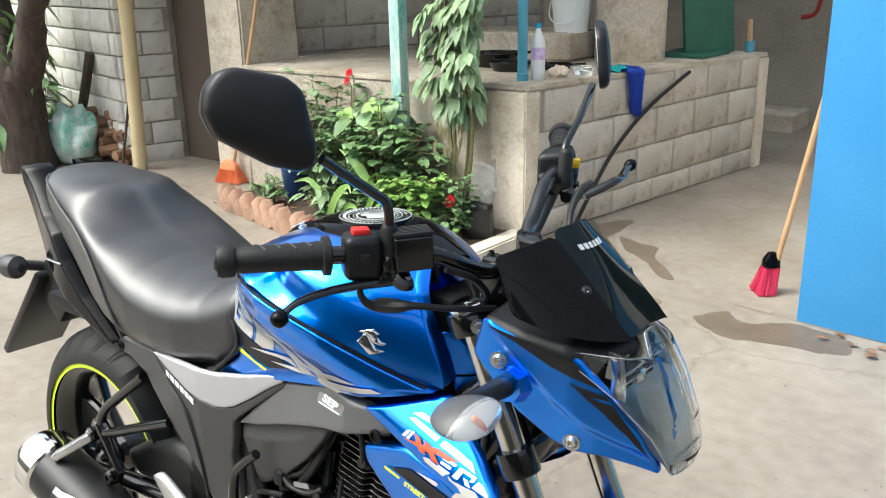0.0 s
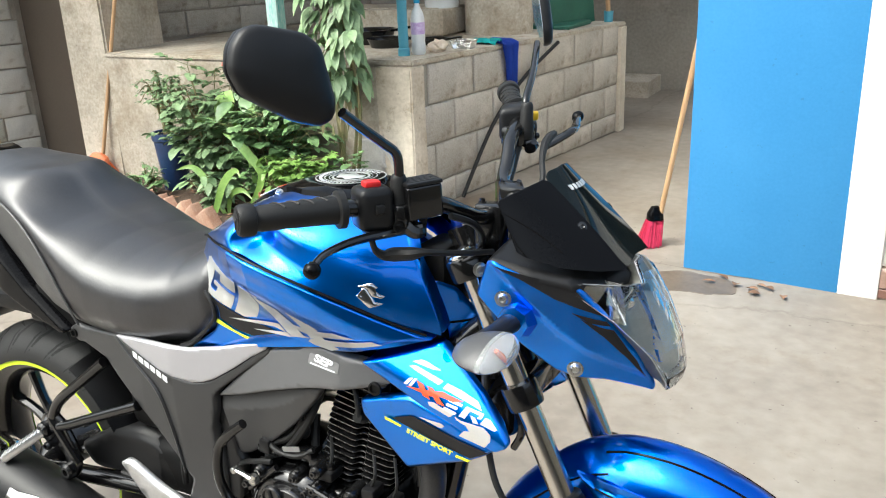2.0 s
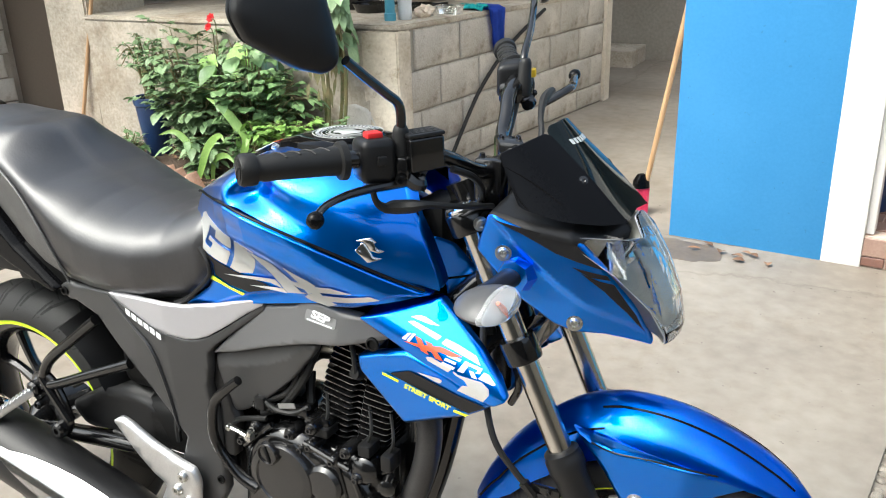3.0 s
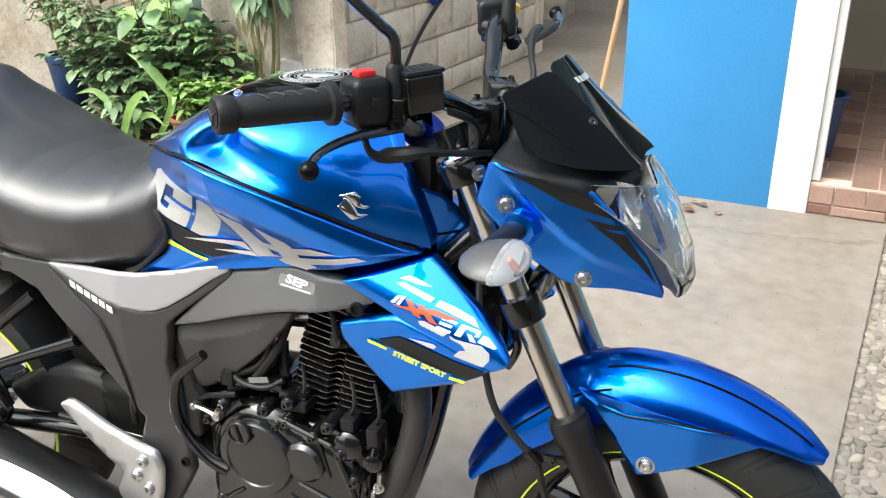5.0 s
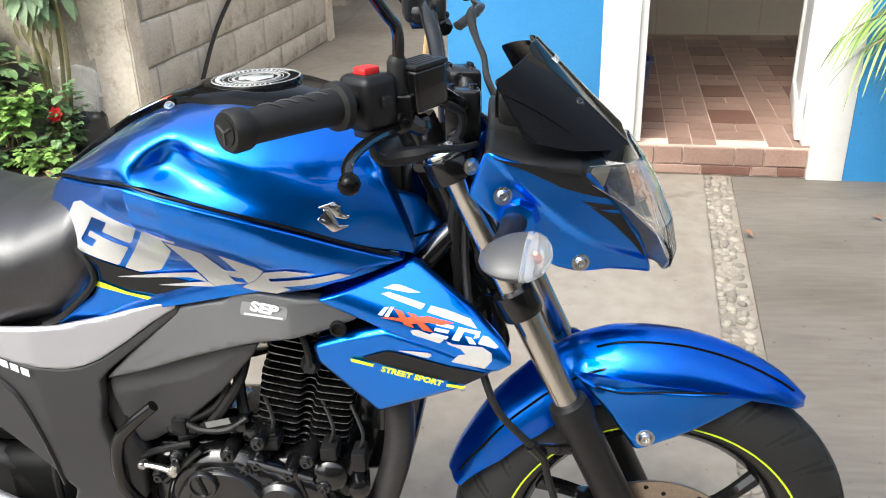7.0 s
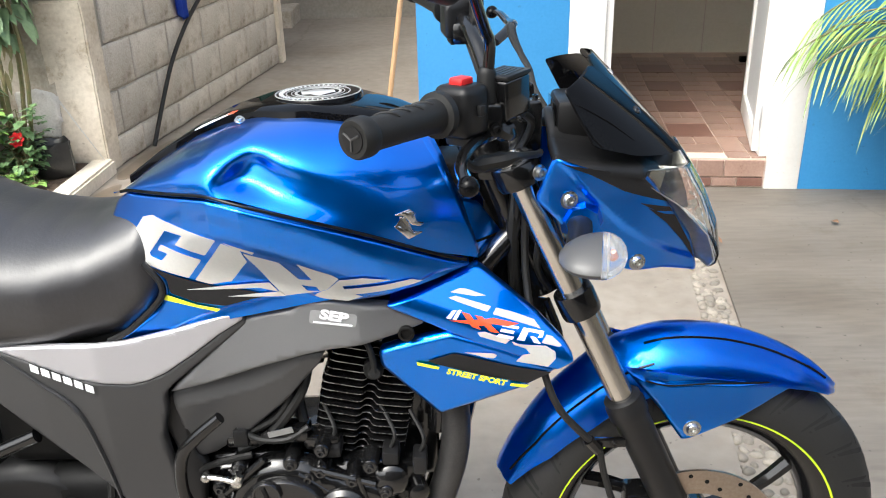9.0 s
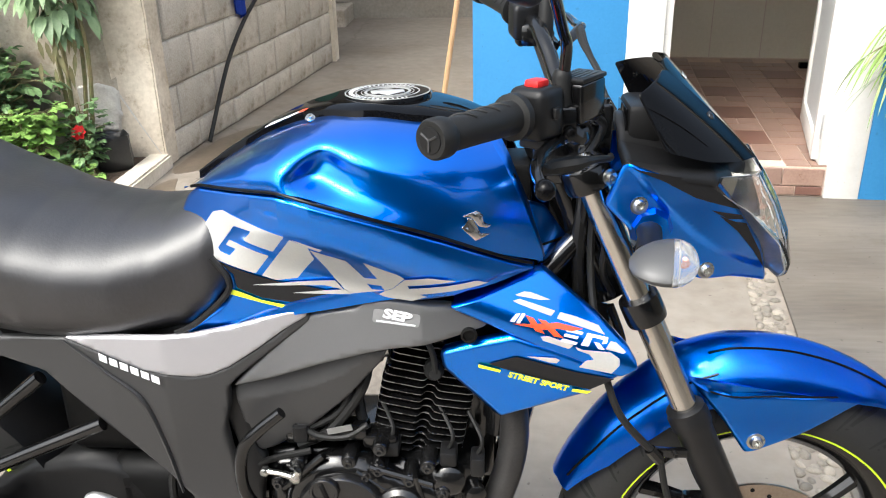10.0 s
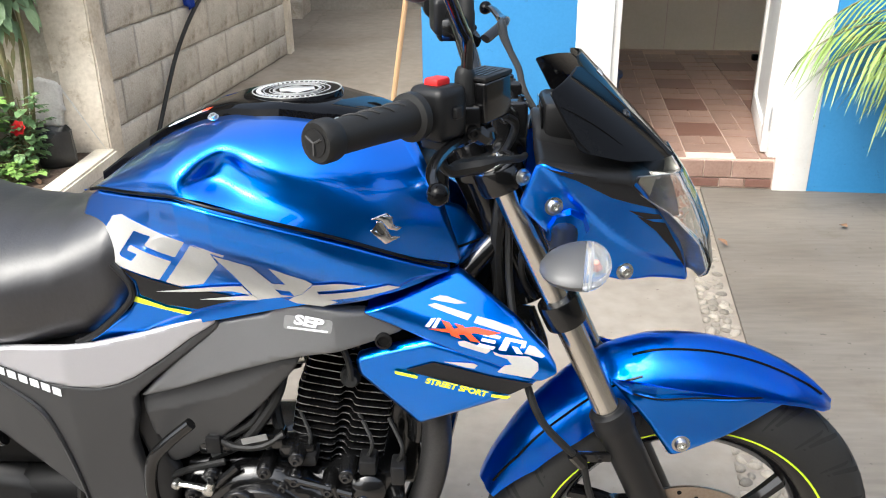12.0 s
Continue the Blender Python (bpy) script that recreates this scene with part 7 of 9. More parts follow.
        part("sensor_lead", bm, RUBBER, case)
    bm = bmesh.new()
    box(bm, 0, 0.036, -0.0015, 0, 0, 0.009, 0, m=pose(0.706, -0.111, 0.525, 0, -14, 0))
    part("tag", bm, BADGE_GREY, case, "small grey tag")
    for x, z in ((0.920, 0.385), (0.908, 0.350)):
        bm = bmesh.new()
        tube(bm, [(x, -0.108, z), (x + 0.004, -0.112, z + 0.030)], 0.0035, 6, 1)
        hexbolt(bm, (x, -0.106, z), (0.1, -1, 0), 0.006, 0.009)
        part("bracket_bolt", bm, ZINC, case)
    for x, z, l in ((0.642, 0.505, 0.05), (0.700, 0.512, 0.06), (0.752, 0.500, 0.05)):
        bm = bmesh.new()
        box(bm, x, x + l, -0.108, -0.070, z, z + 0.022, 0.006, 2)
        part("case_lug", bm, ENGINE_BLACK, case)
    # intake, carburettor hoses and loom behind the cylinder
    bm = bmesh.new()
    lathe(bm, [(0.026, 0), (0.028, 0.01), (0.024, 0.03), (0.026, 0.05), (0.024, 0.07)], (0.700, -0.01, 0.600), (1, 0, 0.2), 20)
    part("intake_boot", bm, RUBBER, eng)
    bm = bmesh.new()
    lathe(bm, [(0.010, 0), (0.013, 0.002), (0.013, 0.060), (0.010, 0.062)], (0.728, -0.058, 0.628), (1, 0.1, 0.08), 16)
    part("throttle_body", bm, ZINC, eng, "bright throttle body")
    for pts, r in (([(0.700, -0.09, 0.620), (0.735, -0.095, 0.590), (0.720, -0.10, 0.555), (0.680, -0.10, 0.530)], 0.006), ([(0.765, -0.07, 0.640), (0.758, -0.095, 0.600), (0.735, -0.10, 0.560), (0.700, -0.10, 0.520), (0.660, -0.10, 0.500)], 0.0075),
                   ([(0.660, -0.105, 0.540), (0.690, -0.110, 0.522), (0.730, -0.108, 0.520), (0.760, -0.10, 0.535)], 0.005), ([(0.590, -0.10, 0.46), (0.630, -0.12, 0.49), (0.680, -0.115, 0.50)], 0.005), ([(0.74, -0.06, 0.58), (0.75, -0.08, 0.53), (0.77, -0.09, 0.49)], 0.008)):
        bm = bmesh.new()
        tube(bm, pts, r, 8, 6)
        part("hose", bm, RUBBER, eng)
    bm = bmesh.new()
    box(bm, 0.665, 0.715, -0.095, -0.04, 0.520, 0.575, 0.010, 2)
    box(bm, 0.600, 0.700, -0.05, 0.05, 0.585, 0.660, 0.02, 2)
    part("air_duct", bm, BLACK_AND_SHADE, eng)
    bm = bmesh.new()
    box(bm, 0.880, 0.940, -0.03, 0.03, 0.400, 0.575, 0.01, 2)
    part("engine_mount", bm, ENGINE_BLACK, eng)
    # clutch release arm
    bm = bmesh.new()
    tube(bm, [(0.617, -0.140, 0.482), (0.640, -0.143, 0.481), (0.662, -0.142, 0.474)], [0.006, 0.0055, 0.0075], 8, 4, flat=0.7)
    lathe(bm, [(0.0075, 0), (0.0075, 0.012), (0.004, 0.014)], (0.662, -0.136, 0.474), (0, -1, 0), 12)
    lathe(bm, [(0.006, 0), (0.006, 0.010), (0.003, 0.012)], (0.619, -0.136, 0.482), (0, -1, 0), 12)
    tube(bm, [(0.662, -0.146, 0.474), (0.668, -0.146, 0.488)], 0.005, 8, 1)
    part("clutch_arm", bm, ZINC, eng, "bright plated clutch release arm")
    # kick lever folded up beside the cover
    bm = bmesh.new()
    tube(bm, [(0.652, -0.146, 0.581), (0.618, -0.148, 0.552), (0.594, -0.148, 0.522), (0.587, -0.148, 0.474), (0.596, -0.146, 0.436), (0.630, -0.142, 0.392), (0.668, -0.138, 0.372)], [0.0082, 0.0088, 0.009, 0.009, 0.009, 0.010, 0.012], 12, 6)
    part("kick_lever", bm, SATIN_BLACK, eng, "bent black kick lever")
    # exhaust
    bm = bmesh.new()
    tube(bm, [(0.895, -0.02, 0.590), (0.935, -0.04, 0.582), (0.962, -0.055, 0.550), (0.966, -0.065, 0.490), (0.950, -0.075, 0.420), (0.905, -0.085, 0.310), (0.82, -0.10, 0.190), (0.68, -0.13, 0.150), (0.54, -0.160, 0.175)], 0.0215, 16, 6)
    part("exhaust_pipe", bm, EXHAUST, eng, "dark coated exhaust header pipe")
    d = Vector((-0.60, -0.03, 0.20)).normalized()
    bm = bmesh.new()
    lathe(bm, [(0.024, -0.06), (0.040, 0.0), (0.058, 0.07), (0.064, 0.16), (0.066, 0.42), (0.062, 0.50)], (0.51, -0.165, 0.185), d, 32)
    can = part("muffler", bm, MATT_BLACK, eng, "matt black muffler with chrome shield")
    bm = bmesh.new()
    lathe(bm, [(0.062, 0.50), (0.068, 0.505), (0.068, 0.545), (0.055, 0.57), (0.030, 0.575), (0.028, 0.55)], (0.51, -0.165, 0.185), d, 32)
    part("muffler_cap", bm, CHROME, can, "chrome muffler end cap")
    sd = d.cross(Vector((0, 0, 1))).normalized()
    if sd.y > 0:
        sd = -sd
    up = sd.cross(d) if sd.cross(d).z > 0 else d.cross(sd)
    bm = bmesh.new()
    loops = []
    for i in range(21):
        t = i / 20
        h = 0.02 + 0.40 * t
        r = float(np.interp(h, [0, 0.07, 0.16, 0.42], [0.040, 0.058, 0.064, 0.066])) + 0.006
        w = 0.55 * math.sin(math.pi * min(0.08 + 0.92 * t, 0.96)) ** 0.6
        row = []
        for j in range(9):
            a = 0.55 + w * (j / 4 - 1)
            row.append(Vector((0.51, -0.165, 0.185)) + d * h + (sd * math.cos(a) + up * math.sin(a)) * r)
        loops.append(row)
    skin(bm, loops, closed=False, caps=False)
    bmesh.ops.solidify(bm, geom=bm.faces[:], thickness=0.002)
    part("heat_shield", bm, CHROME, can, "chrome heat shield")


build_engine()


def build_rear():
    # swing arm, chain guard and rear mudguard
    for sgn in (-1, 1):
        bm = bmesh.new()
        tube(bm, [(0.52, 0.075 * sgn, 0.345), (0.36, 0.092 * sgn, 0.345), (0.18, 0.100 * sgn, 0.330), (0.0, 0.102 * sgn, 0.302)], [0.026, 0.024, 0.022, 0.020], 12, 5, flat=0.8)
        part("swing_arm", bm, SATIN_BLACK, bike, "black swing arm")
    bm = sheet(rounded([(0.16, 0.395), (0.25, 0.446), (0.330, 0.462), (0.395, 0.448), (0.470, 0.372), (0.452, 0.348), (0.300, 0.362), (0.200, 0.350)], 0.02), lambda a, b: (a, -0.100, b), (0, 0.05, 0), 0.02, 0.010)
    part("chain_case", bm, MATT_BLACK, bike, "black plastic hugger beside the rear wheel")
    bm = bmesh.new()
    loops = []
    for i in range(30):
        a = radians(8 + 50 * i / 29)
        r = 0.335
        loops.append([(AXLE_R.x + (r - 0.03 * abs(j / 4) ** 2.5) * math.cos(a), 0.098 * j / 4, AXLE_R.z + (r - 0.03 * abs(j / 4) ** 2.5) * math.sin(a)) for j in range(-4, 5)])
    skin(bm, loops, closed=False, caps=False)
    bmesh.ops.solidify(bm, geom=bm.faces[:], thickness=0.003)
    part("rear_mudguard", bm, MATT_BLACK, bike, "black inner rear mudguard")
    bm = bmesh.new()
    box(bm, 0.30, 0.52, -0.085, 0.085, 0.46, 0.66, 0.03, 3)
    box(bm, 0.36, 0.54, -0.10, 0.10, 0.30, 0.46, 0.03, 3)
    tube(bm, [(0.46, 0, 0.36), (0.30, 0, 0.62)], 0.032, 14, 1)
    part("rear_frame", bm, BLACK_AND_SHADE, bike)
    bm = bmesh.new()
    tube(bm, [(0.470, -0.115, 0.40), (0.474, -0.118, 0.45), (0.486, -0.112, 0.49)], 0.006, 8, 4)
    tube(bm, [(0.38, -0.11, 0.330), (0.45, -0.115, 0.326), (0.50, -0.11, 0.33)], 0.006, 8, 4)
    tube(bm, [(0.30, -0.115, 0.375), (0.42, -0.118, 0.372), (0.50, -0.115, 0.362)], 0.005, 8, 4)
    part("brake_cable", bm, RUBBER, bike)
    # pillion foot rest on two stays
    bm = bmesh.new()
    tube(bm, [(0.318, -0.136, 0.622), (0.255, -0.142, 0.572), (0.185, -0.146, 0.515), (0.160, -0.148, 0.470)], 0.0105, 12, 5)
    tube(bm, [(0.396, -0.138, 0.552), (0.300, -0.144, 0.512), (0.215, -0.147, 0.475), (0.160, -0.148, 0.455)], 0.0105, 12, 5)
    hanger = part("foot_rest_stay", bm, SATIN_BLACK, bike, "black tubular pillion foot rest stay")
    bm = bmesh.new()
    sheet(rounded([(0.118, 0.440), (0.135, 0.480), (0.165, 0.492), (0.195, 0.470), (0.215, 0.430), (0.222, 0.380), (0.200, 0.350), (0.182, 0.360), (0.186, 0.400), (0.160, 0.420), (0.135, 0.415)], 0.012), lambda a, b: (a, -0.152, b), (0, 0.010, 0), 0.03, 0.003, bm)
    for x, z, r in ((0.142, 0.450, 0.016), (0.196, 0.372, 0.017), (0.150, 0.418, 0.009)):
        lathe(bm, [(r, 0), (r, 0.010), (r * 0.7, 0.014), (r * 0.4, 0.014), (r * 0.35, 0.008)], (x, -0.152, z), (0, -1, 0), 16)
    tube(bm, [(0.225, -0.150, 0.395), (0.160, -0.150, 0.478)], 0.010, 10, 1)
    plate = part("hanger_plate", bm, SATIN_BLACK, hanger)
    bm = bmesh.new()
    lathe(bm, [(0.0045, 0), (0.0045, 0.004), (0, 0.004)], (0.142, -0.165, 0.450), (0, -1, 0), 10)
    part("pivot_pin", bm, ZINC, hanger)
    bm = bmesh.new()
    box(bm, -0.010, 0.010, -0.008, 0.008, 0.008, 0.105, 0.004, 2, m=Matrix.Translation((0.148, -0.155, 0.452)) @ Vector((-0.62, -0.52, -0.50)).to_track_quat("Z", "Y").to_matrix().to_4x4())
    peg = part("pillion_peg", bm, ALLOY, hanger, "ribbed bare alloy pillion peg")
    mm = Matrix.Translation((0.148, -0.155, 0.452)) @ Vector((-0.62, -0.52, -0.50)).to_track_quat("Z", "Y").to_matrix().to_4x4()
    for k in range(10):
        bm = bmesh.new()
        box(bm, -0.0108, 0.0108, 0.007, 0.0098, 0.016 + 0.0085 * k, 0.020 + 0.0085 * k, 0.001, 1, m=mm)
        part("peg_rib", bm, ALLOY, peg)
    # rider's heel plate and bracket in bare alloy
    bm = sheet(rounded([(0.350, 0.434), (0.366, 0.441), (0.386, 0.436), (0.440, 0.408), (0.500, 0.386), (0.536, 0.378), (0.545, 0.350), (0.538, 0.300), (0.520, 0.250), (0.470, 0.240), (0.448, 0.285), (0.470, 0.330), (0.440, 0.346), (0.400, 0.380)], 0.008), lambda a, b: (a, -0.158, b), (0, 0.014, 0), 0.02, 0.003)
    heel = part("heel_plate", bm, ALLOY, bike, "bare alloy heel plate and foot rest bracket")
    for x, z in ((0.515, 0.362), (0.520, 0.310), (0.498, 0.330)):
        bm = bmesh.new()
        lathe(bm, [(0.011, 0), (0.011, 0.004), (0.008, 0.008), (0.004, 0.008), (0.0035, 0.003)], (x, -0.158, z), (0, -1, 0), 14)
        part("bracket_bolt", bm, ZINC, heel)
    # tail
    tail_y = lambda x, z: -0.142 + 0.050 * smoothstep(0.08, -0.16, x)
    tail = side_panel("tail_cowl", [(-0.165, 0.962), (-0.140, 0.955), (-0.095, 0.920), (-0.040, 0.875), (0.020, 0.848), (0.060, 0.800), (0.130, 0.738), (0.232, 0.668), (0.215, 0.660), (0.110, 0.698), (0.020, 0.740), (-0.045, 0.776), (-0.105, 0.845), (-0.160, 0.925)], tail_y, GLOSS_BLACK, "gloss black tail cowl", roll=0.006, thick=0.06)
    bm = bmesh.new()
    tube(bm, [(-0.04, tail_y(-0.04, 0.78) - 0.002, 0.782), (0.02, tail_y(0.02, 0.79) - 0.002, 0.792), (0.065, tail_y(0.06, 0.79) - 0.002, 0.796)], 0.002, 6, 4)
    part("cowl_seam", bm, SILVER_PLASTIC, tail)
    bm = bmesh.new()
    box(bm, -0.15, 0.20, -0.070, 0.070, 0.745, 0.900, 0.03, 3)
    box(bm, -0.19, -0.12, -0.045, 0.045, 0.820, 0.900, 0.02, 3)
    part("tail_core", bm, BLACK_AND_SHADE, bike)
    # rear mud flap with plate and indicators
    bm = bmesh.new()
    mm = Matrix.Translation((-0.20, 0, 0.690)) @ Matrix.Rotation(radians(42), 4, "Y")
    box(bm, -0.012, 0.012, -0.075, 0.075, -0.31, 0.02, 0.008, 2, m=mm)
    box(bm, -0.03, 0.10, -0.05, 0.05, -0.06, 0.06, 0.015, 2, m=mm)
    flap = part("mud_flap", bm, MATT_BLACK, bike, "black rear mud flap")
    bm = bmesh.new()
    box(bm, -0.017, -0.013, -0.065, 0.065, -0.25, -0.06, 0.004, 2, m=mm)
    part("number_plate_holder", bm, GLOSS_BLACK, flap)
    for sgn in (1, -1):
        bm = bmesh.new()
        tube(bm, [(-0.21, -0.045 * sgn, 0.715), (-0.22, -0.085 * sgn, 0.725)], 0.012, 10, 1)
        lathe(bm, [(0.004, -0.035), (0.022, -0.02), (0.028, 0.0), (0.026, 0.022), (0.010, 0.035)], (-0.222, -0.112 * sgn, 0.728), (1, 0.2 * sgn, 0), 16)
        part("rear_indicator", bm, GREY_PLASTIC, flap, "grey rear indicator")
    # side stand on the far side
    bm = bmesh.new()
    tube(bm, [(0.56, 0.10, 0.27), (0.54, 0.17, 0.13), (0.52, 0.215, 0.012)], 0.011, 10, 4)
    box(bm, 0.49, 0.55, 0.195, 0.235, 0.006, 0.016, 0.003, 1)
    part("side_stand", bm, SATIN_BLACK, bike, "black side stand")


build_rear()
# ---- plants, tools and clutter ----
def leaf_blade(bm, base, d, up, length, width, droop=0.25, fold=0.25):
    """One pointed leaf, folded along its midrib and drooping to the tip."""
    d = Vector(d).normalized()
    side = d.cross(Vector(up))
    side = side.normalized() if side.length > 1e-4 else Vector((1, 0, 0))
    nn = side.cross(d)
    mid, le, ri = [], [], []
    for t, w in ((0, 0.06), (0.25, 0.8), (0.5, 1.0), (0.78, 0.62), (1, 0.02)):
        c = Vector(base) + d * (length * t) - Vector((0, 0, droop * length * t * t))
        mid.append(bm.verts.new(c))
        le.append(bm.verts.new(c - side * (width * 0.5 * w) + nn * (fold * width * 0.5 * w)))
        ri.append(bm.verts.new(c + side * (width * 0.5 * w) + nn * (fold * width * 0.5 * w)))
    for i in range(4):
        bm.faces.new((le[i], mid[i], mid[i + 1], le[i + 1]))
        bm.faces.new((mid[i], ri[i], ri[i + 1], mid[i + 1]))


def finish_leaves(bm, material, parent, label=""):
    for f in bm.faces:
        f.smooth = True
    me = bpy.data.meshes.new("leaves")
    bm.to_mesh(me)
    bm.free()
    me.materials.append(material)
    ob = new("leaves", me)
    ob.parent = parent
    return tagged(ob, label, kind="stuff")


def bush(name, label, foot, height, spread, n_stems, n_leaf, size, material, seed, stem_r=0.004, pot=None, group="", compound=True):
    rnd = random.Random(seed)
    root = thing(name, label, "plant", group, Matrix.Translation(foot))
    sm, lm = bmesh.new(), bmesh.new()
    z0 = 0.0
    if pot:
        r, h, mt, nm = pot
        b = bmesh.new()
        lathe(b, [(r * 0.72, 0), (r * 0.98, h * 0.86), (r * 1.06, h * 0.88), (r * 1.06, h), (r * 0.92, h), (r * 0.88, h * 0.8), (0, h * 0.8)], (0, 0, 0), (0, 0, 1), 20)
        part(nm, b, mt, root)
        z0 = h * 0.78
    for s in range(n_stems):
        a = rnd.uniform(0, 2 * math.pi)
        q = rnd.uniform(0.25, 1.0)
        tip = Vector((spread[0] * q * math.cos(a), spread[1] * q * math.sin(a), z0 + height * rnd.uniform(0.55, 1.0) * (1.15 - 0.35 * q)))
        ctrl = [Vector((rnd.uniform(-0.03, 0.03), rnd.uniform(-0.03, 0.03), z0)), tip * 0.5 + Vector((0, 0, z0 + 0.12 * height)), tip]
        tube(sm, ctrl, [stem_r * 1.3, stem_r, stem_r * 0.5], 5, 4)
        path = spline(ctrl, 10)
        for k in range(n_leaf):
            t = rnd.uniform(0.18, 1.0)
            p = path[min(int(t * len(path)), len(path) - 1)]
            b = rnd.uniform(0, 2 * math.pi)
            d = Vector((math.cos(b), math.sin(b), rnd.uniform(-0.35, 0.45)))
            L = size * rnd.uniform(0.65, 1.25)
            if compound:
                end = p + d.normalized() * L * 1.2
                tube(sm, [p, end], stem_r * 0.35, 4, 1)
                sd = d.cross(Vector((0, 0, 1))).normalized()
                for off, f in ((0.0, 1.0), (0.35, 0.85), (-0.35, 0.85), (0.85, 0.7), (-0.85, 0.7)):
                    leaf_blade(lm, end - d.normalized() * L * 0.45 * abs(off), d + sd * off * 1.4, (rnd.uniform(-0.3, 0.3), rnd.uniform(-0.3, 0.3), 1), L * 0.62 * f, L * 0.54 * f, rnd.uniform(0.1, 0.5))
            else:
                leaf_blade(lm, p, d, (rnd.uniform(-0.3, 0.3), rnd.uniform(-0.3, 0.3), 1), L, L * 0.46, rnd.uniform(0.1, 0.5))
    part("stem", sm, STEM, root)
    finish_leaves(lm, material, root)
    return root


def rose_flower(parent_foot, z, r, label="open red rose on a thin stem"):
    rnd = random.Random(int(z * 1000))
    root = thing("rose", label, "flower", "", Matrix.Translation((parent_foot[0], parent_foot[1], z)) @ Matrix.Rotation(radians(62), 4, "X"))
    b = bmesh.new()
    for ring, (n, rr, tilt) in enumerate(((4, 0.35, 1.3), (5, 0.65, 0.9), (7, 1.0, 0.45))):
        for k in range(n):
            a = 2 * math.pi * k / n + ring * 0.5
            leaf_blade(b, (0.2 * r * math.cos(a), 0.2 * r * math.sin(a), 0), (math.cos(a), math.sin(a), tilt), (-math.cos(a), -math.sin(a), 0.4), r * rr * 1.25, r * rr * 1.2, -0.1, 0.5)
    part("petals", b, ROSE, root, smooth=60)
    b = bmesh.new()
    tube(b, [(0, 0, 0), (0.005, -0.02, -0.03), (0.01, -0.17, -0.09)], 0.003, 5, 3)
    part("stem", b, STEM, root)


def nursery_bag():
    """A slumped black plastic bag of soil with a folded rim."""
    rnd = random.Random(77)
    b = bmesh.new()
    loops = []
    for h, r in ((0.0, 0.070), (0.01, 0.080), (0.05, 0.086), (0.09, 0.084), (0.125, 0.080), (0.140, 0.082), (0.146, 0.078), (0.138, 0.070), (0.118, 0.062)):
        ring = []
        for k in range(20):
            a = 2 * math.pi * k / 20
            sq = 1 / max(abs(math.cos(a - 0.5)), abs(math.sin(a - 0.5))) ** 0.6
            ring.append((r * sq * math.cos(a) * (1 + rnd.uniform(-0.03, 0.03)), r * 0.9 * sq * math.sin(a), h + (rnd.uniform(-0.012, 0.012) if h > 0.12 else 0)))
        loops.append(ring)
    skin(b, loops)
    root = part("nursery_bag", b, BLACK_BAG, None, "black plastic nursery bag slumped by the corner post", smooth=50)
    root.matrix_world = Matrix.Translation((-0.775, 2.455, 0.05))
    root["category"] = "plant bag"


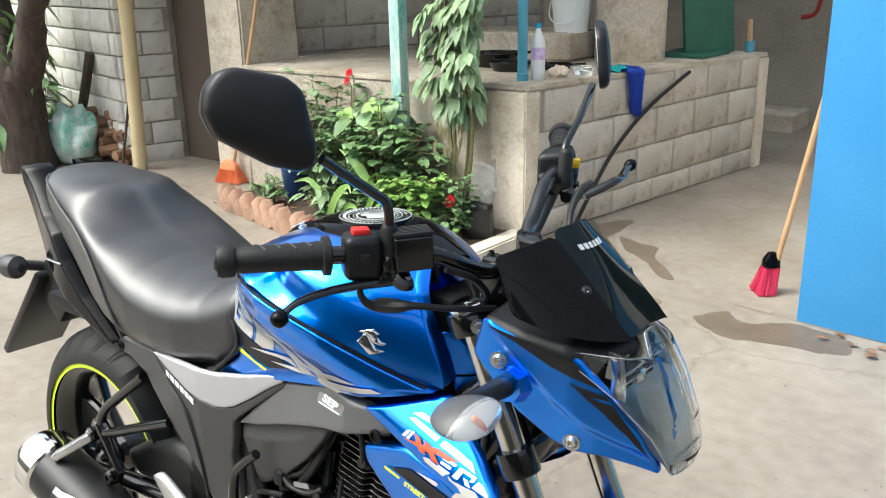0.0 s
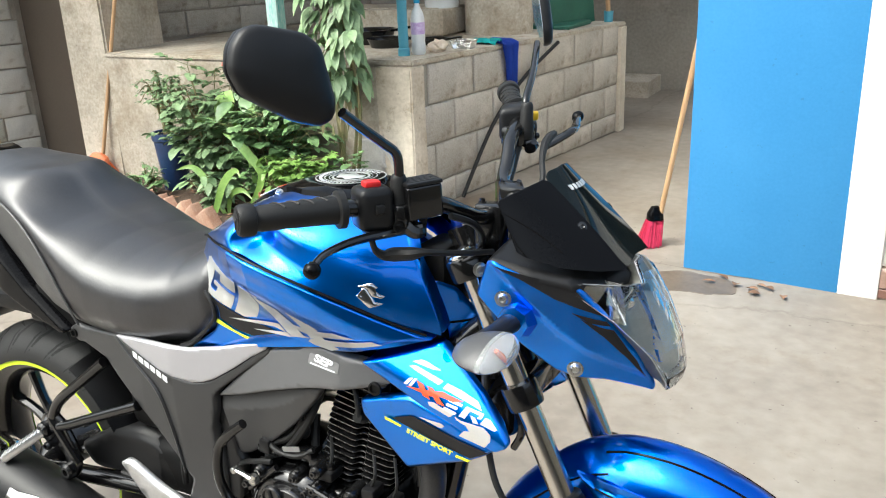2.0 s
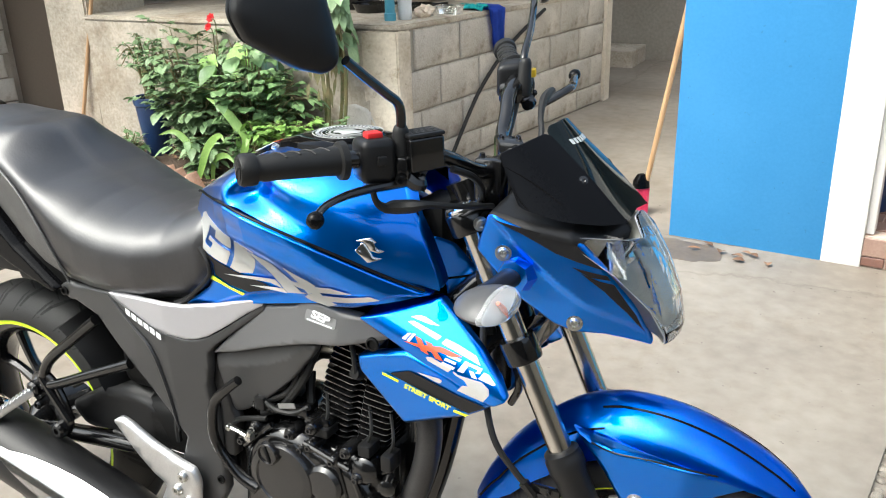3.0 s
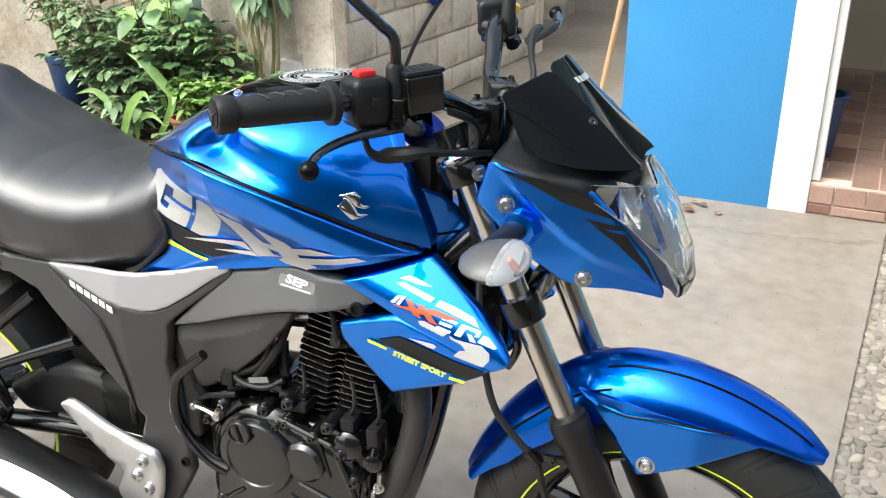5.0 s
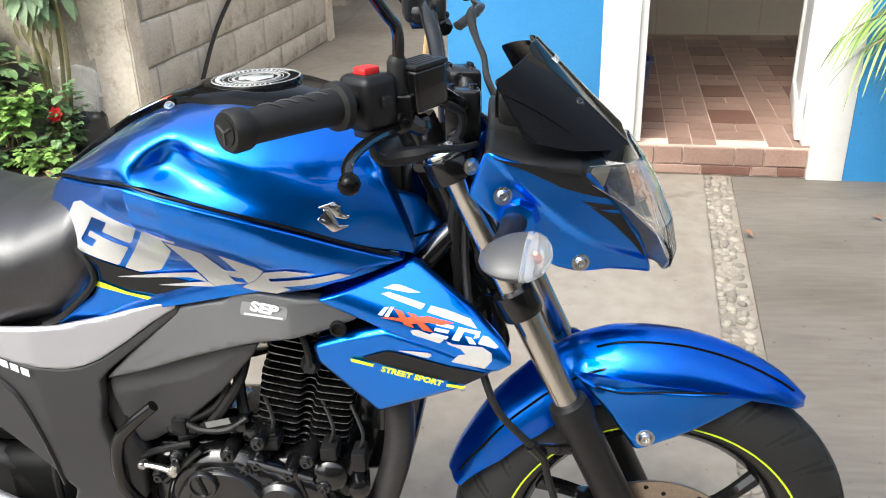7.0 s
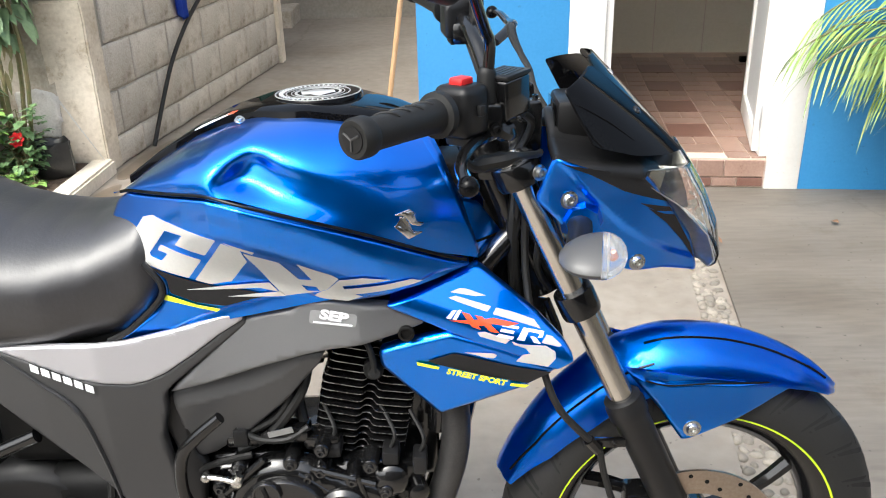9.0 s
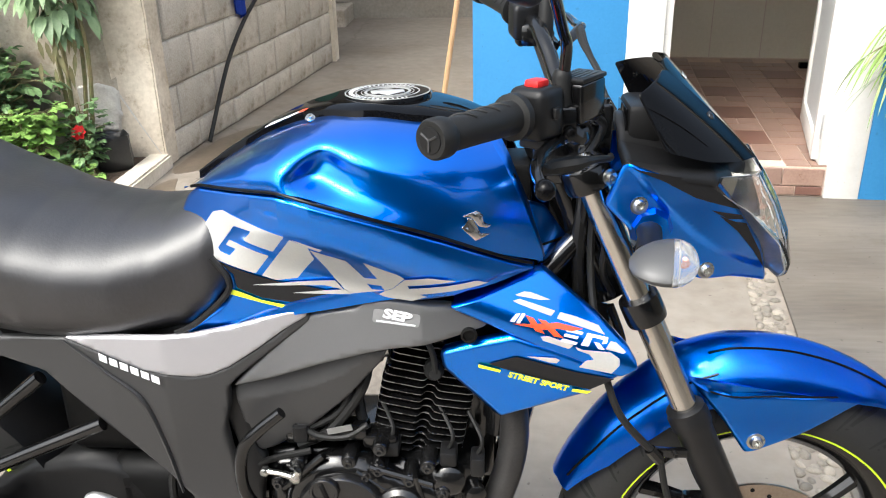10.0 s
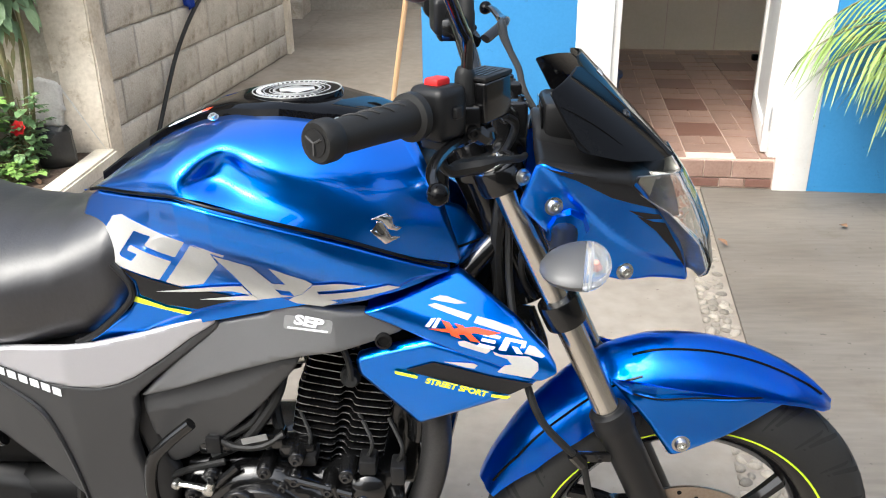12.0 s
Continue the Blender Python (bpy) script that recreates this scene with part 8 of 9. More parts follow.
def garden():
    g = "plants in the garden bed"
    bush("rose_bush", "leafy rose bush growing in the soil bed", (-1.72, 2.38, 0.05), 0.74, (0.36, 0.18), 34, 15, 0.085, LEAF_GREY, 21, group=g)
    bush("rose_bush", "leafy rose bush growing in the soil bed", (-1.34, 2.38, 0.05), 0.66, (0.32, 0.18), 30, 15, 0.085, LEAF, 22, group=g)
    bush("shrub", "small-leaved shrub in a dark pot", (-2.12, 2.46, 0.05), 0.40, (0.22, 0.14), 20, 18, 0.040, LEAF_GREY, 23, pot=(0.098, 0.33, DARK_BLUE_PLASTIC, "pot"), group=g, compound=False)
    bush("ground_plant", "low dark-leaved plant at the edge of the bed", (-2.16, 2.28, 0.04), 0.20, (0.17, 0.10), 12, 16, 0.045, LEAF, 24, group=g, compound=False)
    bush("ground_plant", "low broad-leaved plant at the edge of the bed", (-1.55, 2.18, 0.04), 0.24, (0.22, 0.10), 12, 10, 0.085, LEAF_GREY, 25, group=g, compound=False)
    bush("potted_herb", "bright green herb in a terracotta pot", (-1.22, 2.24, 0.05), 0.22, (0.13, 0.10), 12, 12, 0.055, LEAF_LIGHT, 26, pot=(0.075, 0.12, CLAY_POT, "pot"), group=g, compound=False)
    bush("potted_herb", "bright green herb in a dark pot", (-1.00, 2.25, 0.05), 0.26, (0.12, 0.10), 12, 14, 0.06, LEAF_LIGHT, 27, pot=(0.07, 0.10, BLACK_BAG, "pot"), group=g)
    bush("rose_bush", "young rose bush at the foot of the corner post", (-0.84, 2.36, 0.05), 0.30, (0.13, 0.09), 12, 10, 0.055, LEAF, 28, group=g)
    nursery_bag()
    bush("ground_plant", "low bright green plant by the cement kerb", (-0.84, 2.18, 0.05), 0.10, (0.12, 0.08), 8, 10, 0.05, LEAF_LIGHT, 29, group=g)
    bush("ground_plant", "low dark-leaved plant by the cement kerb", (-1.10, 2.12, 0.05), 0.14, (0.14, 0.08), 8, 10, 0.06, LEAF, 30, group=g)
    # tall climbing plant against the corner post
    rnd = random.Random(31)
    root = thing("climbing_plant", "tall climbing plant with drooping grey-green leaves", "plant", g, Matrix.Translation((-0.92, 2.42, 0.05)))
    sm, lm = bmesh.new(), bmesh.new()
    for s, (dx, dy, top) in enumerate(((0.0, 0.02, 1.7), (0.06, 0.06, 1.5), (-0.05, 0.05, 1.6), (0.10, 0.03, 1.25))):
        ctrl = [Vector((dx * 0.3, 0.02 * s, 0)), Vector((dx + 0.02, dy, 0.5)), Vector((dx - 0.02, dy, 1.0)), Vector((dx * 1.6, dy, top))]
        tube(sm, ctrl, [0.010, 0.009, 0.007, 0.004], 6, 5)
        path = spline(ctrl, 14)
        for k in range(34):
            p = path[int(rnd.uniform(0.44, 0.99) * (len(path) - 1))]
            b = rnd.uniform(0, 2 * math.pi)
            d = Vector((math.cos(b), math.sin(b) * 0.7 - 0.30, rnd.uniform(-0.7, 0.1))).normalized()
            L = rnd.uniform(0.07, 0.125)
            end = p + d * L * rnd.uniform(0.5, 1.1)
            tube(sm, [p, end], 0.0018, 4, 1)
            sd = d.cross(Vector((0, 0, 1))).normalized()
            for off in (0.0, 0.7, -0.7):
                leaf_blade(lm, end - d * 0.02 * abs(off), d + sd * off + Vector((0, 0, -0.5)), (rnd.uniform(-0.3, 0.3), rnd.uniform(-0.8, -0.1), 0.8), L * rnd.uniform(0.6, 0.85), L * 0.46, rnd.uniform(0.3, 0.9))
    dry = bmesh.new()
    for k in range(18):
        p = Vector((rnd.uniform(-0.06, 0.10), rnd.uniform(-0.06, 0.04), rnd.uniform(0.42, 0.66)))
        leaf_blade(dry, p, (rnd.uniform(-0.4, 0.4), rnd.uniform(-0.3, 0.1), -1), (rnd.uniform(-0.5, 0.5), -1, 0.2), rnd.uniform(0.04, 0.075), 0.02, 0.4)
    finish_leaves(dry, STEM, root, "withered brown leaves on the bare stems")
    part("stem", sm, STEM, root)
    finish_leaves(lm, LEAF_GREY, root)
    # strap leaves and big heart-shaped leaves
    root = thing("lily_plant", "strap-leaved lily arching over the brick edging", "plant", g, Matrix.Translation((-1.48, 2.10, 0.04)))
    lm = bmesh.new()
    for pts, wide in (([(-0.06, 0.0, -0.02), (-0.01, 0.0, 0.06), (0.05, 0.0, 0.18), (0.11, 0.0, 0.245), (0.165, -0.01, 0.268), (0.20, -0.03, 0.240)], 0.022),
                      ([(0.10, 0.12, 0.02), (0.225, 0.10, 0.215), (0.153, 0.10, 0.327), (0.072, 0.10, 0.393), (0.0, 0.10, 0.425)], 0.024),
                      ([(0.12, 0.18, 0.10), (0.03, 0.20, 0.428), (-0.136, 0.20, 0.457), (-0.293, 0.20, 0.457), (-0.44, 0.20, 0.43)], 0.022),
                      ([(0.0, 0.05, 0.0), (-0.10, 0.06, 0.16), (-0.20, 0.06, 0.24), (-0.30, 0.04, 0.22)], 0.018),
                      ([(0.02, 0.05, 0.0), (0.06, 0.04, 0.12), (0.16, 0.02, 0.16), (0.24, 0.0, 0.12)], 0.016)):
        path = spline([Vector(p) for p in pts], 5)
        n = len(path) - 1
        vs = []
        for i, p in enumerate(path):
            run = (path[min(i + 1, n)] - path[max(i - 1, 0)]).normalized()
            sd = run.cross(Vector((0.25, -1, 0.35))).normalized() * wide * (0.55 + 0.45 * math.sin(math.pi * min(i / n, 0.5))) * (1 - 0.95 * max(i / n - 0.55, 0) / 0.45)
            vs.append((lm.verts.new(p - sd), lm.verts.new(p + Vector((0, 0.004, -0.002))), lm.verts.new(p + sd)))
        for u, v in zip(vs, vs[1:]):
            lm.faces.new((u[0], u[1], v[1], v[0]))
            lm.faces.new((u[1], u[2], v[2], v[1]))
    finish_leaves(lm, LEAF_LIGHT, root)
    root = thing("anthurium", "anthurium with large heart-shaped leaves", "plant", g, Matrix.Translation((-1.45, 2.50, 0.05)))
    sm, lm = bmesh.new(), bmesh.new()
    for k in range(9):
        a = 0.7 * k - 2.6
        tip = Vector((0.20 * math.cos(a), 0.12 * math.sin(a) - 0.05, 0.50 + 0.05 * (k % 4)))
        tube(sm, [(0, 0, 0), tip * 0.6 + Vector((0, 0, 0.1)), tip], 0.004, 5, 4)
        leaf_blade(lm, tip, (math.cos(a) * 0.7, math.sin(a) * 0.5 - 0.5, -0.5), (0, -0.6, 1), 0.12, 0.10, 0.3)
    part("stem", sm, STEM, root)
    finish_leaves(lm, LEAF, root)
    lm = bmesh.new()
    for p, L, d in (((0.04, -0.10, 0.66), 0.19, (0.25, -0.35, -0.85)), ((-0.10, -0.12, 0.60), 0.17, (-0.3, -0.4, -0.8)), ((0.14, -0.06, 0.52), 0.16, (0.5, -0.4, -0.7))):
        leaf_blade(lm, p, d, (0, -1, 0.3), L, L * 0.84, 0.12, 0.12)
    finish_leaves(lm, LEAF_LIGHT, root, "large pale-veined heart-shaped leaf")
    rose_flower((-0.832, 2.315), 0.250, 0.026)
    rose_flower((-1.52, 2.36), 0.83, 0.020, "dark red rose above the bush")
    rose_flower((-1.58, 2.40), 0.78, 0.017, "dark red rose above the bush")
    # soil clods and dry leaves on the bed
    lm = bmesh.new()
    rnd = random.Random(40)
    for k in range(160):
        leaf_blade(lm, (rnd.uniform(-2.4, -0.75), rnd.uniform(2.05, 2.55), 0.056 + rnd.uniform(0, 0.01)), (rnd.uniform(-1, 1), rnd.uniform(-1, 1), rnd.uniform(-0.1, 0.3)), (0, 0, 1), rnd.uniform(0.03, 0.06), 0.02, 0.1)
    ob = finish_leaves(lm, LOG, None)
    ob.name = "dry_leaves"
    tagged(ob, "dry brown leaves scattered over the garden soil", "leaves", kind="stuff")


garden()


def broom(name, label, foot, top, bristle, cap, width, height, tilt, sweep=0.0):
    root = thing(name, label, "broom", "", Matrix.Translation(foot))
    d = (Vector(top) - Vector(foot))
    u = d.normalized()
    b = bmesh.new()
    tube(b, [u * (height + 0.02), d], 0.0115, 12, 1)
    part("handle", b, WOOD, root, "plain wooden broomstick")
    b = bmesh.new()
    skin(b, [[(x * width * s, y * 0.028 * s2, z) for x, y in rounded([(-1, -1), (1, -1), (1, 1), (-1, 1)], 0.5)] for s, s2, z in ((0.36, 1.0, height), (0.34, 0.9, height + 0.03), (0.16, 0.5, height + 0.06))])
    bmesh.ops.rotate(b, verts=b.verts, cent=(0, 0, 0), matrix=Matrix.Rotation(radians(tilt), 3, "Z"))
    part("head", b, cap, root)
    b = bmesh.new()
    rnd = random.Random(int(foot[0] * 100))
    for k in range(420):
        x, y = rnd.uniform(-1, 1), rnd.uniform(-1, 1)
        p = Vector((x * width * 0.34, y * 0.024, height))
        q = Vector((x * width * 0.55 + rnd.uniform(-0.008, 0.008), y * 0.05 + rnd.uniform(-0.008, 0.008), rnd.uniform(0.0, 0.012)))
        q.x -= sweep * (0.6 + 0.4 * x)
        s = Vector((0.0022, 0, 0))
        vs = [b.verts.new(p - s), b.verts.new(p + s), b.verts.new(q + s * 1.4), b.verts.new(q - s * 1.4)]
        b.faces.new(vs)
        s2 = Vector((0, 0.0022, 0))
        vs = [b.verts.new(p - s2), b.verts.new(p + s2), b.verts.new(q + s2 * 1.4), b.verts.new(q - s2 * 1.4)]
        b.faces.new(vs)
    bmesh.ops.rotate(b, verts=b.verts, cent=(0, 0, 0), matrix=Matrix.Rotation(radians(tilt), 3, "Z"))
    part("bristles", b, bristle, root, kind="stuff", smooth=0)


broom("broom", "pink-bristled broom with a wooden handle leaning by the blue wall", (0.632, 2.62, 0.0), (0.84, 2.66, 1.32), PINK, GLOSS_BLACK, 0.095, 0.12, 40, 0.045)
broom("broom", "orange-bristled broom leaning against the buttress", (-2.84, 2.53, 0.035), (-2.60, 2.72, 1.32), ORANGE, ORANGE_HEAD, 0.20, 0.09, 8)


def posts():
    root = thing("wooden_post", "wooden post with worn teal and white paint", "post", "", Matrix.Translation((-1.30, 2.50, 0.04)))
    b = bmesh.new()
    box(b, -0.034, 0.034, -0.034, 0.034, 0, 2.7, 0.006, 2)
    part("shaft", b, TEAL_POST, root)
    root = thing("pipe_post", "blue-green painted pipe post standing on the wash place", "post", "", Matrix.Translation((-0.745, 2.81, PH)))
    b = bmesh.new()
    lathe(b, [(0.030, -0.01), (0.030, 0.035), (0.0255, 0.04), (0.0255, 1.96)], (0, 0, 0), (0, 0, 1), 16)
    part("shaft", b, BLUE_POST, root)
    root = thing("round_post", "yellow-ochre painted round post beside the block wall", "post", "", Matrix.Translation((-3.71, 2.42, 0)))
    b = bmesh.new()
    tube(b, [(0, 0, -0.01), (0.08, 0, 1.0), (0.14, 0, 2.35)], 0.048, 18, 3)
    part("shaft", b, YELLOW_POST, root)
    root = thing("round_column", "thick round plastered column on the wash place", "column", "", Matrix.Translation((-0.78, 4.06, PH - 0.03)))
    b = bmesh.new()
    lathe(b, [(0.215, 0), (0.213, 1.0), (0.215, 1.99)], (0, 0, 0), (0, 0, 1), 40)
    part("shaft", b, PLASTER, root)


posts()


def wash_things():
    z = PH - 0.0
    def zt(y):
        return PH - 0.030 * min(max((y - 2.64) / 2.35, 0), 1)
    root = thing("water_bottle", "clear plastic bottle with a violet label and blue cap", "bottle", "", Matrix.Translation((-0.70, 2.885, zt(2.885))))
    b = bmesh.new()
    lathe(b, [(0.030, 0), (0.036, 0.008), (0.036, 0.06), (0.034, 0.07), (0.036, 0.08), (0.036, 0.18), (0.030, 0.21), (0.014, 0.245), (0.013, 0.262)], (0, 0, 0), (0, 0, 1), 24)
    part("bottle_body", b, WHITE_PLASTIC, root)
    b = bmesh.new()
    lathe(b, [(0.0368, 0.105), (0.0368, 0.165)], (0, 0, 0), (0, 0, 1), 24, caps=False)
    part("bottle_label", b, LABEL_MIX, root, "violet printed label")
    b = bmesh.new()
    lathe(b, [(0.016, 0.258), (0.016, 0.28), (0.013, 0.283)], (0, 0, 0), (0, 0, 1), 16)
    part("bottle_cap", b, BLUE_CAP, root)
    # crumpled wrapper and clear tray
    rnd = random.Random(3)
    b = bmesh.new()
    bmesh.ops.create_icosphere(b, subdivisions=3, radius=0.05)
    for v in b.verts:
        v.co *= 1 + 0.45 * noise.noise(v.co * 40)
        v.co.z = v.co.z * 0.7 + 0.03
    w = part("paper_wrapper", b, PAPER, None, "crumpled brown paper wrapper on the wash place", smooth=10)
    w["category"] = "wrapper"
    w.location = (-0.66, 3.02, zt(3.02))
    b = bmesh.new()
    skin(b, [[(x * sx, y * sy, h) for x, y in rounded([(-0.07, -0.05), (0.07, -0.05), (0.07, 0.05), (-0.07, 0.05)], 0.02)] for sx, sy, h in ((0.8, 0.8, 0.0), (1, 1, 0.045), (1.06, 1.06, 0.046), (0.97, 0.97, 0.042), (0.78, 0.78, 0.003))])
    w = part("plastic_tray", b, PET, None, "empty clear plastic tray on the wash place")
    w["category"] = "tray"
    w.location = (-0.60, 3.20, zt(3.2))
    # pans and a dark griddle
    for x, y, r, h in ((-1.05, 3.15, 0.12, 0.05), (-0.88, 3.35, 0.10, 0.035), (-1.25, 3.30, 0.14, 0.08)):
        root = thing("pan", "blackened metal pan on the wash place", "pan", "pans on the wash place", Matrix.Translation((x, y, zt(y) if x > -1 else PH)))
        b = bmesh.new()
        lathe(b, [(r * 0.8, 0), (r, h), (r * 1.03, h), (r * 0.95, h * 0.9), (r * 0.76, 0.006), (0, 0.006)], (0, 0, 0), (0, 0, 1), 24)
        part("bowl", b, SATIN_BLACK, root)
        b = bmesh.new()
        tube(b, [(r * 0.98, 0, h * 0.9), (r * 1.8, 0.03, h * 1.15)], 0.008, 8, 1)
        part("handle", b, SATIN_BLACK, root)
    # basin wall with a bucket
    b = bmesh.new()
    box(b, -1.95, -1.00, 3.72, 4.20, PH - 0.004, PH + 0.155, 0.012, 2)
    box(b, -1.88, -1.07, 3.79, 4.13, PH + 0.10, PH + 0.16, 0.0)
    ob = part("wash_basin", b, PLASTER, None, "cement wash basin on the wash place", smooth=0)
    tagged(ob, category="basin")
    root = thing("bucket", "white plastic bucket with a wire handle", "bucket", "", Matrix.Translation((-1.10, 3.90, PH + 0.155)))
    b = bmesh.new()
    lathe(b, [(0.105, 0), (0.125, 0.20), (0.135, 0.205), (0.135, 0.22), (0.128, 0.225), (0.130, 0.28), (0.122, 0.28), (0.100, 0.01), (0, 0.01)], (0, 0, 0), (0, 0, 1), 32)
    part("pail", b, WHITE_PLASTIC, root)
    b = bmesh.new()
    tube(b, [(0.13, -0.02, 0.21), (0.10, -0.10, 0.10), (0.0, -0.14, 0.055), (-0.10, -0.10, 0.10), (-0.13, -0.02, 0.21)], 0.004, 6, 6)
    part("bail", b, WHITE_PLASTIC, root)
    # cloths on the edge
    rnd = random.Random(9)
    e0 = PA + BU * 0.86
    b = bmesh.new()
    grid = []
    for i in range(25):
        row = []
        for j in range(19):
            s, t = i / 24, j / 18
            along = (t - 0.5) * 0.17 * (1 - 0.45 * max(s - 0.45, 0)) + 0.03 * max(s - 0.5, 0)
            if s < 0.35:
                off, zz = -0.16 * (0.35 - s) / 0.35, 0.012 + 0.010 * math.sin(t * 14 + s * 6)
            else:
                k = (s - 0.35) / 0.65
                off, zz = 0.022 + 0.012 * math.sin(t * 16 + 2 * k), 0.012 - 0.27 * k * (1 - 0.35 * abs(t - 0.55))
            q = e0 + BU * along + BN * off
            row.append((q.x, q.y, zt(q.y) + zz))
        grid.append(row)
    skin(b, grid, closed=False, caps=False)
    bmesh.ops.solidify(b, geom=b.faces[:], thickness=0.003)
    ob = part("cleaning_cloth", b, BLUE_CLOTH, None, "blue cloth hanging over the edge of the wash place", smooth=80)
    tagged(ob, category="cloth")
    b = bmesh.new()
    bmesh.ops.create_grid(b, x_segments=16, y_segments=16, size=0.5)
    for v in b.verts:
        n = noise.noise(v.co * 5)
        v.co = Vector((v.co.x * 0.16 + 0.02 * n, v.co.y * 0.14, 0.026 + 0.028 * abs(noise.noise(v.co * 6 + Vector((3, 1, 0)))) - 0.02 * (abs(v.co.x) + abs(v.co.y)) ** 2))
    bmesh.ops.solidify(b, geom=b.faces[:], thickness=0.003)
    ob = part("cleaning_cloth", b, TEAL_CLOTH, None, "crumpled teal cloth lying on the wash place", smooth=80)
    tagged(ob, category="cloth")
    ob.location = (PA + BU * 0.80 - BN * 0.10) + Vector((0, 0, zt(3.45) - 0.004))
    # green metal sheet and tray
    root = thing("steel_sheet", "dark green metal panel standing beside the column", "panel", "", Matrix.Translation((-0.56, 4.42, zt(4.4))) @ Matrix.Rotation(radians(76), 4, "Z"))
    b = bmesh.new()
    box(b, -0.02, 0.50, -0.012, 0.012, 0.0, 0.62, 0.004, 1, m=Matrix.Rotation(radians(-6), 4, "X"))
    part("sheet", b, GREEN_METAL, root)
    root = thing("metal_tray", "flat dark green metal tray on the wash place", "tray", "", Matrix.Translation((-0.62, 4.52, zt(4.5))))
    b = bmesh.new()
    box(b, -0.10, 0.22, -0.22, 0.22, 0.0, 0.03, 0.006, 1)
    part("sheet", b, GREEN_METAL, root)
    root = thing("paint_brush", "paint brush standing in a blue pot", "brush", "", Matrix.Translation((-0.34, 4.93, zt(4.93))))
    b = bmesh.new()
    lathe(b, [(0.030, 0), (0.034, 0.075), (0.030, 0.075), (0.026, 0.01), (0, 0.01)], (0, 0, 0), (0, 0, 1), 16)
    part("pot", b, BLUE_POST, root)
    b = bmesh.new()
    tube(b, [(0, 0, 0.02), (-0.012, 0, 0.21)], 0.016, 8, 1)
    part("handle", b, WOOD, root)
    # hose along the wall face
    b = bmesh.new()
    tube(b, [PA + BU * u + BN * o + Vector((0, 0, h)) for u, o, h in ((1.40, 0.02, 0.725), (1.28, 0.03, 0.69), (1.05, 0.03, 0.60), (0.84, 0.03, 0.49), (0.665, 0.03, 0.365), (0.545, 0.03, 0.245), (0.434, 0.03, 0.118), (0.345, 0.03, 0.012))], 0.011, 10, 8)
    ob = part("hose", b, RUBBER, None, "black hose hanging down the block wall")
    tagged(ob, category="hose")
    # hand mill with a red crank on a bracket
    root = thing("hand_mill", "old hand mill with a red iron crank on a bracket", "mill", "", Matrix.Translation((-0.10, 6.66, 1.05)))
    b = bmesh.new()
    box(b, -0.12, 0.16, -0.14, 0.05, -0.02, 0.10, 0.01, 1)
    lathe(b, [(0.05, 0), (0.06, 0.06), (0.10, 0.14), (0.09, 0.14), (0.05, 0.07)], (0.0, -0.05, 0.10), (0, 0, 1), 16)
    part("mill_body", b, SATIN_BLACK, root)
    b = bmesh.new()
    tube(b, [(-0.10, -0.10, 0.08), (-0.22, -0.12, 0.08), (-0.26, -0.12, 0.0), (-0.30, -0.12, -0.13), (-0.40, -0.14, -0.16)], [0.020, 0.020, 0.018, 0.018, 0.022], 8, 5)
    part("crank", b, RED_METAL, root)


wash_things()


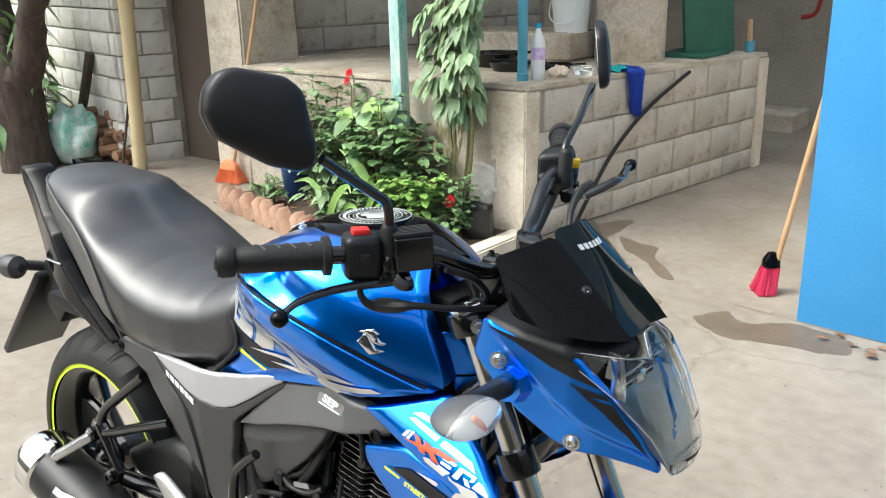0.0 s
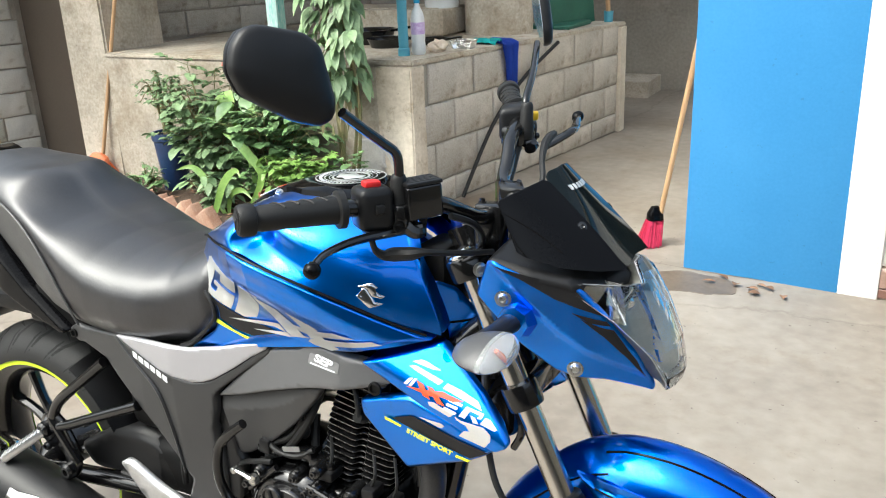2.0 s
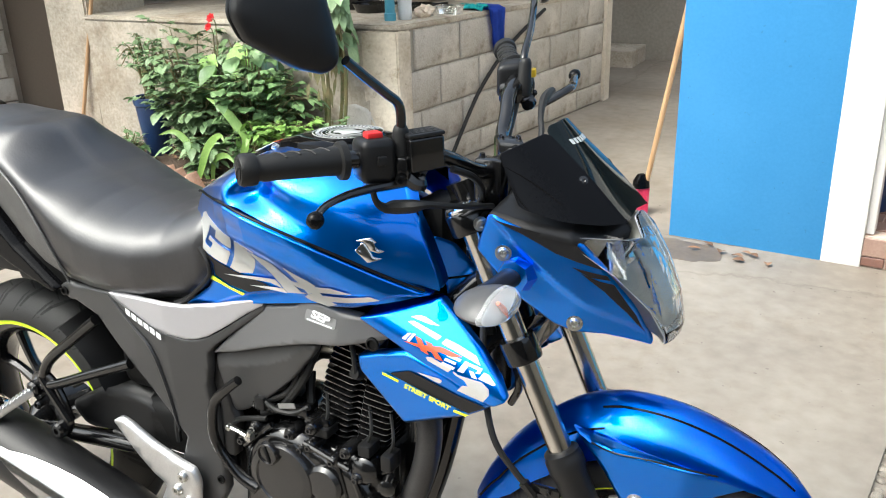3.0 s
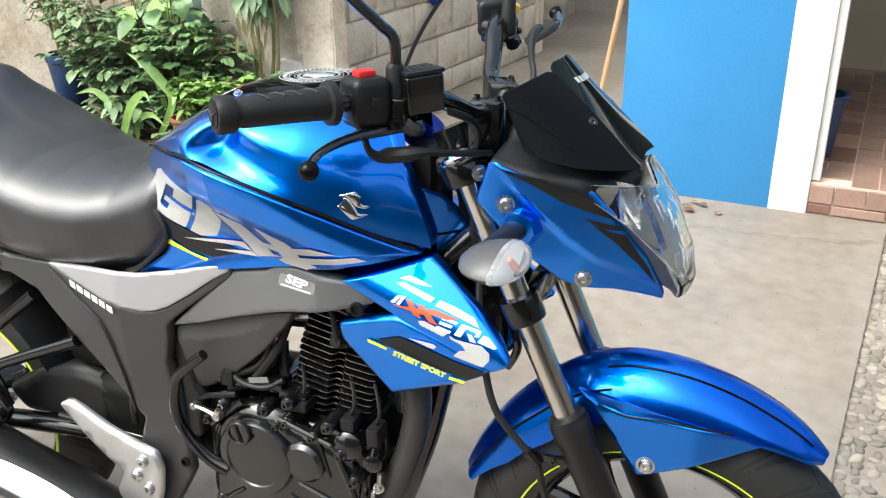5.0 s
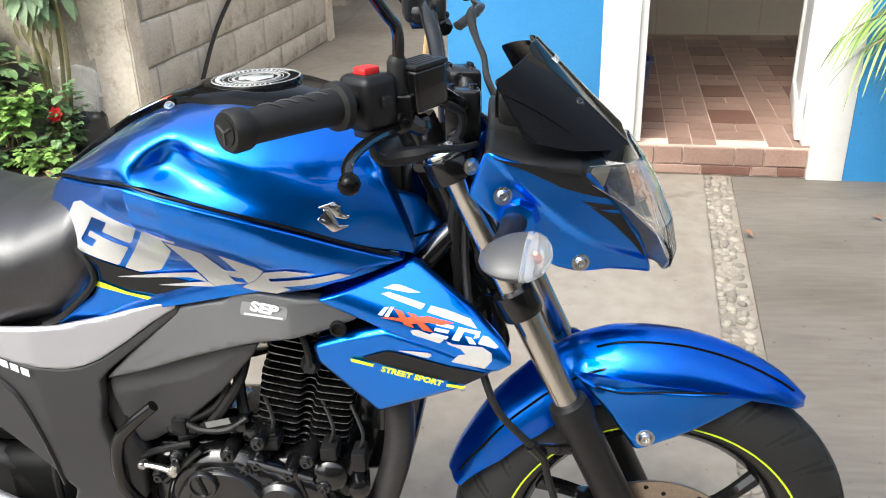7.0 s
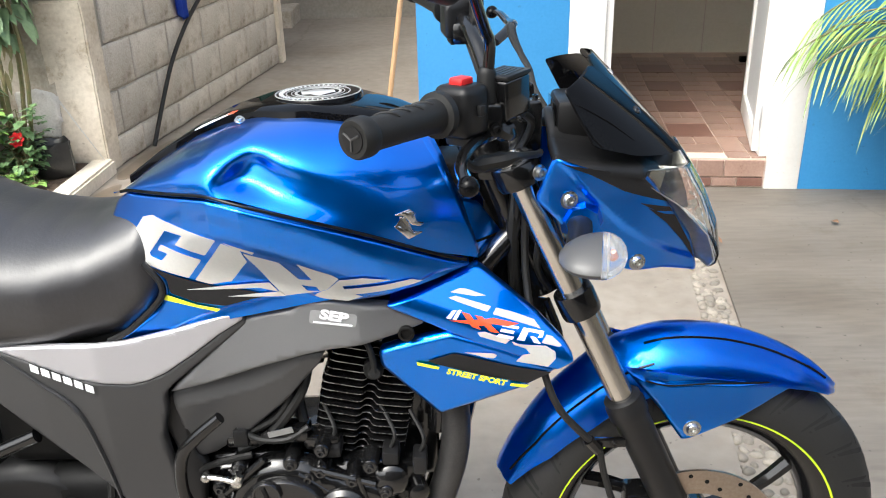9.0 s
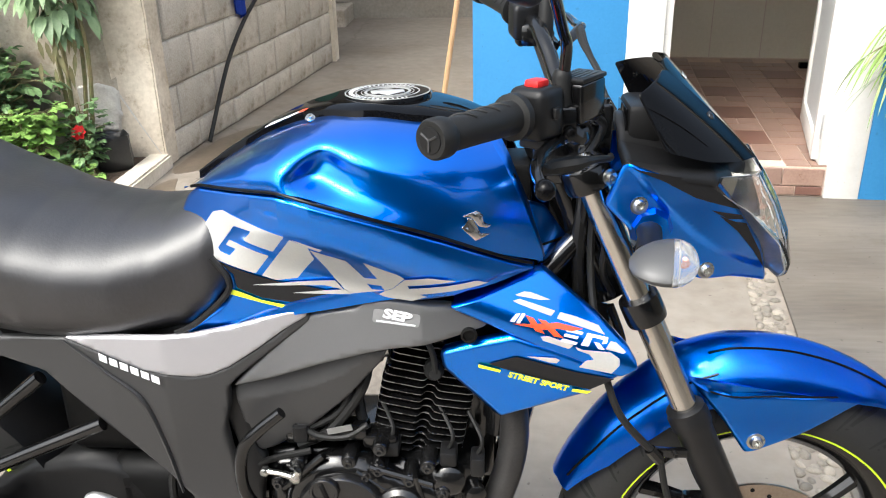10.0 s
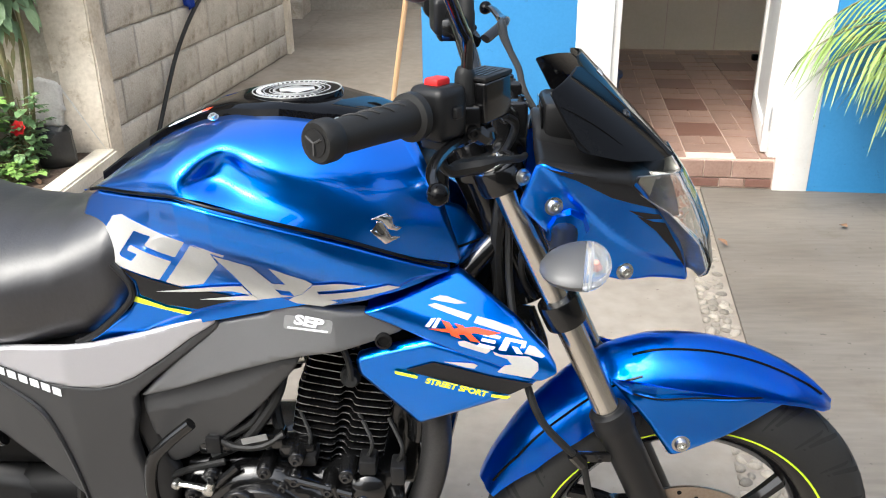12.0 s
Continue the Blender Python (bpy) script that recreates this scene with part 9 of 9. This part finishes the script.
def left_corner():
    # tree
    rnd = random.Random(14)
    root = thing("tree", "dark-barked tree with forked trunk and a leafy crown", "tree", "", Matrix.Translation((-4.62, 2.08, -0.02)))
    b = bmesh.new()
    tube(b, [(0.0, 0, 0), (0.02, 0.0, 0.35), (0.03, 0.0, 0.68)], [0.21, 0.165, 0.16], 16, 6)
    tube(b, [(0.03, 0, 0.60), (-0.05, 0.0, 0.85), (-0.20, 0.05, 1.3), (-0.35, 0.1, 2.2)], [0.14, 0.11, 0.10, 0.06], 14, 6)
    tube(b, [(0.04, 0, 0.60), (0.22, 0.02, 0.82), (0.38, 0.0, 1.08), (0.75, -0.1, 1.45), (1.0, -0.2, 2.2)], [0.13, 0.11, 0.09, 0.075, 0.04], 14, 6)
    tube(b, [(0.30, 0.0, 0.95), (0.30, 0.05, 1.3), (0.25, 0.1, 2.3)], [0.07, 0.06, 0.03], 10, 6)
    for v in b.verts:
        v.co += Vector((1, 1, 0)) * 0.018 * noise.noise(v.co * 9)
    part("trunk", b, BARK, root, smooth=80)
    lm = bmesh.new()
    for k in range(1400):
        c = rnd.choice([(-0.4, 0.1, 2.3), (0.9, -0.2, 2.2), (0.25, 0.1, 2.5), (-0.2, 0.3, 1.9), (0.5, 0.4, 2.1)])
        p = Vector(c) + Vector((rnd.gauss(0, 0.40), rnd.gauss(0, 0.40), rnd.gauss(0, 0.28)))
        leaf_blade(lm, p, (rnd.uniform(-1, 1), rnd.uniform(-1, 1), rnd.uniform(-0.6, 0.3)), (0, 0, 1), rnd.uniform(0.09, 0.16), rnd.uniform(0.035, 0.055), 0.4)
    for k in range(260):
        p = Vector((rnd.uniform(-0.75, 0.12), rnd.uniform(-0.30, 0.30), rnd.uniform(0.3, 1.5)))
        leaf_blade(lm, p, (rnd.uniform(-1, 1), rnd.uniform(-1, 1), rnd.uniform(-0.9, 0.1)), (0, 0, 1), rnd.uniform(0.12, 0.22), rnd.uniform(0.04, 0.06), 0.5)
    finish_leaves(lm, LEAF, root)
    # firewood
    g = "stacked firewood"
    for k in range(46):
        y, z = rnd.uniform(2.62, 2.86), 0.045 + 0.062 * (k // 8)
        x = -4.75 + 0.105 * (k % 8) + 0.04 * ((k // 8) % 2) + rnd.uniform(-0.02, 0.02)
        b = bmesh.new()
        r = rnd.uniform(0.030, 0.046)
        a = rnd.uniform(-0.6, 0.6)
        L = rnd.uniform(0.22, 0.34)
        tube(b, [(-math.sin(a) * L / 2, -math.cos(a) * L / 2, 0), (0, 0, rnd.uniform(-0.01, 0.015)), (math.sin(a) * L / 2, math.cos(a) * L / 2, rnd.uniform(-0.01, 0.02))], [r, r * 1.05, r * 0.9], 7, 2)
        ob = part("log", b, LOG, None, "split brown firewood log in the stack", smooth=25)
        tagged(ob, category="log", group=g)
        ob.location = (x, y - 0.1, z)
    b = bmesh.new()
    bmesh.ops.create_icosphere(b, subdivisions=4, radius=1)
    for v in b.verts:
        n = noise.noise(v.co * 2.2)
        v.co = Vector((v.co.x * 0.24, v.co.y * 0.16, v.co.z * 0.22 + 0.2)) * (1 + 0.22 * n)
        v.co.z = max(v.co.z, 0.0) + (0.16 * max(v.co.x, 0) if v.co.z > 0.3 else 0)
    ob = part("sack", b, BAG_PRINT, None, "printed green plastic sack slumped by the firewood", smooth=60)
    tagged(ob, category="sack")
    ob.location = (-4.48, 2.36, 0)
    b = bmesh.new()
    tube(b, [(-4.70, 2.45, 0.0), (-4.52, 2.52, 0.45), (-4.40, 2.56, 0.80)], 0.035, 8, 3)
    ob = part("branch", b, BARK, None, "thick dry branch leaning on the wall")
    tagged(ob, category="branch")
    b = bmesh.new()
    tube(b, [(-3.86, 2.36, 0.0), (-3.70, 2.50, 0.9)], 0.010, 8, 1)
    ob = part("stick", b, BARK, None, "thin dark stick leaning by the post")
    tagged(ob, category="stick")
    # greenery behind
    for k, (x, y, h, s) in enumerate(((-5.6, 1.4, 1.0, 61), (-6.3, 2.3, 1.3, 62), (-5.4, 2.6, 0.7, 63))):
        bush("shrub", "green shrub growing at the edge of the yard", (x, y, -0.06), h, (0.5, 0.4), 22, 16, 0.13, LEAF, s, group="shrubs at the yard edge", compound=False)


left_corner()


def door_things():
    rnd = random.Random(17)
    # palm beside the house
    root = thing("palm", "small palm with narrow yellow-green leaflets by the wall", "palm", "", Matrix.Translation((2.90, 1.98, -0.06)))
    sm, lm = bmesh.new(), bmesh.new()
    tube(sm, [(0, 0, 0), (0.0, 0, 0.40)], [0.06, 0.05], 12, 1)
    for k in range(34):
        a = 1.9 + 0.125 * k + rnd.uniform(-0.1, 0.1)
        L = rnd.uniform(0.50, 0.90)
        dx, dy = math.cos(a), math.sin(a) * 0.6
        pts = [Vector((dx * L * t * 0.8, dy * L * t * 0.7, 0.38 + L * (1.25 * t - 0.95 * t * t) + 0.05 * (k % 3))) for t in np.linspace(0, 1, 22)]
        tube(sm, pts, [0.006] + [0.0035] * 20 + [0.001], 5, 1)
        for i in range(4, 22):
            for sgn in (1, -1):
                d = (pts[i] - pts[i - 1]).normalized()
                sd = d.cross(Vector((0, 0, 1))).normalized() * sgn
                leaf_blade(lm, pts[i], d * 0.8 + sd * 0.8 + Vector((0, 0, -0.1)), (0, 0, 1), rnd.uniform(0.20, 0.27) * (1.1 - 0.5 * i / 22), 0.009, rnd.uniform(0.4, 0.8), 0.2)
    part("trunk", sm, STEM, root)
    finish_leaves(lm, PALM, root)
    root = thing("bucket", "dark blue plastic bucket just inside the doorway", "bucket", "", Matrix.Translation(house(0.70, 0.36, STEP)))
    b = bmesh.new()
    lathe(b, [(0.082, 0), (0.108, 0.235), (0.118, 0.24), (0.118, 0.255), (0.10, 0.255), (0.075, 0.01), (0, 0.01)], (0, 0, 0), (0, 0, 1), 28)
    part("pail", b, DARK_BLUE_PLASTIC, root)
    b = bmesh.new()
    box(b, -0.03, 0.03, -0.02, 0.02, 0.0, 0.035, 0.006, 2)
    ob = part("door_stop", b, GLOSS_BLACK, None, "small black block on the tiled floor")
    tagged(ob, category="block")
    ob.matrix_basis = Matrix.Translation(house(1.70, 1.80, STEP))
    # dry leaves blown against the wall
    for k, (x, y) in enumerate(((1.06, 2.27), (1.10, 2.24), (1.16, 2.19), (1.20, 2.25), (1.24, 2.21), (1.02, 2.30), (1.13, 2.29), (0.98, 2.26), (1.9, 1.70), (2.35, 1.88))):
        b = bmesh.new()
        leaf_blade(b, (0, 0, 0.006), (rnd.uniform(-1, 1), rnd.uniform(-1, 1), 0.1), (0, 0, 1), rnd.uniform(0.035, 0.07), rnd.uniform(0.018, 0.04), 0.05, 0.5)
        ob = part("dry_leaf", b, LOG, None, "dry curled brown leaf on the concrete floor", smooth=60)
        tagged(ob, category="leaf", group="dry leaves on the floor")
        ob.location = (x, y, 0.001)


door_things()
# ---- pieces: blocks, tiles, pebbles, bricks ----
def piece_mesh(name, sx, sy, sz, material, bevel=0.006, seed=0, rough=0.0):
    """A block with worn front edges: x along, y into the wall, z up; origin at its front lower corner."""
    b = bmesh.new()
    rnd = random.Random(seed)
    if not rough:
        ring = lambda g, y: [(g, y, g), (sx - g, y, g), (sx - g, y, sz - g), (g, y, sz - g)]
        skin(b, [ring(bevel, 0), ring(0, bevel), ring(0, sy)], True, True)
    else:
        nx, nz = max(round(sx / 0.065), 3) + 1, 4
        off = Vector((seed * 3.7, 0, seed * 1.3))
        def at(i, k):
            x = (0.0, 0.011)[i] if i < 2 else (sx, sx - 0.011)[nx - i] if i > nx - 2 else 0.011 + (sx - 0.022) * (i - 1) / (nx - 2)
            z = (0.0, 0.011)[k] if k < 2 else (sz, sz - 0.011)[nz - k] if k > nz - 2 else 0.011 + (sz - 0.022) * (k - 1) / (nz - 2)
            edge = i in (0, nx) or k in (0, nz)
            d = noise.noise(Vector((x, 0, z)) * 14 + off)
            w = noise.noise(Vector((x, 0, z)) * 23 + off * 2) * rough * 1.2
            return (x + (w if i in (0, nx) else 0), rough * 0.7 * d + (bevel * 0.45 + rough * 0.5 * rnd.random() if edge else 0), z + (w if k in (0, nz) else 0))
        grid = [[b.verts.new(at(i, k)) for k in range(nz + 1)] for i in range(nx + 1)]
        for c0, c1 in zip(grid, grid[1:]):
            for k in range(nz):
                b.faces.new((c0[k], c1[k], c1[k + 1], c0[k + 1]))
        rim = [c[0] for c in grid] + grid[-1][1:] + [c[-1] for c in reversed(grid[:-1])] + list(reversed(grid[0][1:-1]))
        back = [b.verts.new((v.co.x, sy, v.co.z)) for v in rim]
        for k in range(len(rim)):
            b.faces.new((rim[k - 1], rim[k], back[k], back[k - 1]))
        for f in b.faces:
            f.smooth = True
    bmesh.ops.recalc_face_normals(b, faces=b.faces)
    me = bpy.data.meshes.new(name)
    b.to_mesh(me)
    b.free()
    me.materials.append(material)
    return me


def block_face(parent, origin, u, n, length, z_lines, material, bl=0.40, joint=0.010, depth=0.05, seed=1, lift=0.002, skip=None):
    """Courses of blocks in running bond on a wall's face."""
    rnd = random.Random(seed)
    u, n = Vector(u).normalized(), Vector(n).normalized()
    cache = {}
    for c, (z0, z1) in enumerate(zip(z_lines, z_lines[1:])):
        x = -bl * (0.5 if c % 2 else 0.0) - 0.12 * (seed % 3)
        while x < length:
            step = bl * rnd.uniform(0.90, 1.06)
            x0, x1 = max(x, 0), min(x + step - joint, length)
            x += step
            if x1 - x0 < 0.05 or (skip and skip(x0, x1, z0, z1)):
                continue
            k = (round(x1 - x0, 3), round(z1 - z0, 3), rnd.randrange(9))
            if k not in cache:
                cache[k] = piece_mesh("block", k[0], depth, k[1] - joint, material, 0.009, len(cache) + seed, 0.005)
            ob = new("block", cache[k])
            ob.parent = parent
            q = Vector(origin) + u * x0 + n * (lift + rnd.uniform(-0.0025, 0.0025))
            w = -n
            ob.matrix_basis = Matrix(((u.x, w.x, 0, q.x), (u.y, w.y, 0, q.y), (0, 0, 1, z0 + joint / 2), (0, 0, 0, 1)))


block_face(platform, PA + BU * 0.075, BU, BN, 2.20, [0.0, 0.135, 0.340, 0.550, 0.760], BLOCK, seed=4)
block_face(platform, Vector((-1.25, 2.625, 0)), (1, 0.008, 0), (0, -1, 0), 0.29, [0.0, 0.14, 0.345, 0.55, 0.76], BLOCK, seed=2, lift=0.0)
block_face(wall_upper, Vector((UA.x, UA.y, 0)), WU, WN, 2.3, [PH, 0.96, 1.165, 1.37, 1.575, 1.78, 1.985, 2.19, 2.395, 2.6], BLOCK, seed=3)
block_face(wall_upper, Vector((-3.34, 3.16, 0)), (1, -0.03, 0), (0, -1, 0), 0.31, [PH, 0.96, 1.165, 1.37, 1.575, 1.78, 1.985, 2.19], BLOCK, seed=5)
ZL = [0.16 * k for k in range(14)]
block_face(wall_left, Vector((-3.93, 2.50, 0)), (0.13, 0.36, 0), (0.36, -0.13, 0), 0.38, ZL, PALE_BLOCK, bl=0.39, seed=6, lift=0.014)
block_face(wall_left, Vector((-8.0, 3.29, 0)), (4.05, -0.78, 0), (-0.78, -4.05, 0), 4.12, ZL, PALE_BLOCK, bl=0.36, seed=7, lift=0.014)


def lay_tiles():
    """Two sizes of terracotta tile with dark ones between them."""
    rnd = random.Random(11)
    g = 0.006
    meshes = {}
    def tile(u, v, su, sv, dark):
        mt = TILE_DARK if dark else TILE
        k = (su, sv, dark)
        if k not in meshes:
            b = bmesh.new()
            box(b, 0, su - g, 0, sv - g, -0.008, 0.0)
            me = bpy.data.meshes.new("tile")
            b.to_mesh(me)
            b.free()
            me.materials.append(mt)
            meshes[k] = me
        ob = new("tile", meshes[k])
        ob.parent = tiles
        ob.matrix_basis = HM @ Matrix.Translation((u, v, STEP + rnd.uniform(-0.0004, 0.0004)))
    cell = ((0, 0, 0.19, 0.20, True), (0.19, 0, 0.19, 0.10, False), (0.19, 0.10, 0.095, 0.10, False), (0.285, 0.10, 0.095, 0.10, False), (0, 0.20, 0.19, 0.105, False), (0, 0.305, 0.095, 0.105, False), (0.095, 0.305, 0.095, 0.105, False), (0.19, 0.20, 0.095, 0.21, False), (0.285, 0.20, 0.095, 0.105, False), (0.285, 0.305, 0.095, 0.105, False))
    for r in range(-1, 5):
        for c in range(-1, 5):
            for a, d, su, sv, dark in cell:
                u, v = 0.69 + 0.38 * c + a, 0.295 + 0.41 * r + d
                if u > 0.45 and 0.012 <= v + 0.03 and v > -0.02 and v + sv < 2.09 and u < 2.6:
                    tile(u, v + (0.03 if v < 0 else 0), su, sv - (0.03 if v < 0 else 0), dark)
    # the riser: tall pale tiles over a low mixed course
    for z0, z1, widths in ((0.046, STEP - 0.012, (0.09, 0.11, 0.20, 0.11, 0.16)), (0.006, 0.041, (0.085, 0.19, 0.19, 0.10, 0.105))):
        u = D0
        for k, wd in enumerate(widths):
            b = bmesh.new()
            box(b, u, min(u + wd, D1) - 0.005, 0.002, 0.014, z0, z1, 0.002, 1, HM)
            part("tile", b, TILE_DARK if z0 < 0.02 and k % 2 == 0 else TILE, tiles, smooth=0)
            u += wd


lay_tiles()


def lay_pebbles():
    meshes = [pebble_mesh(k) for k in range(10)]
    rnd = random.Random(5)
    placed = 0
    rows = []
    y = 2.285
    while y > -0.2:
        f = (y + 3.0) / 5.25
        x0 = 1.13 + (1.835 - 1.13) * f
        xx = x0 + 0.016
        while xx < x0 + 0.100:
            rows.append((xx + rnd.uniform(-0.006, 0.006), y + rnd.uniform(-0.010, 0.010), rnd.uniform(0.011, 0.021)))
            xx += rnd.uniform(0.023, 0.035)
        y -= 0.030
    for x, y, r in rows:
        ob = new("pebble", rnd.choice(meshes))
        ob.parent = channel
        ob.matrix_basis = pose(x, y, -0.015 + r * 0.12, rnd.uniform(-14, 14), rnd.uniform(-14, 14), rnd.uniform(0, 360)) @ Matrix.Scale(r, 4)


lay_pebbles()


def lay_bricks():
    me = piece_mesh("brick", 0.105, 0.055, 0.17, BRICK, 0.009, 3, 0.004)
    rnd = random.Random(8)
    a, b = Vector((-2.48, 2.16, 0)), Vector((-1.40, 1.93, 0))
    u = (b - a).normalized()
    n = 11
    for k in range(n):
        q = a.lerp(b, k / (n - 1))
        ob = new("brick", me)
        ob.parent = bed
        ob.matrix_basis = Matrix.Translation((q.x, q.y, -0.045)) @ Matrix.Rotation(math.atan2(u.y, u.x) + rnd.uniform(-0.12, 0.12), 4, "Z") @ Matrix.Rotation(radians(-32 + rnd.uniform(-6, 6)), 4, "Y") @ Matrix.Rotation(rnd.uniform(-0.1, 0.1), 4, "X")


lay_bricks()
